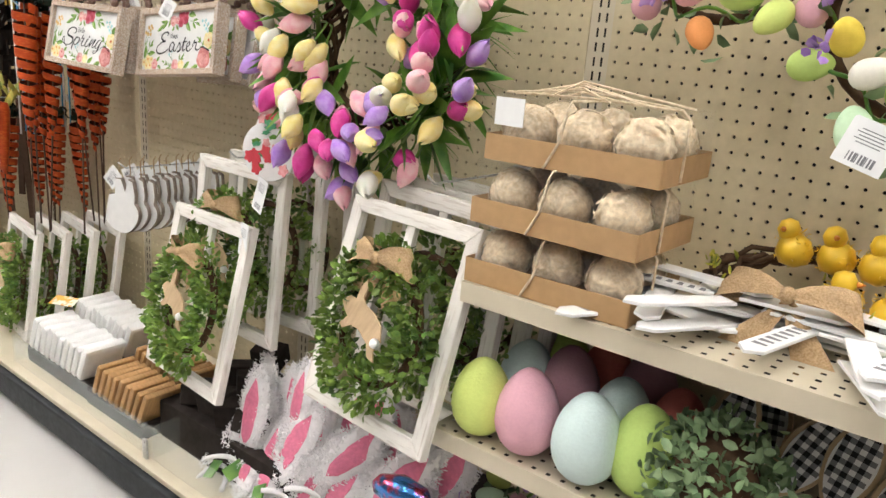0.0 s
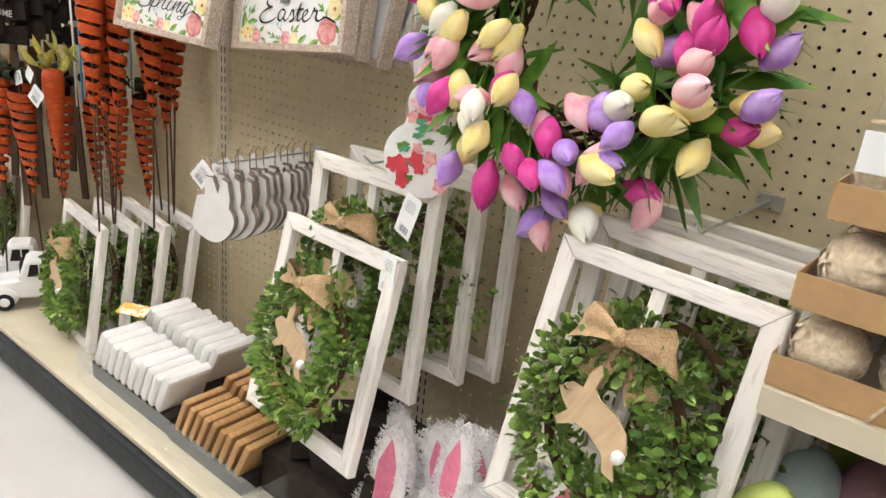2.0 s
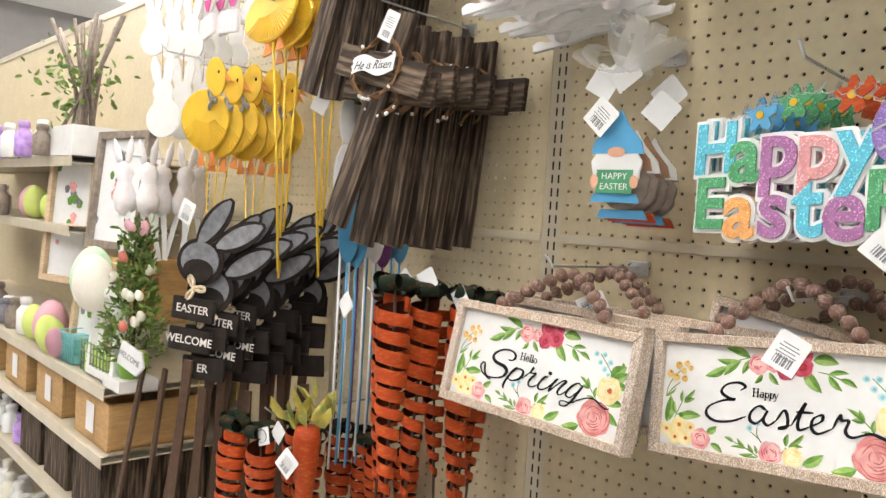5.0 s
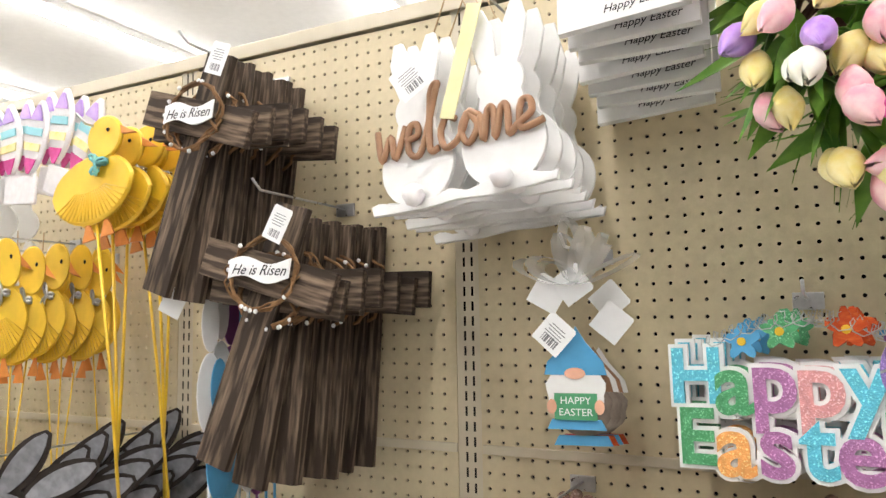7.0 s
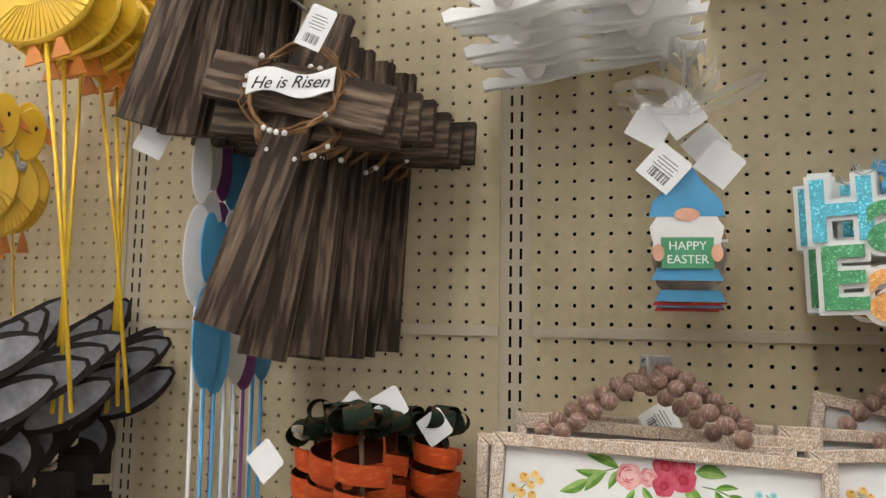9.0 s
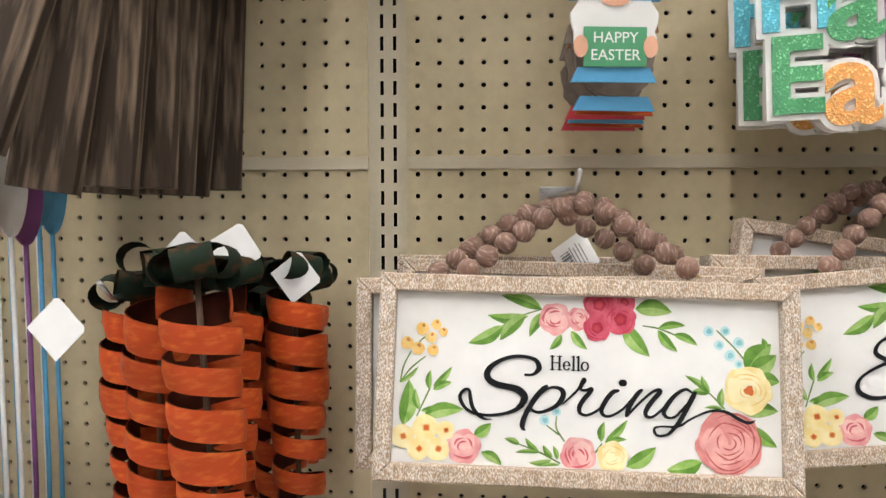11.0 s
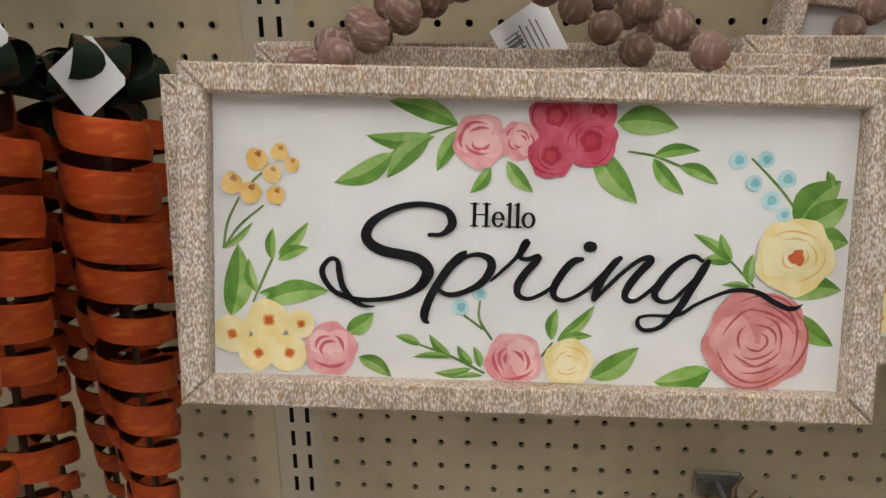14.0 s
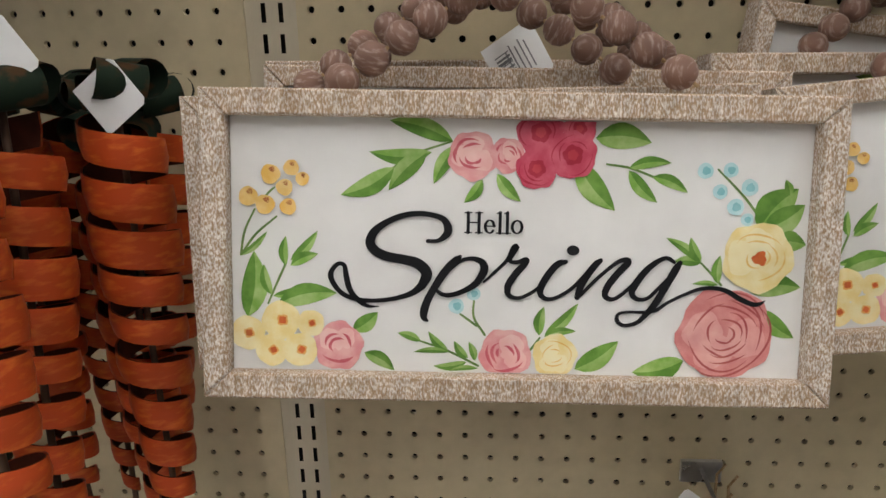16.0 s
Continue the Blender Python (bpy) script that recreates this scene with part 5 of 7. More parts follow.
# ---- tulip wreaths ----
def tulip_mesh(rng):
    """A closed tulip: three inner and three outer petals that overlap, each a curved blade with a soft tip."""
    verts, faces = [(0, 0, -0.001)], []
    L, R, nu, nv = 0.067, 0.0212, 8, 6
    for layer in range(2):
        for p in range(3):
            mid = 2 * math.pi * (p + 0.5 * layer) / 3 + rng.uniform(-0.12, 0.12)
            tall, flare = L * rng.uniform(0.94, 1.05) * (1 if layer else 0.95), rng.uniform(0.0, 0.16) * layer
            o = len(verts)
            for i in range(nu + 1):
                u = i / nu
                rad = (R if layer else R * 0.88) * (0.25 + 0.75 * math.sin(math.pi * min(0.5, u * 0.95 + 0.02))) * (1 - (0.93 - flare) * max(0.0, u - 0.42) ** 1.9 / 0.355)
                half = 1.2 * (min(1.0, 0.5 + u * 1.6)) * (1 - max(0.0, (u - 0.72) / 0.28) ** 2.4 * 0.75)
                for k in range(nv + 1):
                    q = 2 * k / nv - 1
                    a = mid + half * q
                    rr = rad * (1 + 0.07 * (1 - q * q) - 0.02 * abs(q))
                    verts.append((rr * math.cos(a), rr * math.sin(a), tall * u - 0.004 * q * q * u))
            faces += [(0, o + k, o + k + 1) for k in range(nv)]
            for i in range(nu):
                for k in range(nv):
                    b = o + i * (nv + 1) + k
                    faces.append((b, b + 1, b + nv + 2, b + nv + 1))
    return mesh_of("tulip", verts, faces, True)


def blade(base, d, L, w, rng, droop=0.5):
    """A long pointed leaf, folded along its rib and bending over."""
    base, d = Vector(base), Vector(d).normalized()
    side = d.cross(Vector(rng.normal(0, 1, 3)) + Vector((0, -1.2, 0))).normalized()
    nrm = side.cross(d)
    verts, faces, m = [], [], 9
    bend, roll = rng.uniform(0.1, 0.5) * droop, rng.uniform(-0.6, 0.6)
    for i in range(m + 1):
        u = i / m
        c = base + d * L * u + nrm * L * bend * u * u + Vector((0, 0, -0.25 * droop * L * u * u))
        ww = w * math.sin(math.pi * (0.08 + 0.92 * u) ** 0.8) * 0.5 if i < m else 0.0004
        sd = side * math.cos(roll * u) + nrm * math.sin(roll * u)
        verts += [c - sd * ww + nrm * ww * 0.35, c, c + sd * ww + nrm * ww * 0.35]
    for i in range(m):
        faces += [(3 * i, 3 * i + 1, 3 * i + 4, 3 * i + 3), (3 * i + 1, 3 * i + 2, 3 * i + 5, 3 * i + 4)]
    return mesh_of("blade", verts, faces, True)


rng = np.random.default_rng(17)
TM = []
for mt in TULIP:
    for _ in range(2):
        me_ = tulip_mesh(rng)
        me_.materials.append(mt)
        TM.append(me_)


def tulip_wreath(m, R, count, seed):
    rng = np.random.default_rng(seed)
    t = thing("tulip_wreath", "artificial tulip wreath in white, yellow, pink, magenta and purple", "wreath", m, "tulip wreaths")
    for j in range(11):
        part("twig_ring", tube([((R - 0.02 + 0.026 * math.cos(5 * a + j)) * math.cos(a), 0.016 * math.sin(4 * a + 2 * j), (R - 0.02 + 0.026 * math.sin(3 * a + 1.7 * j)) * math.sin(a)) for a in np.linspace(0, 6.283, 40)], 0.004, 5), M_TWIG, t)
    stems = []
    for k in range(count):
        a = 6.283 * 2.618 * k / 6.85 + rng.uniform(-0.12, 0.12)
        band = k % 8
        rad = R + (-0.058 if band < 2 else 0.008 if band < 5 else 0.068) + rng.uniform(-0.02, 0.02)
        y = -0.035 - (0.055 if 1 < band < 5 else 0.025) - 0.035 * rng.random()
        e = Vector((math.cos(a), 0, math.sin(a)))
        tan = Vector((-e.z, 0, e.x)) * (1 if rng.random() < 0.75 else -1)
        d = (e * rng.uniform(0.05, 0.8) + tan * rng.uniform(0.3, 1.0) + Vector((0, -rng.uniform(0.1, 0.65), 0))).normalized()
        p = e * rad + Vector((0, y, 0))
        q = d.to_track_quat("Z", "Y").to_matrix().to_4x4()
        sc_ = rng.uniform(0.78, 0.96)
        part("tulip", TM[int(rng.integers(0, 5)) * 2 + k % 2], None, t, m=Matrix.Translation(p) @ q @ Matrix.Diagonal((sc_, sc_, sc_ * rng.uniform(0.95, 1.15), 1)))
        base = e * R - tan * 0.05
        stems.append((base + Vector((0, -0.01, 0)), (base + p) / 2 - d * 0.025, p + d * 0.003))
        part("leaf", blade(base + Vector((0, -0.03, 0)), d + e * 0.2 + Vector(rng.normal(0, 0.35, 3)), rng.uniform(0.10, 0.15), rng.uniform(0.024, 0.034), rng), M_TLEAF, t)
    vf = []
    for st in stems:
        me = tube(spline(st, 4), 0.0021, 5)
        vf.append(([v.co[:] for v in me.vertices], [tuple(p.vertices) for p in me.polygons]))
        bpy.data.meshes.remove(me)
    tagged(part("stem_tangle", mesh_of("stem_tangle", *joined(vf), smooth=True), M_TLEAF, t), kind="stuff")
    for k in range(count // 2):
        a = rng.uniform(0, 6.283)
        e = Vector((math.cos(a), 0, math.sin(a)))
        inward = -1 if k % 3 == 0 else 1
        part("leaf", blade(e * (R + 0.02 * inward) + Vector((0, -0.02, 0)), e * 0.9 * inward + Vector((-e.z, -0.35, e.x)) * rng.uniform(-0.9, 0.9), rng.uniform(0.10, 0.15), rng.uniform(0.022, 0.032), rng), M_TLEAF, t)
    grass = []
    for k in range(count):
        a = rng.uniform(0, 6.283)
        e = Vector((math.cos(a), 0, math.sin(a)))
        me = blade(e * (R + 0.03), e + Vector((-e.z, -0.3, e.x)) * rng.uniform(-1, 1), rng.uniform(0.05, 0.10), 0.003, rng)
        grass.append(([v.co[:] for v in me.vertices], [tuple(p.vertices) for p in me.polygons]))
        bpy.data.meshes.remove(me)
    tagged(part("grass_sprays", mesh_of("grass_sprays", *joined(grass), smooth=True), M_TLEAF, t), kind="stuff")
    return t


tulip_wreath(pose(1.122, -0.165, 1.225, -6, 0, 4), 0.168, 128, 4)
tulip_wreath(pose(0.68, -0.14, 1.965, -6, 0, 0), 0.178, 120, 9)
peg_hook(1.165, 1.405, 0.24)
peg_hook(0.64, 2.1, 0.2)

# floral rabbit board behind the wreath
fb = thing("floral_board", "white rabbit-shaped board printed with red flowers and green leaves", "sign", pose(0.86, -0.235, 0.925, -5, 4, 10))
part("board", slab([(x * 1.15, z * 1.05) for x, z in bunny_outline(1.0)], -0.008, 0, 0.001), M_WHITE, fb)
rng = np.random.default_rng(8)
for k in range(26):
    x, z, R = rng.uniform(-0.05, 0.05), rng.uniform(0.01, 0.2), rng.uniform(0.009, 0.018)
    if abs(x) > 0.04 and z > 0.12:
        continue
    pts = [(x + R * (1 + 0.18 * math.sin(5 * a + k)) * math.cos(a), z + R * (0.55 if k % 2 else 1.0) * (1 + 0.18 * math.sin(5 * a + k)) * math.sin(a + 0.5 * (k % 2))) for a in np.linspace(0, 2 * math.pi, 36, endpoint=False)]
    part("printed_flower", slab(pts, -0.0086 - 0.0001 * k, -0.0083), (M_RED, M_GREEN, PAINT["pink"], PAINT["leaf"])[k % 4], fb)

# bark-edged white rabbit cut-outs
for k in range(13):
    t = thing("rabbit_cutout", "white-faced rabbit cut-out of bark-edged wood", "ornament", pose(0.36 + 0.005 * (k % 3), -0.285 + 0.021 * k, 0.70 + 0.003 * (k % 2), 0, (k * 7 % 5) - 2, 14), "rabbit cut-outs")
    pts = [(0.055 * math.cos(a) * (1 + 0.12 * math.sin(2 * a + 0.6)), 0.055 + 0.05 * math.sin(a)) for a in np.linspace(-2.9, 0.7, 18)] + [(0.05, 0.11), (0.045, 0.145), (0.03, 0.15), (0.018, 0.115), (0.005, 0.15), (-0.015, 0.15), (-0.018, 0.11), (-0.04, 0.105)]
    part("wood", slab(pts, -0.011, 0, 0.0008), M_GREYWOOD, t)
    part("face", slab([(x * 0.97, 0.055 + (z - 0.055) * 0.97) for x, z in pts], -0.0122, -0.0112), M_WHITE, t)
    part("twine", tube([(0.0, -0.006, 0.12), (-0.004, -0.006, 0.19), (0.004, -0.006, 0.2)], 0.0014), M_BURLAP, t)
    if k % 2 == 0:
        price_tag(pose(0.35 + 0.01 * (k % 3), -0.297 + 0.021 * k, 0.868, -5, 40 + 10 * (k % 3), 12), 0.042, 0.05, k < 4)
peg_hook(0.36, 0.872, 0.3)

# ---- raffia ball boxes ----
def raffia_ball(r, rng):
    """A ball wound from flat straw."""
    vf = []
    for k in range(90):
        ax = Vector(rng.normal(0, 1, 3)).normalized()
        u = ax.orthogonal().normalized()
        w = ax.cross(u)
        off, ph, n = rng.uniform(-0.75, 0.75), rng.uniform(0, 6.28), 12
        rr = r * (0.92 + 0.11 * rng.random())
        verts, faces = [], []
        span = rng.uniform(1.2, 2.6)
        for i in range(n):
            a = ph + span * i / (n - 1)
            for s in (-1, 1):
                h = off + s * 0.042 + 0.05 * math.sin(i * 0.9 + k)
                h = max(-0.97, min(0.97, h))
                q = math.sqrt(1 - h * h)
                verts.append(tuple((ax * h + (u * math.cos(a) + w * math.sin(a)) * q) * rr))
        for i in range(n - 1):
            faces.append((2 * i, 2 * i + 1, 2 * i + 3, 2 * i + 2))
        vf.append((verts, faces))
    core = lathe([(0.001, -r * 0.93), (r * 0.5, -r * 0.8), (r * 0.8, -r * 0.47), (r * 0.93, 0), (r * 0.8, r * 0.47), (r * 0.5, r * 0.8), (0.001, r * 0.93)], 14)
    vf.append(([v.co[:] for v in core.vertices], [tuple(p.vertices) for p in core.polygons]))
    return mesh_of("ball", *joined(vf), smooth=True)


rng = np.random.default_rng(11)
BALLS = [raffia_ball(0.0415, rng) for _ in range(4)]
for b in BALLS:
    b.materials.append(M_RAFFIA)


def raffia_box(m, k):
    t = thing("raffia_box", "kraft tray of straw-wound balls under clear lid, tied with raffia", "box", m, "boxes of straw balls")
    w, d, h, l = 0.272, 0.185, 0.096, 0.038
    part("tray_base", box(0, 0, 0, w, d, 0.002), M_CARD, t)
    part("tray_wall", box(0, -0.001, 0, w, 0.0006, l, 0.0004), M_CARD, t)
    part("tray_wall", box(0, d - 0.0006, 0, w, d + 0.001, l, 0.0004), M_CARD, t)
    part("tray_wall", box(-0.001, 0, 0, 0.0006, d, l, 0.0004), M_CARD, t)
    part("tray_wall", box(w - 0.0006, 0, 0, w + 0.001, d, l, 0.0004), M_CARD, t)
    part("clear_lid", box(0.002, 0.002, 0.004, w - 0.002, d - 0.002, h - 0.001), M_FILM, t, "clear plastic lid").visible_shadow = False
    n = 0
    for i in range(3):
        for j in range(2):
            part("straw_ball", BALLS[(i + j + k) % 4], None, t, m=pose(0.0455 + i * 0.0905, 0.046 + j * 0.091, 0.0455, 70 * n, 50 * n + 30 * k, 40 * n))
            n += 1
    for x in (w * 0.45, ):
        part("raffia_tie", tube([(x - 0.02, -0.003, 0.001), (x, -0.004, l), (x + 0.008, -0.001, h * 0.9), (x + 0.01, 0.004, h + 0.001), (x + 0.02, d, h + 0.001)], 0.0022, 5), M_RAFFIA, t)
    part("raffia_tie", tube([(0.01, 0.03, h + 0.002), (w * 0.5, 0.06, h + 0.004), (w - 0.01, 0.07, h + 0.002), (w + 0.003, 0.07, h - 0.01), (w + 0.003, 0.065, 0.004)], 0.0022, 5), M_RAFFIA, t)
    if k == 2:
        part("price_label", box(0.012, -0.0005, 0.052, 0.06, 0.001, 0.092), M_PAPER, t, "white printed label")
        for j in range(6):
            part("raffia_strand", tube([(rng.uniform(0.0, 0.1), rng.uniform(0.02, 0.1), h + 0.004), (w * 0.45, 0.05, h + 0.012 + 0.003 * j), (rng.uniform(0.17, w + 0.01), rng.uniform(0.02, 0.15), h + 0.004)], 0.0016, 4), M_RAFFIA, t)
    return t


SH1, SH2 = 0.888, 0.622
for k, (dx, dy, rz) in enumerate(((0, 0, 1.0), (0.004, -0.004, -1.5), (0.014, 0.004, 0.5))):
    raffia_box(pose(1.488 + dx, -0.348 + dy, SH1 + 0.001 + k * 0.097, 0, 0, rz), k)

# ---- big eggs ----
EGGM = {}
for k, (x, y, c, s, lean) in enumerate(((1.520, -0.315, "lime", 1.0, 4), (1.612, -0.318, "pink", 1.04, -3), (1.715, -0.318, "aqua", 1.06, 2), (1.80, -0.295, "green", 1.04, -4), (1.535, -0.20, "aqua", 1.02, 3), (1.555, -0.10, "green", 1.0, 0), (1.62, -0.195, "mauve", 1.06, -6), (1.715, -0.205, "aqua", 1.0, 5), (1.72, -0.10, "mauve", 1.04, -3), (1.63, -0.085, "coral", 1.0, 4), (1.80, -0.17, "coral", 0.95, 0))):
    if c not in EGGM:
        EGGM[c] = egg_mesh(0.098, 0.138, 28)
        EGGM[c].materials.append(M_EGG[c])
    e = tagged(part("large_egg", EGGM[c], None, m=pose(x, y, SH2 + 0.001, lean, lean * 0.8, 0) @ Matrix.Scale(s, 4)), "%s matt decorative egg standing on the shelf" % {"lime": "pale lime", "pink": "dusty pink", "aqua": "pale aqua", "green": "leaf green", "mauve": "muted mauve", "coral": "coral red"}[c], "egg", "large eggs")

# ---- egg garlands and wreaths ----
SMALL = {}
for c in M_EGG:
    SMALL[c] = egg_mesh(0.044, 0.06, 14)
    SMALL[c].materials.append(M_EGG[c])
COLS = ["green", "yellow", "orange", "mint", "pink", "lime", "cream"]


def egg_wreath(m, R, n, seed, a0=0.0, a1=6.283, label="wreath of speckled pastel eggs with leaves and purple flowers"):
    rng = np.random.default_rng(seed)
    t = thing("egg_wreath", label, "wreath", m, "egg wreaths")
    part("vine_ring", tube([(R * math.cos(a), 0, R * math.sin(a)) for a in np.linspace(a0, a1, 30)], 0.008, 6), M_TWIG, t)
    part("grass_ring", tube([((R + 0.012 * math.sin(9 * a)) * math.cos(a), -0.03 + 0.02 * math.cos(9 * a), (R + 0.012 * math.sin(9 * a)) * math.sin(a)) for a in np.linspace(a0, a1, 90)], 0.003, 4), M_TLEAF, t)
    for k in range(n):
        a = a0 + (a1 - a0) * (k + rng.uniform(-0.3, 0.3)) / n
        q = R + (0.028 if k % 2 else -0.024) + rng.uniform(-0.008, 0.008)
        s = rng.uniform(0.85, 1.15)
        part("egg", SMALL[COLS[int(rng.integers(0, 7))]], None, t, m=pose(q * math.cos(a), -0.035 - rng.uniform(0, 0.03), q * math.sin(a), *rng.uniform(-180, 180, 3)) @ Matrix.Scale(s, 4) @ Matrix.Translation((0, 0, -0.03)))
    cs = [((R + rng.uniform(-0.05, 0.06)) * math.cos(a), rng.uniform(-0.05, 0), (R + rng.uniform(-0.05, 0.06)) * math.sin(a)) for a in rng.uniform(a0, a1, 90)]
    part("foliage", leaf_cloud(rng, cs, [(c[0], -0.15, c[2]) for c in cs], 0.03, 0.8, 1, 0.5), M_LEAF2, t)
    for k in range(5):
        a = rng.uniform(a0, a1)
        part("purple_flower", leaf_cloud(rng, [(R * math.cos(a), -0.07, R * math.sin(a))] * 9, [(0, -1, 0)] * 9, 0.022, 1.0, 1, 0.8), TULIP[4], t)
    return t


egg_wreath(pose(2.02, -0.11, 1.325, -6), 0.135, 22, 2)
egg_wreath(pose(1.735, -0.10, 1.44, -6), 0.135, 20, 3)
peg_hook(2.02, 1.46, 0.16)
peg_hook(1.735, 1.57, 0.16)
price_tag(pose(1.985, -0.21, 1.19, -8, 18, 8), 0.06, 0.06)
egg_wreath(pose(1.56, -0.22, 0.335, -70, 0, 0), 0.12, 20, 6, label="pastel egg wreath lying in the bin")
# ---- twig wreath, chicks and picket stakes on the shelf ----
rng = np.random.default_rng(21)
tw = thing("twig_wreath", "dark twig wreath with yellow sprigs and burlap bow", "wreath", pose(1.95, -0.12, SH1 + 0.012))
for j in range(9):
    part("twig", tube([((0.15 + rng.uniform(-0.025, 0.025)) * math.cos(a), (0.085 + rng.uniform(-0.012, 0.012)) * math.sin(a), 0.02 + 0.05 * (a < 3.2) * math.sin(a) + rng.uniform(-0.01, 0.02)) for a in np.linspace(0, 6.283, 22)], 0.0045, 5), M_TWIG, tw)
part("yellow_sprig", leaf_cloud(rng, [(0.16 * math.cos(a), 0.09 * math.sin(a), 0.05) for a in rng.uniform(0, 6.28, 70)], [(0, -0.3, 1)] * 70, 0.016, 1, 1), mat("sprig_yellow", (0.65, 0.58, 0.05), 0.6, col2=(0.15, 0.25, 0.04), scale=60), tw)
part("burlap_bow", burlap_bow(rng, 0.08), M_BURLAP, tw, "tan burlap bow", m=pose(-0.02, -0.10, 0.045, -35, 0, 0))


def chick(m, seed):
    rng = np.random.default_rng(seed)
    t = thing("toy_chick", "small fluffy yellow toy chick on the wreath", "toy chick", m, "toy chicks")
    part("body", lathe([(0.002, 0), (0.02, 0.006), (0.027, 0.022), (0.022, 0.04), (0.008, 0.05)], 14), M_YELLOW, t)
    part("head", lathe([(0.002, -0.017), (0.012, -0.013), (0.017, 0), (0.012, 0.013), (0.002, 0.017)], 12), M_YELLOW, t, m=pose(-0.008, -0.006, 0.055))
    part("beak", lathe([(0.0045, 0), (0.0005, 0.01)], 6), M_BEAK, t, m=pose(-0.012, -0.022, 0.055, 90))
    part("fluff", leaf_cloud(rng, [(0.024 * math.cos(a) * math.sin(b), 0.024 * math.sin(a) * math.sin(b), 0.026 + 0.024 * math.cos(b)) for a, b in zip(rng.uniform(0, 6.28, 150), rng.uniform(0.2, 2.6, 150))], [(math.cos(k), math.sin(k), 0.5) for k in range(150)], 0.008, 0.8, 1, 0.25), M_YELLOW, t)
    return t


for k, (x, y, z) in enumerate(((1.90, -0.10, 0.965), (1.955, -0.095, 0.965), (2.01, -0.10, 0.965), (1.985, -0.16, 0.925), (2.045, -0.165, 0.922))):
    chick(pose(x, y, z, -10, 8 * (k % 3 - 1), 30 * k), k)


def picket(m, L=0.16, printed=False):
    t = thing("picket_stake", "white wooden arrow-tipped sign stake%s" % (" with grey print" if printed else ""), "stake", m, "white picket stakes")
    part("stick", slab([(-0.017, 0), (0.017, 0), (0.017, L - 0.017), (0, L), (-0.017, L - 0.017)], -0.005, 0, 0.0008), M_WHITE, t)
    if printed:
        vf = []
        for k in range(7):
            z = 0.025 + k * 0.016
            vf.append(([(-0.009, -0.0053, z), (0.009, -0.0053, z), (0.009, -0.0053, z + 0.010), (-0.009, -0.0053, z + 0.006)], [(0, 1, 2, 3)]))
        part("print", mesh_of("print", *joined(vf)), M_GREYINK, t)
    return t


rng = np.random.default_rng(31)
for k in range(26):
    lay = k // 5
    a = (90 + rng.uniform(-14, 14)) if k % 3 else rng.uniform(150, 215)
    picket(pose(1.775 + 0.085 * (k % 5) + rng.uniform(-0.02, 0.02) - (0.06 if k % 3 else 0), -0.215 + rng.uniform(-0.035, 0.03) - (0.03 if k % 3 == 0 else 0), SH1 + 0.007 + lay * 0.0105 + 0.0016 * (k % 5), -90 + rng.uniform(-4, 4), 0, 0) @ pose(0, 0, 0, 0, a, 0), rng.uniform(0.14, 0.19), k % 4 == 0)

# ---- boxwood bush and checked rabbit ears below ----
rng = np.random.default_rng(41)
bush = thing("boxwood_ball", "grey-green artificial boxwood ball on the shelf", "artificial plant", pose(1.895, -0.285, SH2 + 0.075))
cs = [Vector(rng.normal(0, 1, 3)).normalized() * rng.uniform(0.06, 0.095) for _ in range(520)]
part("foliage", leaf_cloud(rng, [tuple(c) for c in cs], [tuple(c) for c in cs], 0.02, 0.6, 2, 0.6), M_LEAF2, bush)
part("core", lathe([(0.002, -0.074), (0.04, -0.06), (0.065, 0), (0.04, 0.055), (0.002, 0.065)], 12), M_TWIG, bush)
for k, (x, y, rz, ry) in enumerate(((1.87, -0.185, 0, 6), (1.95, -0.17, 10, 24), (2.02, -0.16, 0, 12), (2.07, -0.17, 5, 30), (2.13, -0.17, 0, 10), (1.92, -0.11, 0, -6), (2.0, -0.1, 0, 16))):
    t = thing("rabbit_ears", "wooden rabbit ear covered in black and white checked cloth", "ornament", pose(x, y, SH2 + 0.004, -8, ry, rz), "checked rabbit ears")
    ear = [(0.03 * math.sin(math.pi * u) ** 0.7 * s, 0.02 + 0.15 * u) for s, us in ((1, np.linspace(0.02, 0.98, 12)), (-1, np.linspace(0.98, 0.02, 12))) for u in us]
    part("wood", slab([(a * 1.22, 0.095 + (b - 0.095) * 1.1) for a, b in ear], 0, 0.007, 0.0006), M_PLY, t)
    part("backing_cloth", slab(ear, -0.0022, -0.0004), M_PAPER, t, "white cloth")
    vf = {0: [], 1: []}
    q = 0.0085
    for i in range(-4, 4):
        for j in range(2, 21):
            cx, cz = (i + 0.5) * q, j * q
            u = (cz - 0.02) / 0.15
            if 0.02 < u < 0.98 and abs(cx) < 0.03 * math.sin(math.pi * u) ** 0.7 - 0.003 and (i % 2 or j % 2):
                vf[1 if (i % 2 and j % 2) else 0].append(([(cx - q / 2, -0.0025, cz - q / 2), (cx + q / 2, -0.0025, cz - q / 2), (cx + q / 2, -0.0025, cz + q / 2), (cx - q / 2, -0.0025, cz + q / 2)], [(0, 1, 2, 3)]))
    part("black_checks", mesh_of("checks", *joined(vf[1])), M_INK, t)
    part("grey_checks", mesh_of("checks", *joined(vf[0])), M_GREYINK, t)

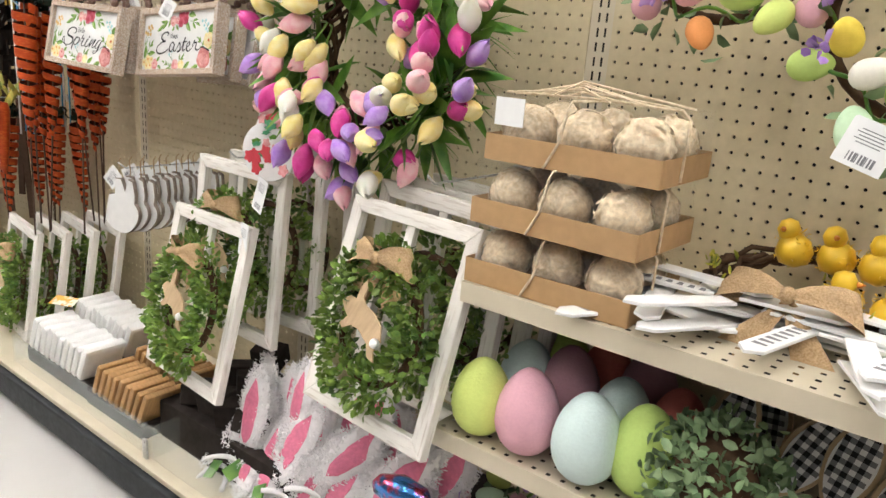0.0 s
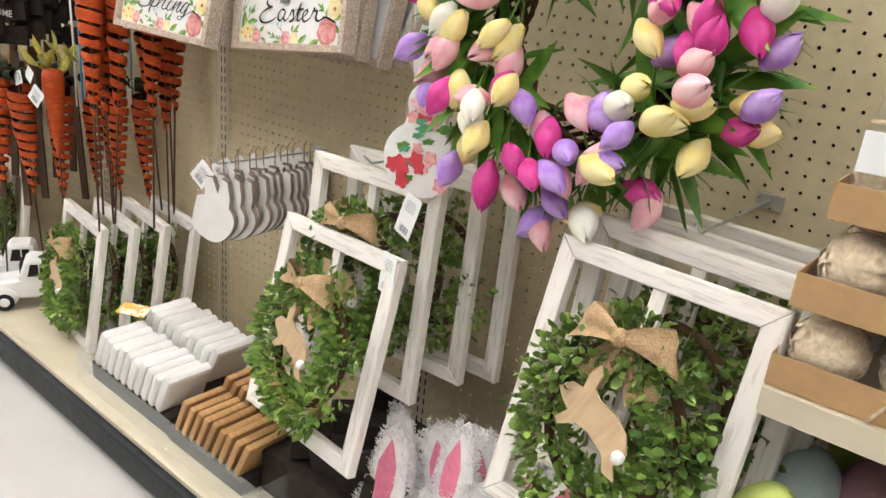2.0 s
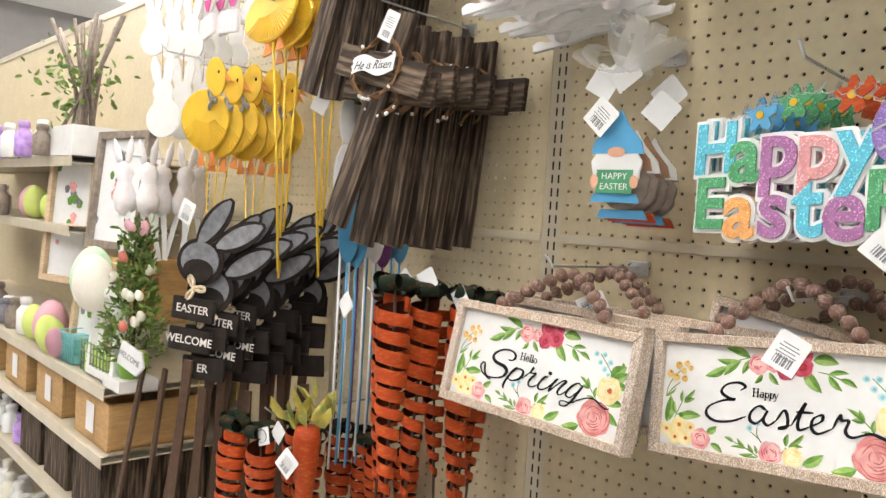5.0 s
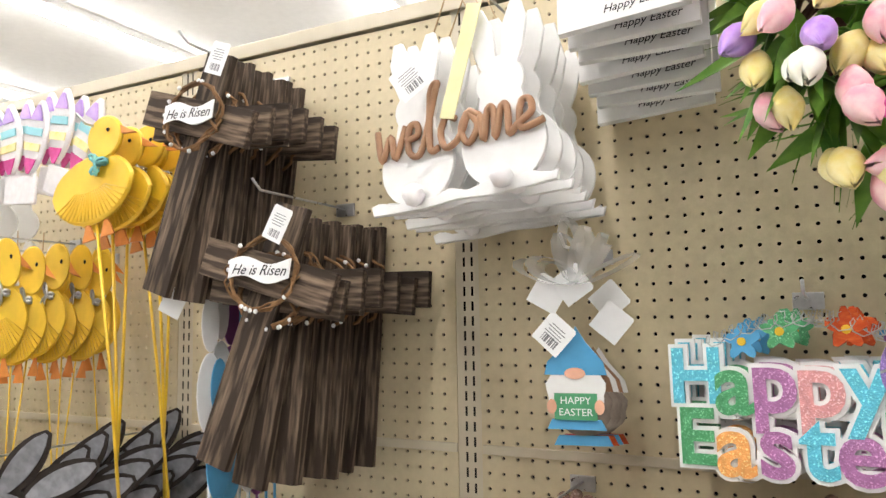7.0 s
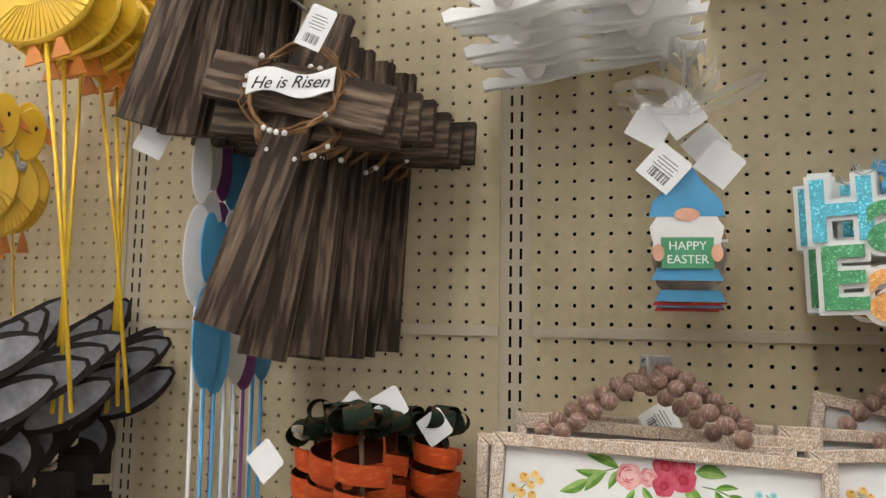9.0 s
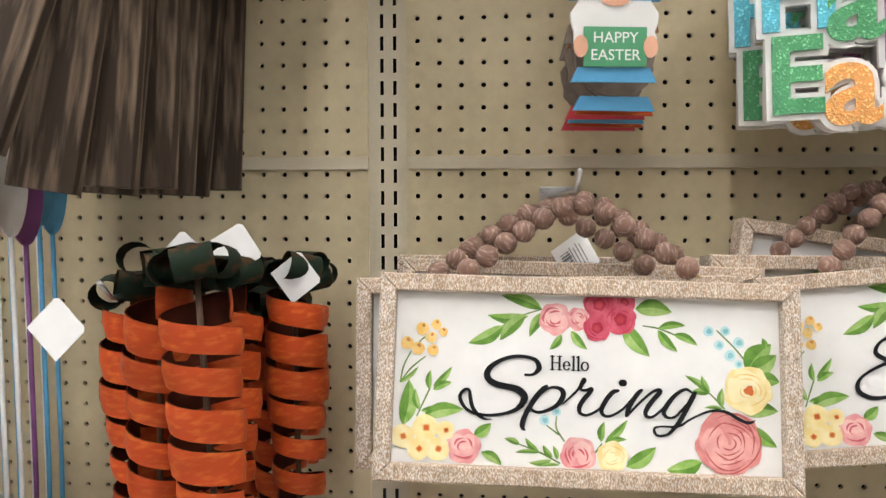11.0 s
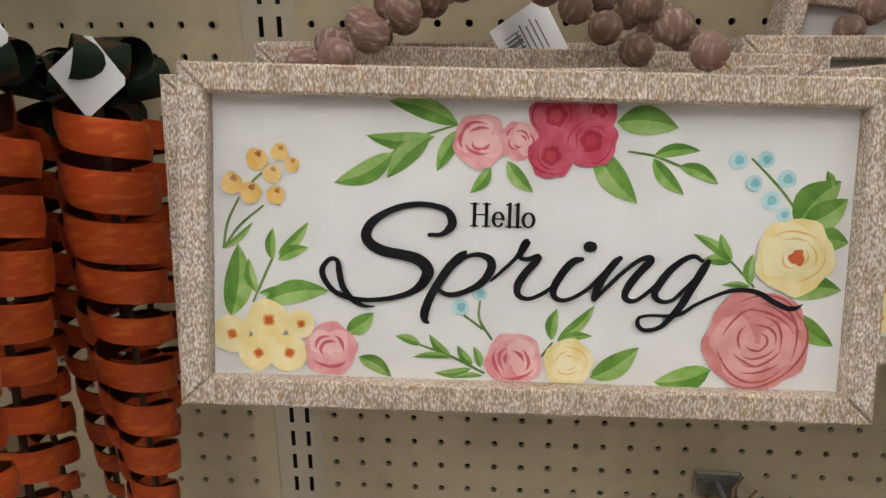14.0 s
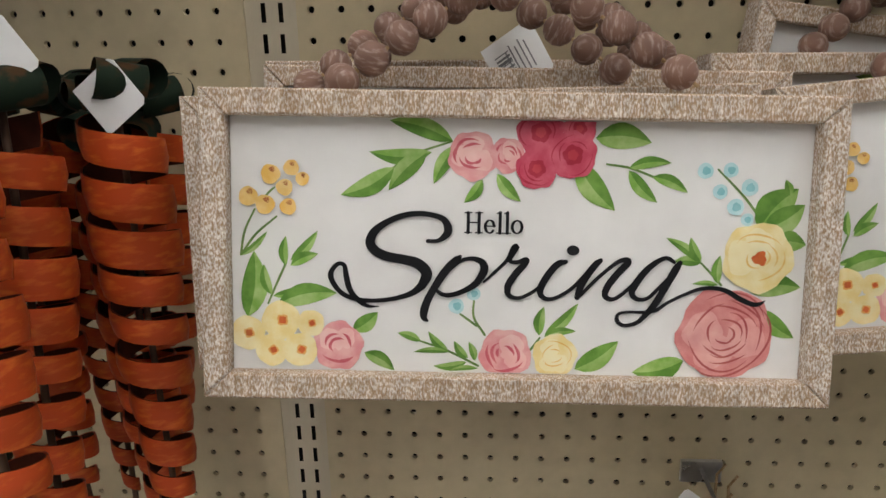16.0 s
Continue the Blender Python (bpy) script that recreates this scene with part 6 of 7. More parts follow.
# ---- plush rabbit-ear headbands ----
def ears_headband(m, seed, s=1.0):
    rng = np.random.default_rng(seed)
    t = thing("ear_headband", "white and pink fluffy rabbit ear headband in the bin", "headband", m, "rabbit ear headbands")
    part("band", tube([(0.05 * math.cos(a), 0, 0.06 * math.sin(a) - 0.058) for a in np.linspace(0.2, 2.94, 20)], 0.0045, 6), M_FLUFF, t)
    for sx in (-1, 1):
        verts = []
        ear = part("ear", lathe([(0.001, 0), (0.02, 0.02), (0.034, 0.07), (0.034, 0.11), (0.022, 0.15), (0.001, 0.172)], 14), M_FLUFF, t, m=pose(sx * 0.04, 0, 0, 0, sx * 14, 0) @ Matrix.Diagonal((1, 0.35, 1, 1)))
        cs, ns = [], []
        for _ in range(900):
            u, a = rng.uniform(0, 1), rng.uniform(0, 6.28)
            rr = 0.034 * math.sin(math.pi * (0.08 + 0.86 * u)) ** 0.7
            c = (rr * math.cos(a), rr * math.sin(a), 0.17 * u)
            if not (c[1] < 0 and abs(c[0]) < 0.017 and 0.03 < c[2] < 0.14):
                cs.append(c)
                ns.append((math.cos(a), math.sin(a) * 1.6, 0.25))
        part("fluff", leaf_cloud(rng, cs, ns, 0.0085, 0.8, 2, 0.32), M_FLUFF, ear)
        part("inner_ear", lathe([(0.001, 0.025), (0.012, 0.04), (0.019, 0.08), (0.018, 0.11), (0.001, 0.145)], 12), M_PINKF, ear, "pink plush inner ear", m=pose(0, -0.026, 0) @ Matrix.Diagonal((1, 0.55, 1, 1)))
    part("price_sticker", box(-0.012, -0.012, -0.03, 0.014, -0.009, 0.005), M_TLEAF, t, "small green paper tag")
    return t


rng = np.random.default_rng(51)
for k, (x, y, z, rx, ry, rz) in enumerate(((0.985, -0.345, 0.42, -20, 6, 0), (1.12, -0.335, 0.42, -35, 18, 15), (1.08, -0.25, 0.44, -10, -4, 10), (0.94, -0.36, 0.355, -60, 35, 0), (1.2, -0.36, 0.385, -40, 62, 10), (1.24, -0.27, 0.42, -15, 25, 0), (1.05, -0.385, 0.36, -60, -30, 20), (1.33, -0.35, 0.37, -30, 50, 0), (1.14, -0.38, 0.35, -50, 75, 0), (1.32, -0.24, 0.40, -12, 8, 0), (1.0, -0.30, 0.46, -15, -18, -10), (1.17, -0.30, 0.48, -25, -8, 0), (1.26, -0.385, 0.33, -45, 20, 0), (1.1, -0.395, 0.325, -40, -12, 0), (1.38, -0.385, 0.33, -55, -40, 10), (0.88, -0.37, 0.335, -55, -20, 0))):
    ears_headband(pose(x, y, z - (0.10 if z > 0.41 else 0.045), rx, ry, rz) @ Matrix.Scale(1.22, 4), 60 + k)
rb = thing("rainbow_toy", "shiny blue and red foil toy in the bin", "toy", pose(1.40, -0.36, 0.47, 0, 80, 0))
part("body", lathe([(0.002, -0.07), (0.02, -0.05), (0.03, 0), (0.02, 0.05), (0.002, 0.07)], 14), mat("foil", (0.05, 0.2, 0.5), 0.2, 0.8, var=0.4, scale=30, col2=(0.6, 0.06, 0.1), thresh=(0.45, 0.55)), rb)
# dark felt pieces at the back of the bin
rng = np.random.default_rng(71)
for k in range(9):
    t = tagged(part("dark_box", box(-0.04, -0.03, -0.025, 0.04, 0.03, 0.025, 0.003), M_DARK, m=pose(0.70 + 0.07 * (k % 4) + 0.02 * (k // 4), -0.30 + 0.09 * (k // 4), DECK + 0.13 + 0.045 * (k // 4) * 0.6, rng.uniform(-15, 15), rng.uniform(-12, 12), rng.uniform(0, 60))), "small dark brown gift box heaped in the bin", "box", "dark boxes")
tagged(part("bin_riser", box(0.62, -0.36, DECK + 0.001, 1.44, -0.05, DECK + 0.10, 0.003), M_DARK), "dark brown cardboard riser inside the bin", "riser")

# ---- acrylic bin fronts with towels and wooden rabbits ----
for x0, x1 in ((-0.02, 0.70), (0.705, 1.44)):
    t = thing("acrylic_bin", "clear acrylic bin clipped to the base shelf", "bin", pose(0, 0, DECK), "acrylic bin fronts")
    part("front_pane", box(x0, DECK_Y + 0.015, 0.005, x1, DECK_Y + 0.0185, 0.085), M_GLASS, t).visible_shadow = False
    part("end_pane", box(x0, DECK_Y + 0.02, 0.005, x0 + 0.003, -0.08, 0.085), M_GLASS, t).visible_shadow = False
    part("clip", box(x1 - 0.02, DECK_Y + 0.008, 0.0, x1 - 0.004, DECK_Y + 0.014, 0.05, 0.001), M_STEEL, t)
M_TOWEL = mat("white_terry", (0.80, 0.79, 0.77), 0.95, var=0.06, scale=300, bump=0.5)
for row in range(2):
    for k in range(10):
        tagged(part("folded_cloth", box(-0.0125, -0.057, 0, 0.0125, 0.057, 0.112 - 0.007 * (k % 3), 0.0105), M_TOWEL, m=pose(0.01 + k * 0.031, -0.345 + row * 0.125, DECK + 0.045 + 0.03 * row, 0, 26 - k % 3, 0)), "white folded cloth standing in a row in the bin", "cloth", "folded cloths")
tagged(part("bin_block", box(-0.01, -0.40, DECK + 0.001, 0.34, -0.15, DECK + 0.045, 0.002), M_DARK), "dark riser under the folded cloths", "riser")
tagged(part("cloth_label", box(-0.04, -0.0008, -0.02, 0.04, 0.0008, 0.02), mat("orange_label", (0.75, 0.4, 0.06), 0.5, col2=(0.8, 0.75, 0.6), scale=40, thresh=(0.48, 0.54)), m=pose(0.02, -0.30, DECK + 0.168, -70, 0, 25)), "orange and white paper label on the cloths", "label")
for row in range(2):
    for k in range(9):
        tagged(part("wooden_block", box(-0.0078, -0.049, 0, 0.0078, 0.049, 0.095 - 0.004 * (k % 2), 0.005), mat("honey_wood", (0.50, 0.29, 0.12), 0.6, var=0.2, scale=30, stretch=(1, 5, 1), per=0.15) if k + row == 0 else bpy.data.materials["honey_wood"], m=pose(0.37 + k * 0.027, -0.352 + row * 0.108, DECK + 0.035 + 0.02 * row, 0, 24 + k % 3, 0)), "honey-brown wooden block standing in a row in the bin", "wooden block", "wooden blocks")
tagged(part("block_riser", box(0.345, -0.405, DECK + 0.001, 0.615, -0.17, DECK + 0.035, 0.002), M_DARK), "dark riser under the wooden blocks", "riser")


# ---- white toy pickup trucks ----
def toy_truck(m):
    t = thing("toy_truck", "white painted vintage toy pickup truck on the base shelf", "toy truck", m, "toy trucks")
    side = [(-0.10, 0.03), (-0.10, 0.062), (-0.085, 0.078), (-0.03, 0.084), (-0.015, 0.128), (-0.005, 0.135), (0.04, 0.135), (0.05, 0.125), (0.054, 0.08), (0.12, 0.08), (0.12, 0.03)]
    part("body", slab([(x, z) for x, z in side], -0.038, 0.038, 0.006), M_WHITE, t)
    part("side_window", slab([(-0.008, 0.092), (0.0, 0.124), (0.018, 0.124), (0.018, 0.092)], -0.0405, -0.0385), M_DARK, t)
    part("side_window", slab([(0.022, 0.092), (0.022, 0.124), (0.038, 0.124), (0.044, 0.092)], -0.0405, -0.0385), M_DARK, t)
    part("windscreen", box(-0.026, -0.028, 0.094, -0.0225, 0.028, 0.122), M_DARK, t, m=pose(0.0, 0, 0, 0, 0, 0))
    part("grille", box(-0.105, -0.018, 0.03, -0.1005, 0.018, 0.06, 0.002), M_SLATE, t)
    for x in (-0.065, 0.08):
        for s in (-1, 1):
            w = part("wheel", lathe([(0.020, -0.008), (0.024, -0.006), (0.024, 0.006), (0.020, 0.008)], 20), M_BLACK, t, m=pose(x, s * 0.036, 0.0245, 90))
            part("hubcap", lathe([(0.013, -0.002), (0.011, 0.002)], 14), M_WHITE, w, m=pose(0, 0, -s * -0.009 if s > 0 else 0.009))
            part("fender", lathe([(0.031, -0.012), (0.034, 0), (0.031, 0.012)], 20), M_WHITE, t, m=pose(x, s * 0.034, 0.036, 90) @ Matrix.Diagonal((1, 0.8, 0.7, 1)))
    for s in (-1, 1):
        part("headlight", lathe([(0.009, 0), (0.007, 0.006)], 12), M_STEEL, t, m=pose(-0.10, s * 0.03, 0.058, 0, -90, 0))
    return t


toy_truck(pose(-0.66, -0.315, DECK + 0.001, 0, 0, 62) @ Matrix.Scale(1.12, 4))
toy_truck(pose(-0.515, -0.325, DECK + 0.001, 0, 0, 62) @ Matrix.Scale(1.12, 4))


# ---- yellow duck spinners ----
RIDGES = {}


def duck_spinner(m, k):
    t = thing("duck_spinner", "yellow ridged tin duck garden stake with orange feet", "garden stake", m, "tin duck stakes")
    body = [(0.10 * math.cos(a) * (1 + 0.06 * math.sin(a)), 0.072 * math.sin(a) - (0.012 if math.sin(a) > 0 else 0)) for a in np.linspace(0, 6.1, 30)]
    part("body", slab(body, -0.012, 0.0, 0.004), M_YELLOW, t)
    for j in range(-9, 10):
        if j not in RIDGES:
            x = j * 0.0098
            zb = -0.068 * math.sqrt(max(0.0, 1 - (x / 0.1) ** 2))
            RIDGES[j] = tube([(x * 0.4, -0.0125, zb * 0.15), (x, -0.0128, zb * 0.95)], 0.0014, 4)
        part("ridge", RIDGES[j], M_YELLOW, t)
    part("head", slab([(0.045 + 0.042 * math.cos(a), 0.085 + 0.042 * math.sin(a)) for a in np.linspace(0, 6, 20)], -0.015, -0.004, 0.003), M_YELLOW, t)
    part("beak", slab([(0.083, 0.08), (0.118, 0.072), (0.083, 0.098)], -0.013, -0.006), M_BEAK, t)
    part("eye", lathe([(0.004, 0), (0.002, 0.003)], 10), M_INK, t, m=pose(0.058, -0.0155, 0.095, 90))
    for s in (-0.02, 0.025):
        part("foot", slab([(s - 0.016, -0.10), (s + 0.016, -0.10), (s + 0.004, -0.07), (s - 0.004, -0.07)], -0.006, -0.002), M_BEAK, t)
    rr = np.random.default_rng(k)
    part("ribbon_bow", tube([(0.03 + 0.022 * math.cos(a * 3) * math.cos(a), -0.02 - 0.006 * math.sin(5 * a), 0.035 + 0.022 * math.cos(a * 3) * math.sin(a)) for a in np.linspace(0, 6.28, 40)], 0.0035, 5), M_TEAL if k == 0 else M_STEEL, t)
    part("stake", tube([(0.0, -0.003, -0.07), (0.004, -0.003, -0.35), (0, -0.003, -0.60)], 0.003, 6), M_YELLOW, t)
    return t


for k in range(6):
    duck_spinner(pose(-0.69 + 0.006 * (k % 3), -0.235 + k * 0.035, 1.845 - 0.012 * (k % 2), -4, -12 + 5 * (k % 3), 6), k)
for k in range(7):
    duck_spinner(pose(-0.93 + 0.008 * (k % 3), -0.27 + k * 0.036, 1.61 - 0.012 * (k % 2), -4, -4 + 5 * (k % 3), 50) @ Matrix.Diagonal((0.6, 1, 1.2, 1)), 10 + k)
peg_hook(-0.69, 1.96, 0.28)
peg_hook(-0.93, 1.74, 0.3)

# ---- stacked grey rabbit sign stakes ----
def slate_rabbit(m, k):
    t = thing("rabbit_sign", "grey and brown wooden rabbit welcome sign stake in a stack", "sign", m, "rabbit welcome stakes")
    for sx, a in ((-0.012, 34), (0.034, 62)):
        ear = [(0.02 * math.sin(math.pi * u) ** 0.6 * s, 0.13 * u) for s, us in ((1, np.linspace(0.02, 0.98, 9)), (-1, np.linspace(0.98, 0.02, 9))) for u in us]
        e = part("ear", slab([(x * 1.5, z * 1.1 - 0.004) for x, z in ear], -0.004, 0), M_DARK, t, m=pose(sx, 0, 0.10, 0, a, 0))
        part("inner_ear", slab([(x, z + 0.004) for x, z in ear], -0.0062, -0.0042), M_SLATE, e, "grey painted inner ear")
    part("head_edge", slab([(0.062 * math.cos(a), 0.065 + 0.054 * math.sin(a)) for a in np.linspace(0, 6.1, 24)], -0.004, 0), M_DARK, t)
    part("head", slab([(0.05 * math.cos(a), 0.067 + 0.042 * math.sin(a)) for a in np.linspace(0, 6.1, 24)], -0.0062, -0.0042), M_SLATE, t)
    part("cheek", slab([(0.04 * math.cos(a), 0.045 + 0.026 * math.sin(a)) for a in np.linspace(0, 6, 16)], -0.009, -0.0062), M_DARK, t)
    part("raffia_bow", tube([(0.03 * math.cos(3 * a) * math.cos(a), -0.014, 0.005 + 0.03 * math.cos(3 * a) * math.sin(a)) for a in np.linspace(0, 6.28, 30)], 0.004, 4), M_RAFFIA, t)
    for j, w in enumerate(("WE", "ER", "COME", "ME")[:2] if k % 2 else ("EASTER", "WELCOME")):
        b = part("board", box(-0.055, -0.01, -0.07 - j * 0.07, 0.055, 0, -0.018 - j * 0.07, 0.002), M_DARK, t)
        if k < 5:
            part("lettering", text(w, 0.026, 0.0006, 0.0003), M_WASH, b, m=pose(0, -0.0106, -0.044 - j * 0.07))
    part("stake", box(-0.011, -0.004, -0.62, 0.011, 0.004, -0.16, 0.001), M_ROD, t)
    return t


for k in range(13):
    slate_rabbit(pose(-0.745 + 0.012 * (k % 3), -0.36 + 0.025 * k, 1.20 - 0.014 * (k % 3) - 0.05 * (k % 2), -3, (k * 5 % 11) - 5 + (8 if k == 0 else 0), 28), k)
peg_hook(-0.80, 1.36, 0.36)
price_tag(pose(-0.76, -0.38, 1.40, -5, 20, 10), 0.05, 0.05)
wl = thing("arrow_sign", "small white arrow sign with grey print on a brown stake", "sign", pose(-1.0, -0.40, 1.0, -4, 14, 10))
part("board", slab([(-0.05, -0.03), (0.04, -0.03), (0.06, 0), (0.04, 0.03), (-0.05, 0.03)], -0.006, 0), M_PAPER, wl)
part("lettering", text("WELCOME", 0.02, 0.0004), M_GREYINK, wl, m=pose(-0.005, -0.0065, 0))
for k, (dx, a) in enumerate(((0, 10), (0.06, 4), (0.12, 7))):
    t = tagged(part("wooden_stake", box(-0.009, -0.004, -0.72, 0.009, 0.004, 0.0, 0.001), M_ROD, m=pose(-1.0 + dx, -0.37 + 0.03 * k, 0.98, -4, a, 0)), "brown wooden garden stake leaning against the pegs", "stake", "brown stakes")

# ---- blue, white and purple tin stakes beside the crosses ----
rng = np.random.default_rng(81)
for k in range(14):
    mt = (M_WHITE, M_BLUE, M_WHITE, M_BLUE, M_PURPLE)[k % 5]
    t = thing("tin_egg_stake", "%s tin egg garden stake hung edge-on" % ("blue" if mt is M_BLUE else "purple" if mt is M_PURPLE else "white"), "garden stake", pose(-0.43 + 0.01 * (k % 2), -0.20 + 0.012 * k, 1.47 + 0.01 * (k % 3), 0, 0, 72 + 5 * (k % 3)), "tin egg stakes")
    z0 = (0, -0.12)[k % 2]
    part("egg", slab([(0.024 * math.cos(a), z0 + 0.07 * math.sin(a)) for a in np.linspace(0, 6.1, 24)], -0.003, 0, 0.001), mt, t)
    part("upper_egg", slab([(0.017 * math.cos(a), z0 + 0.12 + 0.05 * math.sin(a)) for a in np.linspace(0, 6.1, 20)], -0.003, 0, 0.001), mt, t)
    part("stake", tube([(0, -0.001, z0 - 0.06), (0.002, -0.001, -0.45), (0, -0.001, -0.62)], 0.0028, 5), mt, t)
peg_hook(-0.43, 1.66, 0.24)
price_tag(pose(-0.475, -0.225, 1.655, -4, 25, 10), 0.045, 0.055, False)

# rainbow rabbit-ear bands high on the board
for k in range(5):
    t = thing("rainbow_ears", "white rabbit ear headband with rainbow foil inner ears", "headband", pose(-1.10 + 0.07 * k, -0.20 + 0.03 * (k % 2), 1.90 + 0.015 * (k % 2), 0, -12 + 8 * k, 0), "rainbow ear bands")
    for sx in (-0.03, 0.03):
        ear = [(0.026 * math.sin(math.pi * u) ** 0.7 * s, 0.15 * u) for s, us in ((1, np.linspace(0.02, 0.98, 10)), (-1, np.linspace(0.98, 0.02, 10))) for u in us]
        e = part("ear", slab([(x * 1.3, z * 1.07) for x, z in ear], -0.012, 0, 0.004), M_FLUFF, t, m=pose(sx, 0, 0, 0, sx * 300, 0))
        for j, mt in enumerate((TULIP[2], TULIP[1], M_EGG["turq"], TULIP[4])):
            seg = [(x, z) for x, z in ear if 0.0375 * j <= z <= 0.0375 * (j + 1)]
            if len(seg) > 2:
                part("foil_band", slab(seg, -0.0145, -0.0125), mt, e)
    part("band", box(-0.05, -0.01, -0.06, 0.05, 0, 0.0, 0.004), M_FLUFF, t)


# ---- shelves with mixed goods further along ----
LX0, LX1 = -3.9, -1.22
BEFORE = set(scene.objects)
for z in (0.52, 0.72, 0.90, 1.30, 1.52):
    shelf(LX0 if z < 1.1 else -3.9, LX1 if z < 1.1 else -1.75, -0.42 if z < 1.1 else -0.36, z, under=M_METAL)


def slat_crate(m, w, d, h, material, label, n=4):
    t = thing("wooden_crate", label, "crate", m, "wooden crates")
    part("bottom", box(0, 0, 0, w, d, 0.006), material, t)
    for j in range(n):
        z = j * h / n
        part("slat", box(0, 0, z + 0.002, w, 0.008, z + h / n - 0.002, 0.001), material, t)
        part("slat", box(w - 0.008, 0.009, z + 0.002, w, d - 0.001, z + h / n - 0.002, 0.001), material, t)
        part("slat", box(0, d, z + 0.002, w, d + 0.008, z + h / n - 0.002, 0.001), material, t)
    return t


for k in range(4):
    slat_crate(pose(-1.50 - 0.38 * k, -0.40, 0.722), 0.26, 0.24, 0.13, M_HONEY, "honey-coloured slatted wooden crate on the shelf", 1)
    tagged(part("paper_label", box(-0.03, -0.001, -0.04, 0.03, 0, 0.04), M_PAPER, m=pose(-1.37 - 0.38 * k, -0.4025, 0.79)), "white label on the crate front", "label", "crate labels")
for k in range(3):
    slat_crate(pose(-1.50 - 0.27 * k, -0.40, 0.522), 0.22, 0.3, 0.155, M_DARKWOOD, "dark brown wooden crate on the shelf", 1)


def picture(m, w, h, fm, seed):
    rng = np.random.default_rng(seed)
    t = thing("framed_print", "framed pale floral print leaning on the shelf", "picture", m, "framed prints")
    b = 0.022
    for x0, z0, x1, z1 in ((0, 0, w, b), (0, h - b, w, h), (0, b, b, h - b), (w - b, b, w, h - b)):
        part("frame_rail", box(x0, -0.025, z0, x1, 0, z1, 0.002), fm, t)
    p = part("print_sheet", box(b, -0.008, b, w - b, -0.004, h - b), M_PAPER, t)
    for k in range(14):
        x, z, R = w / 2 + rng.normal(0, w * 0.16), h / 2 + rng.normal(0, h * 0.14), rng.uniform(0.008, 0.02)
        part("printed_flower", slab([(x + R * math.cos(a) * (1 + 0.2 * math.sin(5 * a)), z + R * math.sin(a)) for a in np.linspace(0, 6, 14)], -0.0086 - 0.0001 * k, -0.0082), (PAINT["pink"], PAINT["leaf"], M_SLATE)[k % 3], p)
    return t


picture(pose(-1.72, -0.30, 1.24, -5, 0, 8), 0.30, 0.36, M_GREYWOOD, 1)
picture(pose(-2.05, -0.34, 1.10, -4, 0, 15), 0.26, 0.52, M_RAW, 2)
picture(pose(-1.72, -0.34, 0.905, -4, 0, 6), 0.27, 0.30, M_RAW, 3)
slat_crate(pose(-1.80, -0.30, 1.02), 0.34, 0.2, 0.2, M_HONEY, "brown wooden display box under the prints", 1)
picture(pose(-1.42, -0.38, 0.905, -4, 0, 0), 0.2, 0.24, M_WHITE, 4)


def egg_tree(m, seed):
    rng = np.random.default_rng(seed)
    t = thing("egg_tree", "small green artificial tree dotted with red, white and pink eggs", "artificial plant", m)
    part("pot", lathe([(0.03, 0), (0.04, 0.05), (0.042, 0.055)], 14), mat("lime_pot", (0.3, 0.6, 0.08), 0.5), t)
    part("trunk", tube([(0, 0, 0.05), (0, 0, 0.36)], [0.006, 0.003]), M_TWIG, t)
    cs = [(0.075 * (1 - u * 0.75) * math.cos(a) * q, 0.075 * (1 - u * 0.75) * math.sin(a) * q, 0.06 + 0.34 * u) for u, a, q in zip(rng.uniform(0, 1, 420), rng.uniform(0, 6.28, 420), rng.uniform(0.5, 1.05, 420))]
    part("foliage", leaf_cloud(rng, cs, [(c[0] * 8, c[1] * 8, 0.4) for c in cs], 0.026, 0.7, 2, 0.35), M_LEAF, t)
    for k in range(26):
        u, a = rng.uniform(0, 1), rng.uniform(0, 6.28)
        q = 0.085 * (1 - u * 0.75)
        part("egg", SMALL[("coral", "cream", "pink", "cream")[k % 4]], None, t, m=pose(q * math.cos(a), q * math.sin(a), 0.07 + 0.32 * u, 20, 10) @ Matrix.Scale(0.5, 4))
    return t


egg_tree(pose(-1.20, -0.36, 0.93), 3)
tagged(part("shelf_block", box(-1.27, -0.41, 0.901, -1.15, -0.31, 0.93), M_WHITE), "white block under the egg tree", "block")
EG2 = {}
for k, (x, y, z, c, s) in enumerate(((-1.52, -0.36, 1.08, "mint", 1.25), (-1.40, -0.38, 1.075, "cream", 1.2), (-1.75, -0.38, 0.902, "lime", 0.9), (-1.86, -0.37, 0.902, "pink", 1.1), (-1.98, -0.37, 0.902, "lime", 0.9), (-1.66, -0.39, 0.902, "mauve", 0.7), (-2.4, -0.30, 1.302, "pink", 0.9), (-2.3, -0.30, 1.302, "lime", 0.9), (-2.1, -0.30, 1.302, "lime", 0.7))):
    if c not in EG2:
        EG2[c] = EGGM.get(c) or egg_mesh(0.098, 0.138, 24)
        if not EG2[c].materials:
            EG2[c].materials.append(M_EGG[c])
    tagged(part("display_egg", EG2[c], None, m=pose(x, y, z, 10 * (k % 3), 0, 0) @ Matrix.Scale(s, 4)), "pastel decorative egg among the shelf goods", "egg", "display eggs")


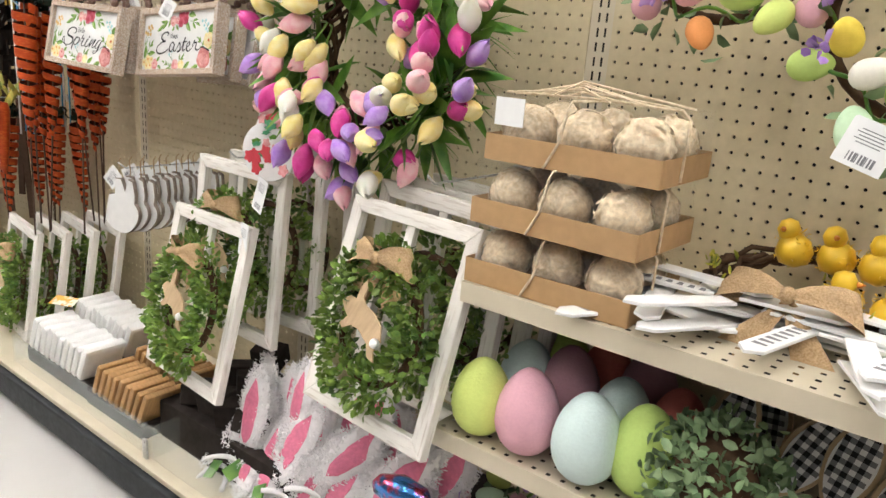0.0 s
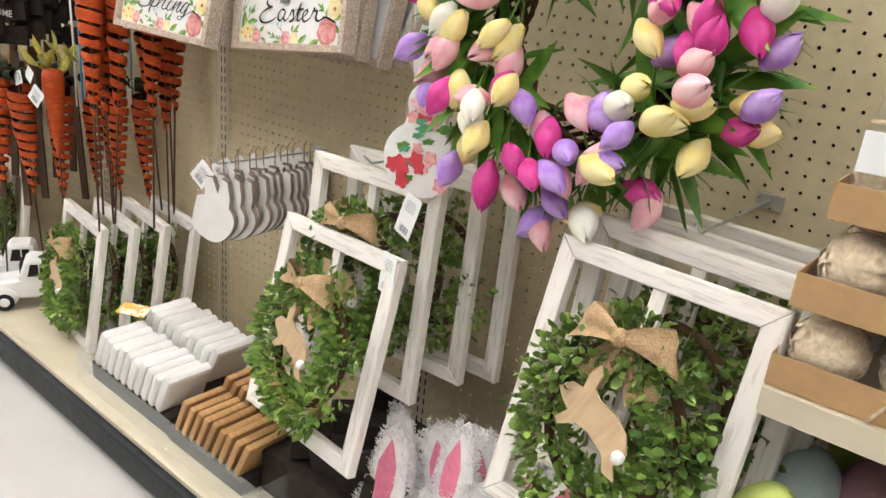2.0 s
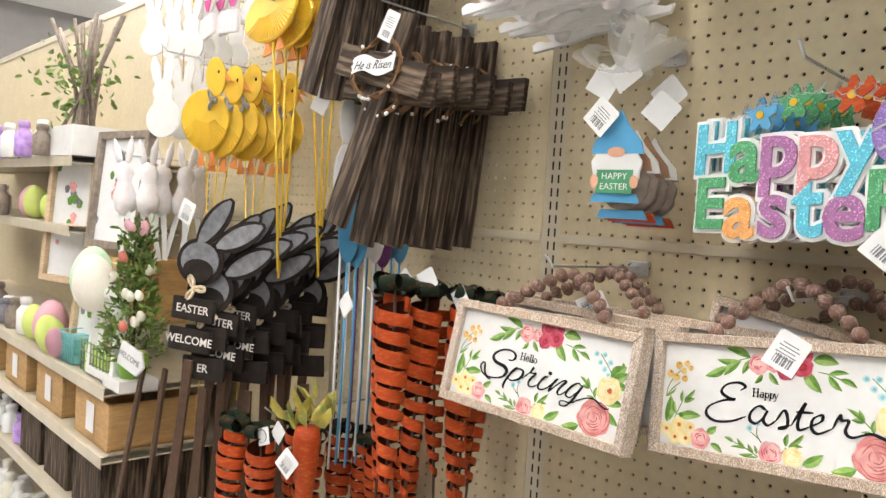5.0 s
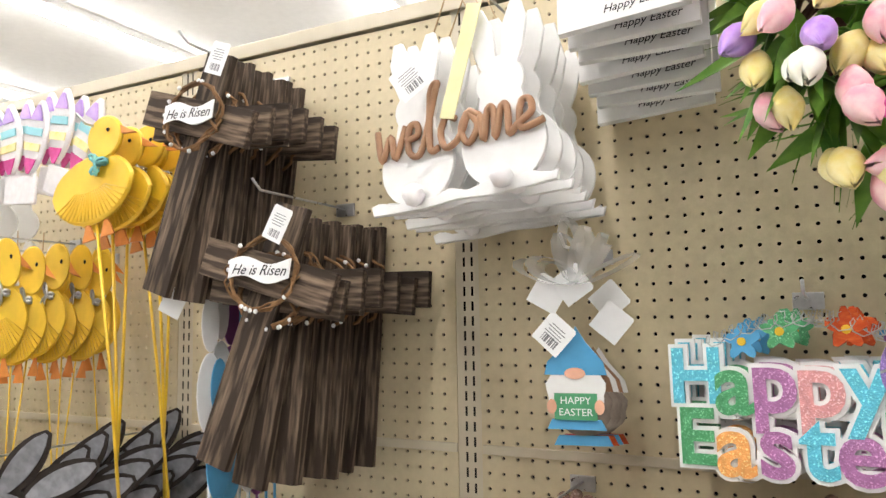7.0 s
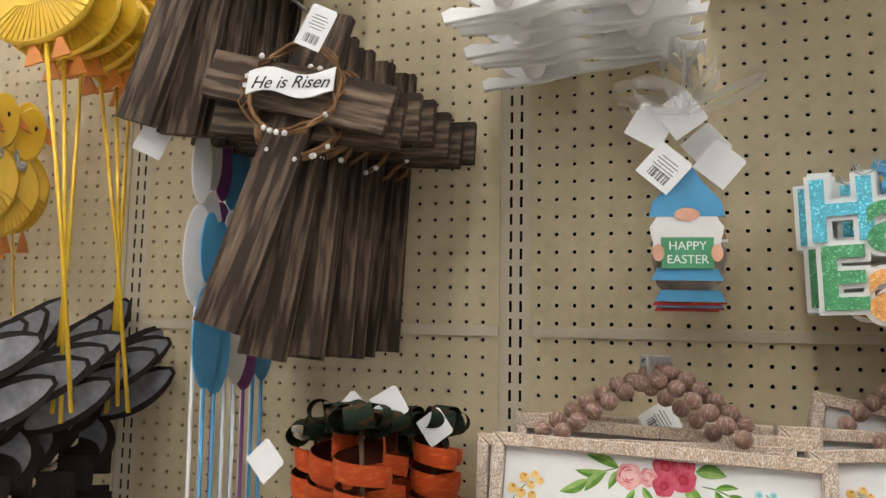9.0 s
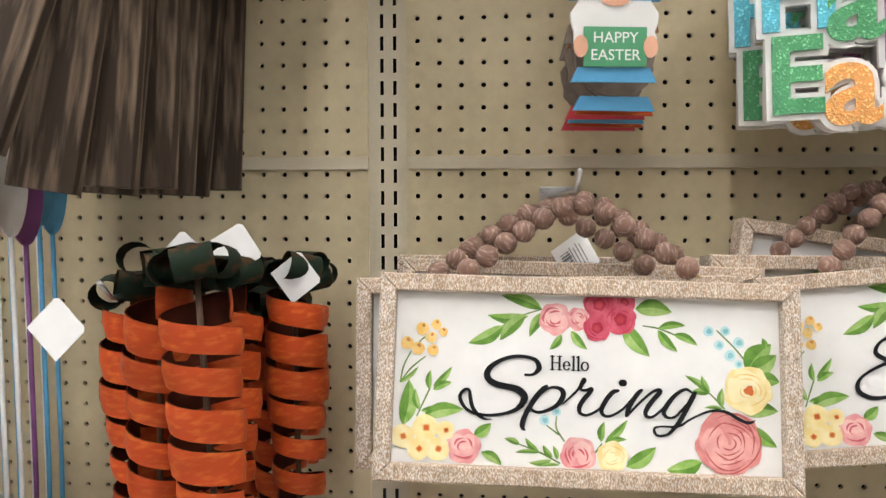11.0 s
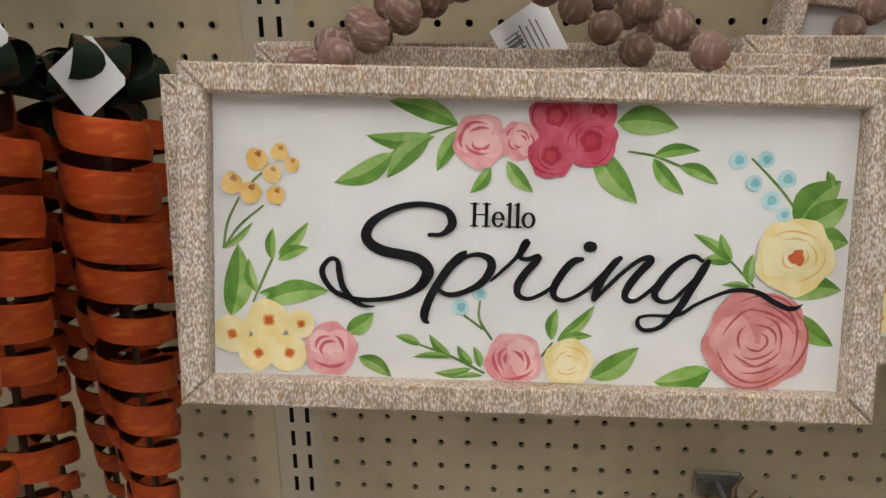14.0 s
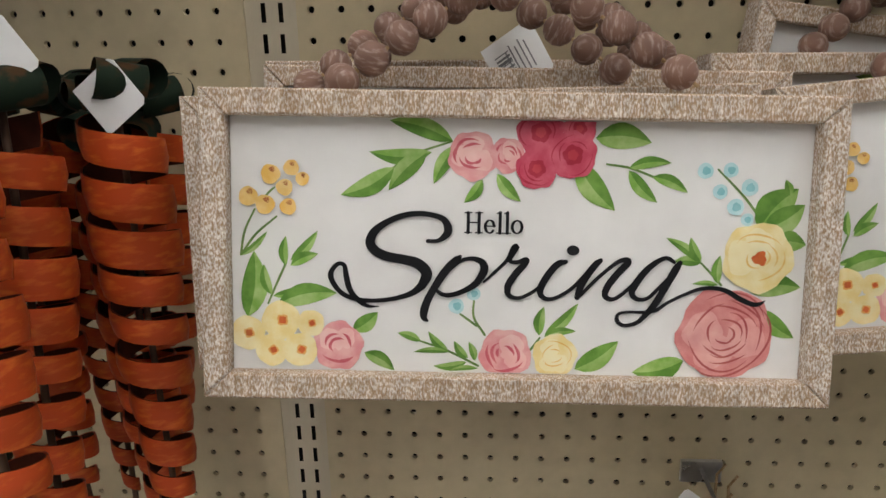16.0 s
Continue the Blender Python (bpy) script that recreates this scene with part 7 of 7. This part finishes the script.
def wire_basket(m, mt, w=0.15, d=0.12, h=0.09):
    t = thing("wire_basket", "painted wire basket on the shelf", "basket", m, "wire baskets")
    for j in range(4):
        z = 0.004 + j * h / 3.3
        part("wire_hoop", tube([(0, 0, z), (w, 0, z), (w, d, z), (0, d, z), (0, 0, z)], 0.002, 4), mt, t)
    for j in range(9):
        part("wire_rib", tube([(w * j / 8, 0, 0.002), (w * j / 8, 0, h)], 0.0018, 4), mt, t)
    part("lining", box(0.006, 0.006, 0.002, w - 0.006, d - 0.006, h * 0.8), M_EGG["lime"] if mt is not M_TEAL else M_TEAL, t)
    return t


wire_basket(pose(-1.47, -0.40, 0.902), M_LEAF2, 0.2)
wire_basket(pose(-1.66, -0.405, 0.902), M_TEAL, 0.13)
rng = np.random.default_rng(91)
LOWGOODS = [(0.522, -2.1, -3.8, 0.1, 26), (0.722, -3.0, -3.85, 0.12, 12), (0.902, -2.1, -3.8, 0.13, 24), (DECK, -1.18, -3.8, 0.12, 50), (1.302, -2.5, -3.8, 0.12, 14), (1.522, -2.0, -3.8, 0.15, 18)]
CG = [M_WHITE, M_PAPER, TULIP[4], M_WHITE, M_EGG["pink"], M_SLATE, M_DARK, M_GREYWOOD]
BOT = {}
for z, xa, xb, h, n in LOWGOODS:
    for k in range(n):
        x = xa + (xb - xa) * (k + rng.uniform(-0.2, 0.2)) / n
        mt = CG[int(rng.integers(0, 8))] if z > DECK else (M_WHITE, M_PAPER, M_EGG["cream"])[k % 3]
        hh = round(h * rng.choice([0.7, 0.85, 1.0]), 3)
        key = (mt.name, hh)
        if key not in BOT:
            BOT[key] = lathe([(0.026, 0), (0.03, 0.006), (0.03, hh * 0.62), (0.018, hh * 0.74), (0.016, hh * 0.8), (0.02, hh * 0.82), (0.02, hh * 0.96), (0.014, hh)], 12)
            BOT[key].materials.append(mt)
        tagged(part("rabbit_figure" if k % 3 else "candle_jar", BOT[key], None, m=pose(x, -0.38 + 0.03 * (k % 2), z + 0.001, 0, 0, 40 * k)), "small pastel ornament standing on the shelf", "ornament", "small shelf ornaments")
# pale rabbit plaques hung in bundles beside the ducks
for k in range(6):
    for (x, z, c) in ((-1.16, 1.56, 0), (-1.24, 1.78, 1)):
        t = thing("pale_plaque", "white wooden rabbit plaque hung in a bundle", "ornament", pose(x + 0.004 * (k % 3), -0.32 + 0.045 * k, z, -3, -6 + 3 * (k % 3), 30), "pale plaques")
        part("plaque", slab(bunny_outline(0.7 if c else 0.82), -0.006, 0, 0.001), M_WHITE if c == 0 else M_PAPER, t)
        part("twine", tube([(0, -0.003, 0.16), (0.0, -0.003, 0.24)], 0.0013), M_BURLAP, t)
peg_hook(-1.16, 1.78, 0.34)
peg_hook(-1.24, 1.98, 0.34)
# white cloth rabbits hung below the plaques
rng = np.random.default_rng(93)
for k in range(5):
    t = thing("cloth_rabbit", "white cloth rabbit with long ribbon legs hung on a hook", "ornament", pose(-1.30 + 0.03 * (k % 2), -0.36 + 0.05 * k, 1.40, 0, -6 + 3 * k, 20), "cloth rabbits")
    part("body", lathe([(0.004, -0.05), (0.026, -0.035), (0.032, 0.0), (0.022, 0.03), (0.018, 0.045), (0.026, 0.065), (0.02, 0.088), (0.003, 0.098)], 12), M_FLUFF, t)
    for sx in (-1, 1):
        part("ear", lathe([(0.002, 0.0), (0.009, 0.02), (0.010, 0.05), (0.002, 0.08)], 8), M_FLUFF, t, m=pose(sx * 0.012, 0, 0.085, 0, sx * 16, 0))
        part("ribbon_leg", box(-0.009, -0.001, -0.13, 0.009, 0.001, 0.0, 0.0005), M_PAPER, t, m=pose(sx * 0.014, -0.004, -0.04, rng.uniform(-6, 6), sx * -8 + rng.uniform(-8, 8), 0))
peg_hook(-1.29, 1.51, 0.38)
# bunch of white ribbon and twig rabbits on top
rng = np.random.default_rng(95)
tr = thing("twig_rabbit", "twig and greenery rabbit figure on the top shelf", "ornament", pose(-1.85, -0.3, 1.62))
for j in range(18):
    a, b = rng.uniform(-0.5, 0.5), rng.uniform(-0.5, 0.5)
    part("twig", tube([(rng.uniform(-0.1, 0.1), rng.uniform(-0.05, 0.05), 0), (a * 0.2, b * 0.1, 0.2), (a * 0.45, b * 0.2, 0.34)], 0.006, 5), M_GREYWOOD, tr)
part("greenery", leaf_cloud(rng, [tuple(rng.normal(0, 0.06, 3) + np.array((0, -0.03, 0.15))) for _ in range(160)], [tuple(rng.normal(0, 1, 3)) for _ in range(160)], 0.03, 0.7, 1, 0.5), M_LEAF, tr)
tagged(part("riser_box", box(-2.0, -0.36, 1.523, -1.76, -0.2, 1.62), M_WHITE), "white riser box on the shelf", "riser")
# the far bays and all that they hold stand against the next upright
for ob in scene.objects:
    if ob not in BEFORE and ob.parent is None:
        ob.matrix_basis = Matrix.Translation((0.1, 0, 0)) @ ob.matrix_basis
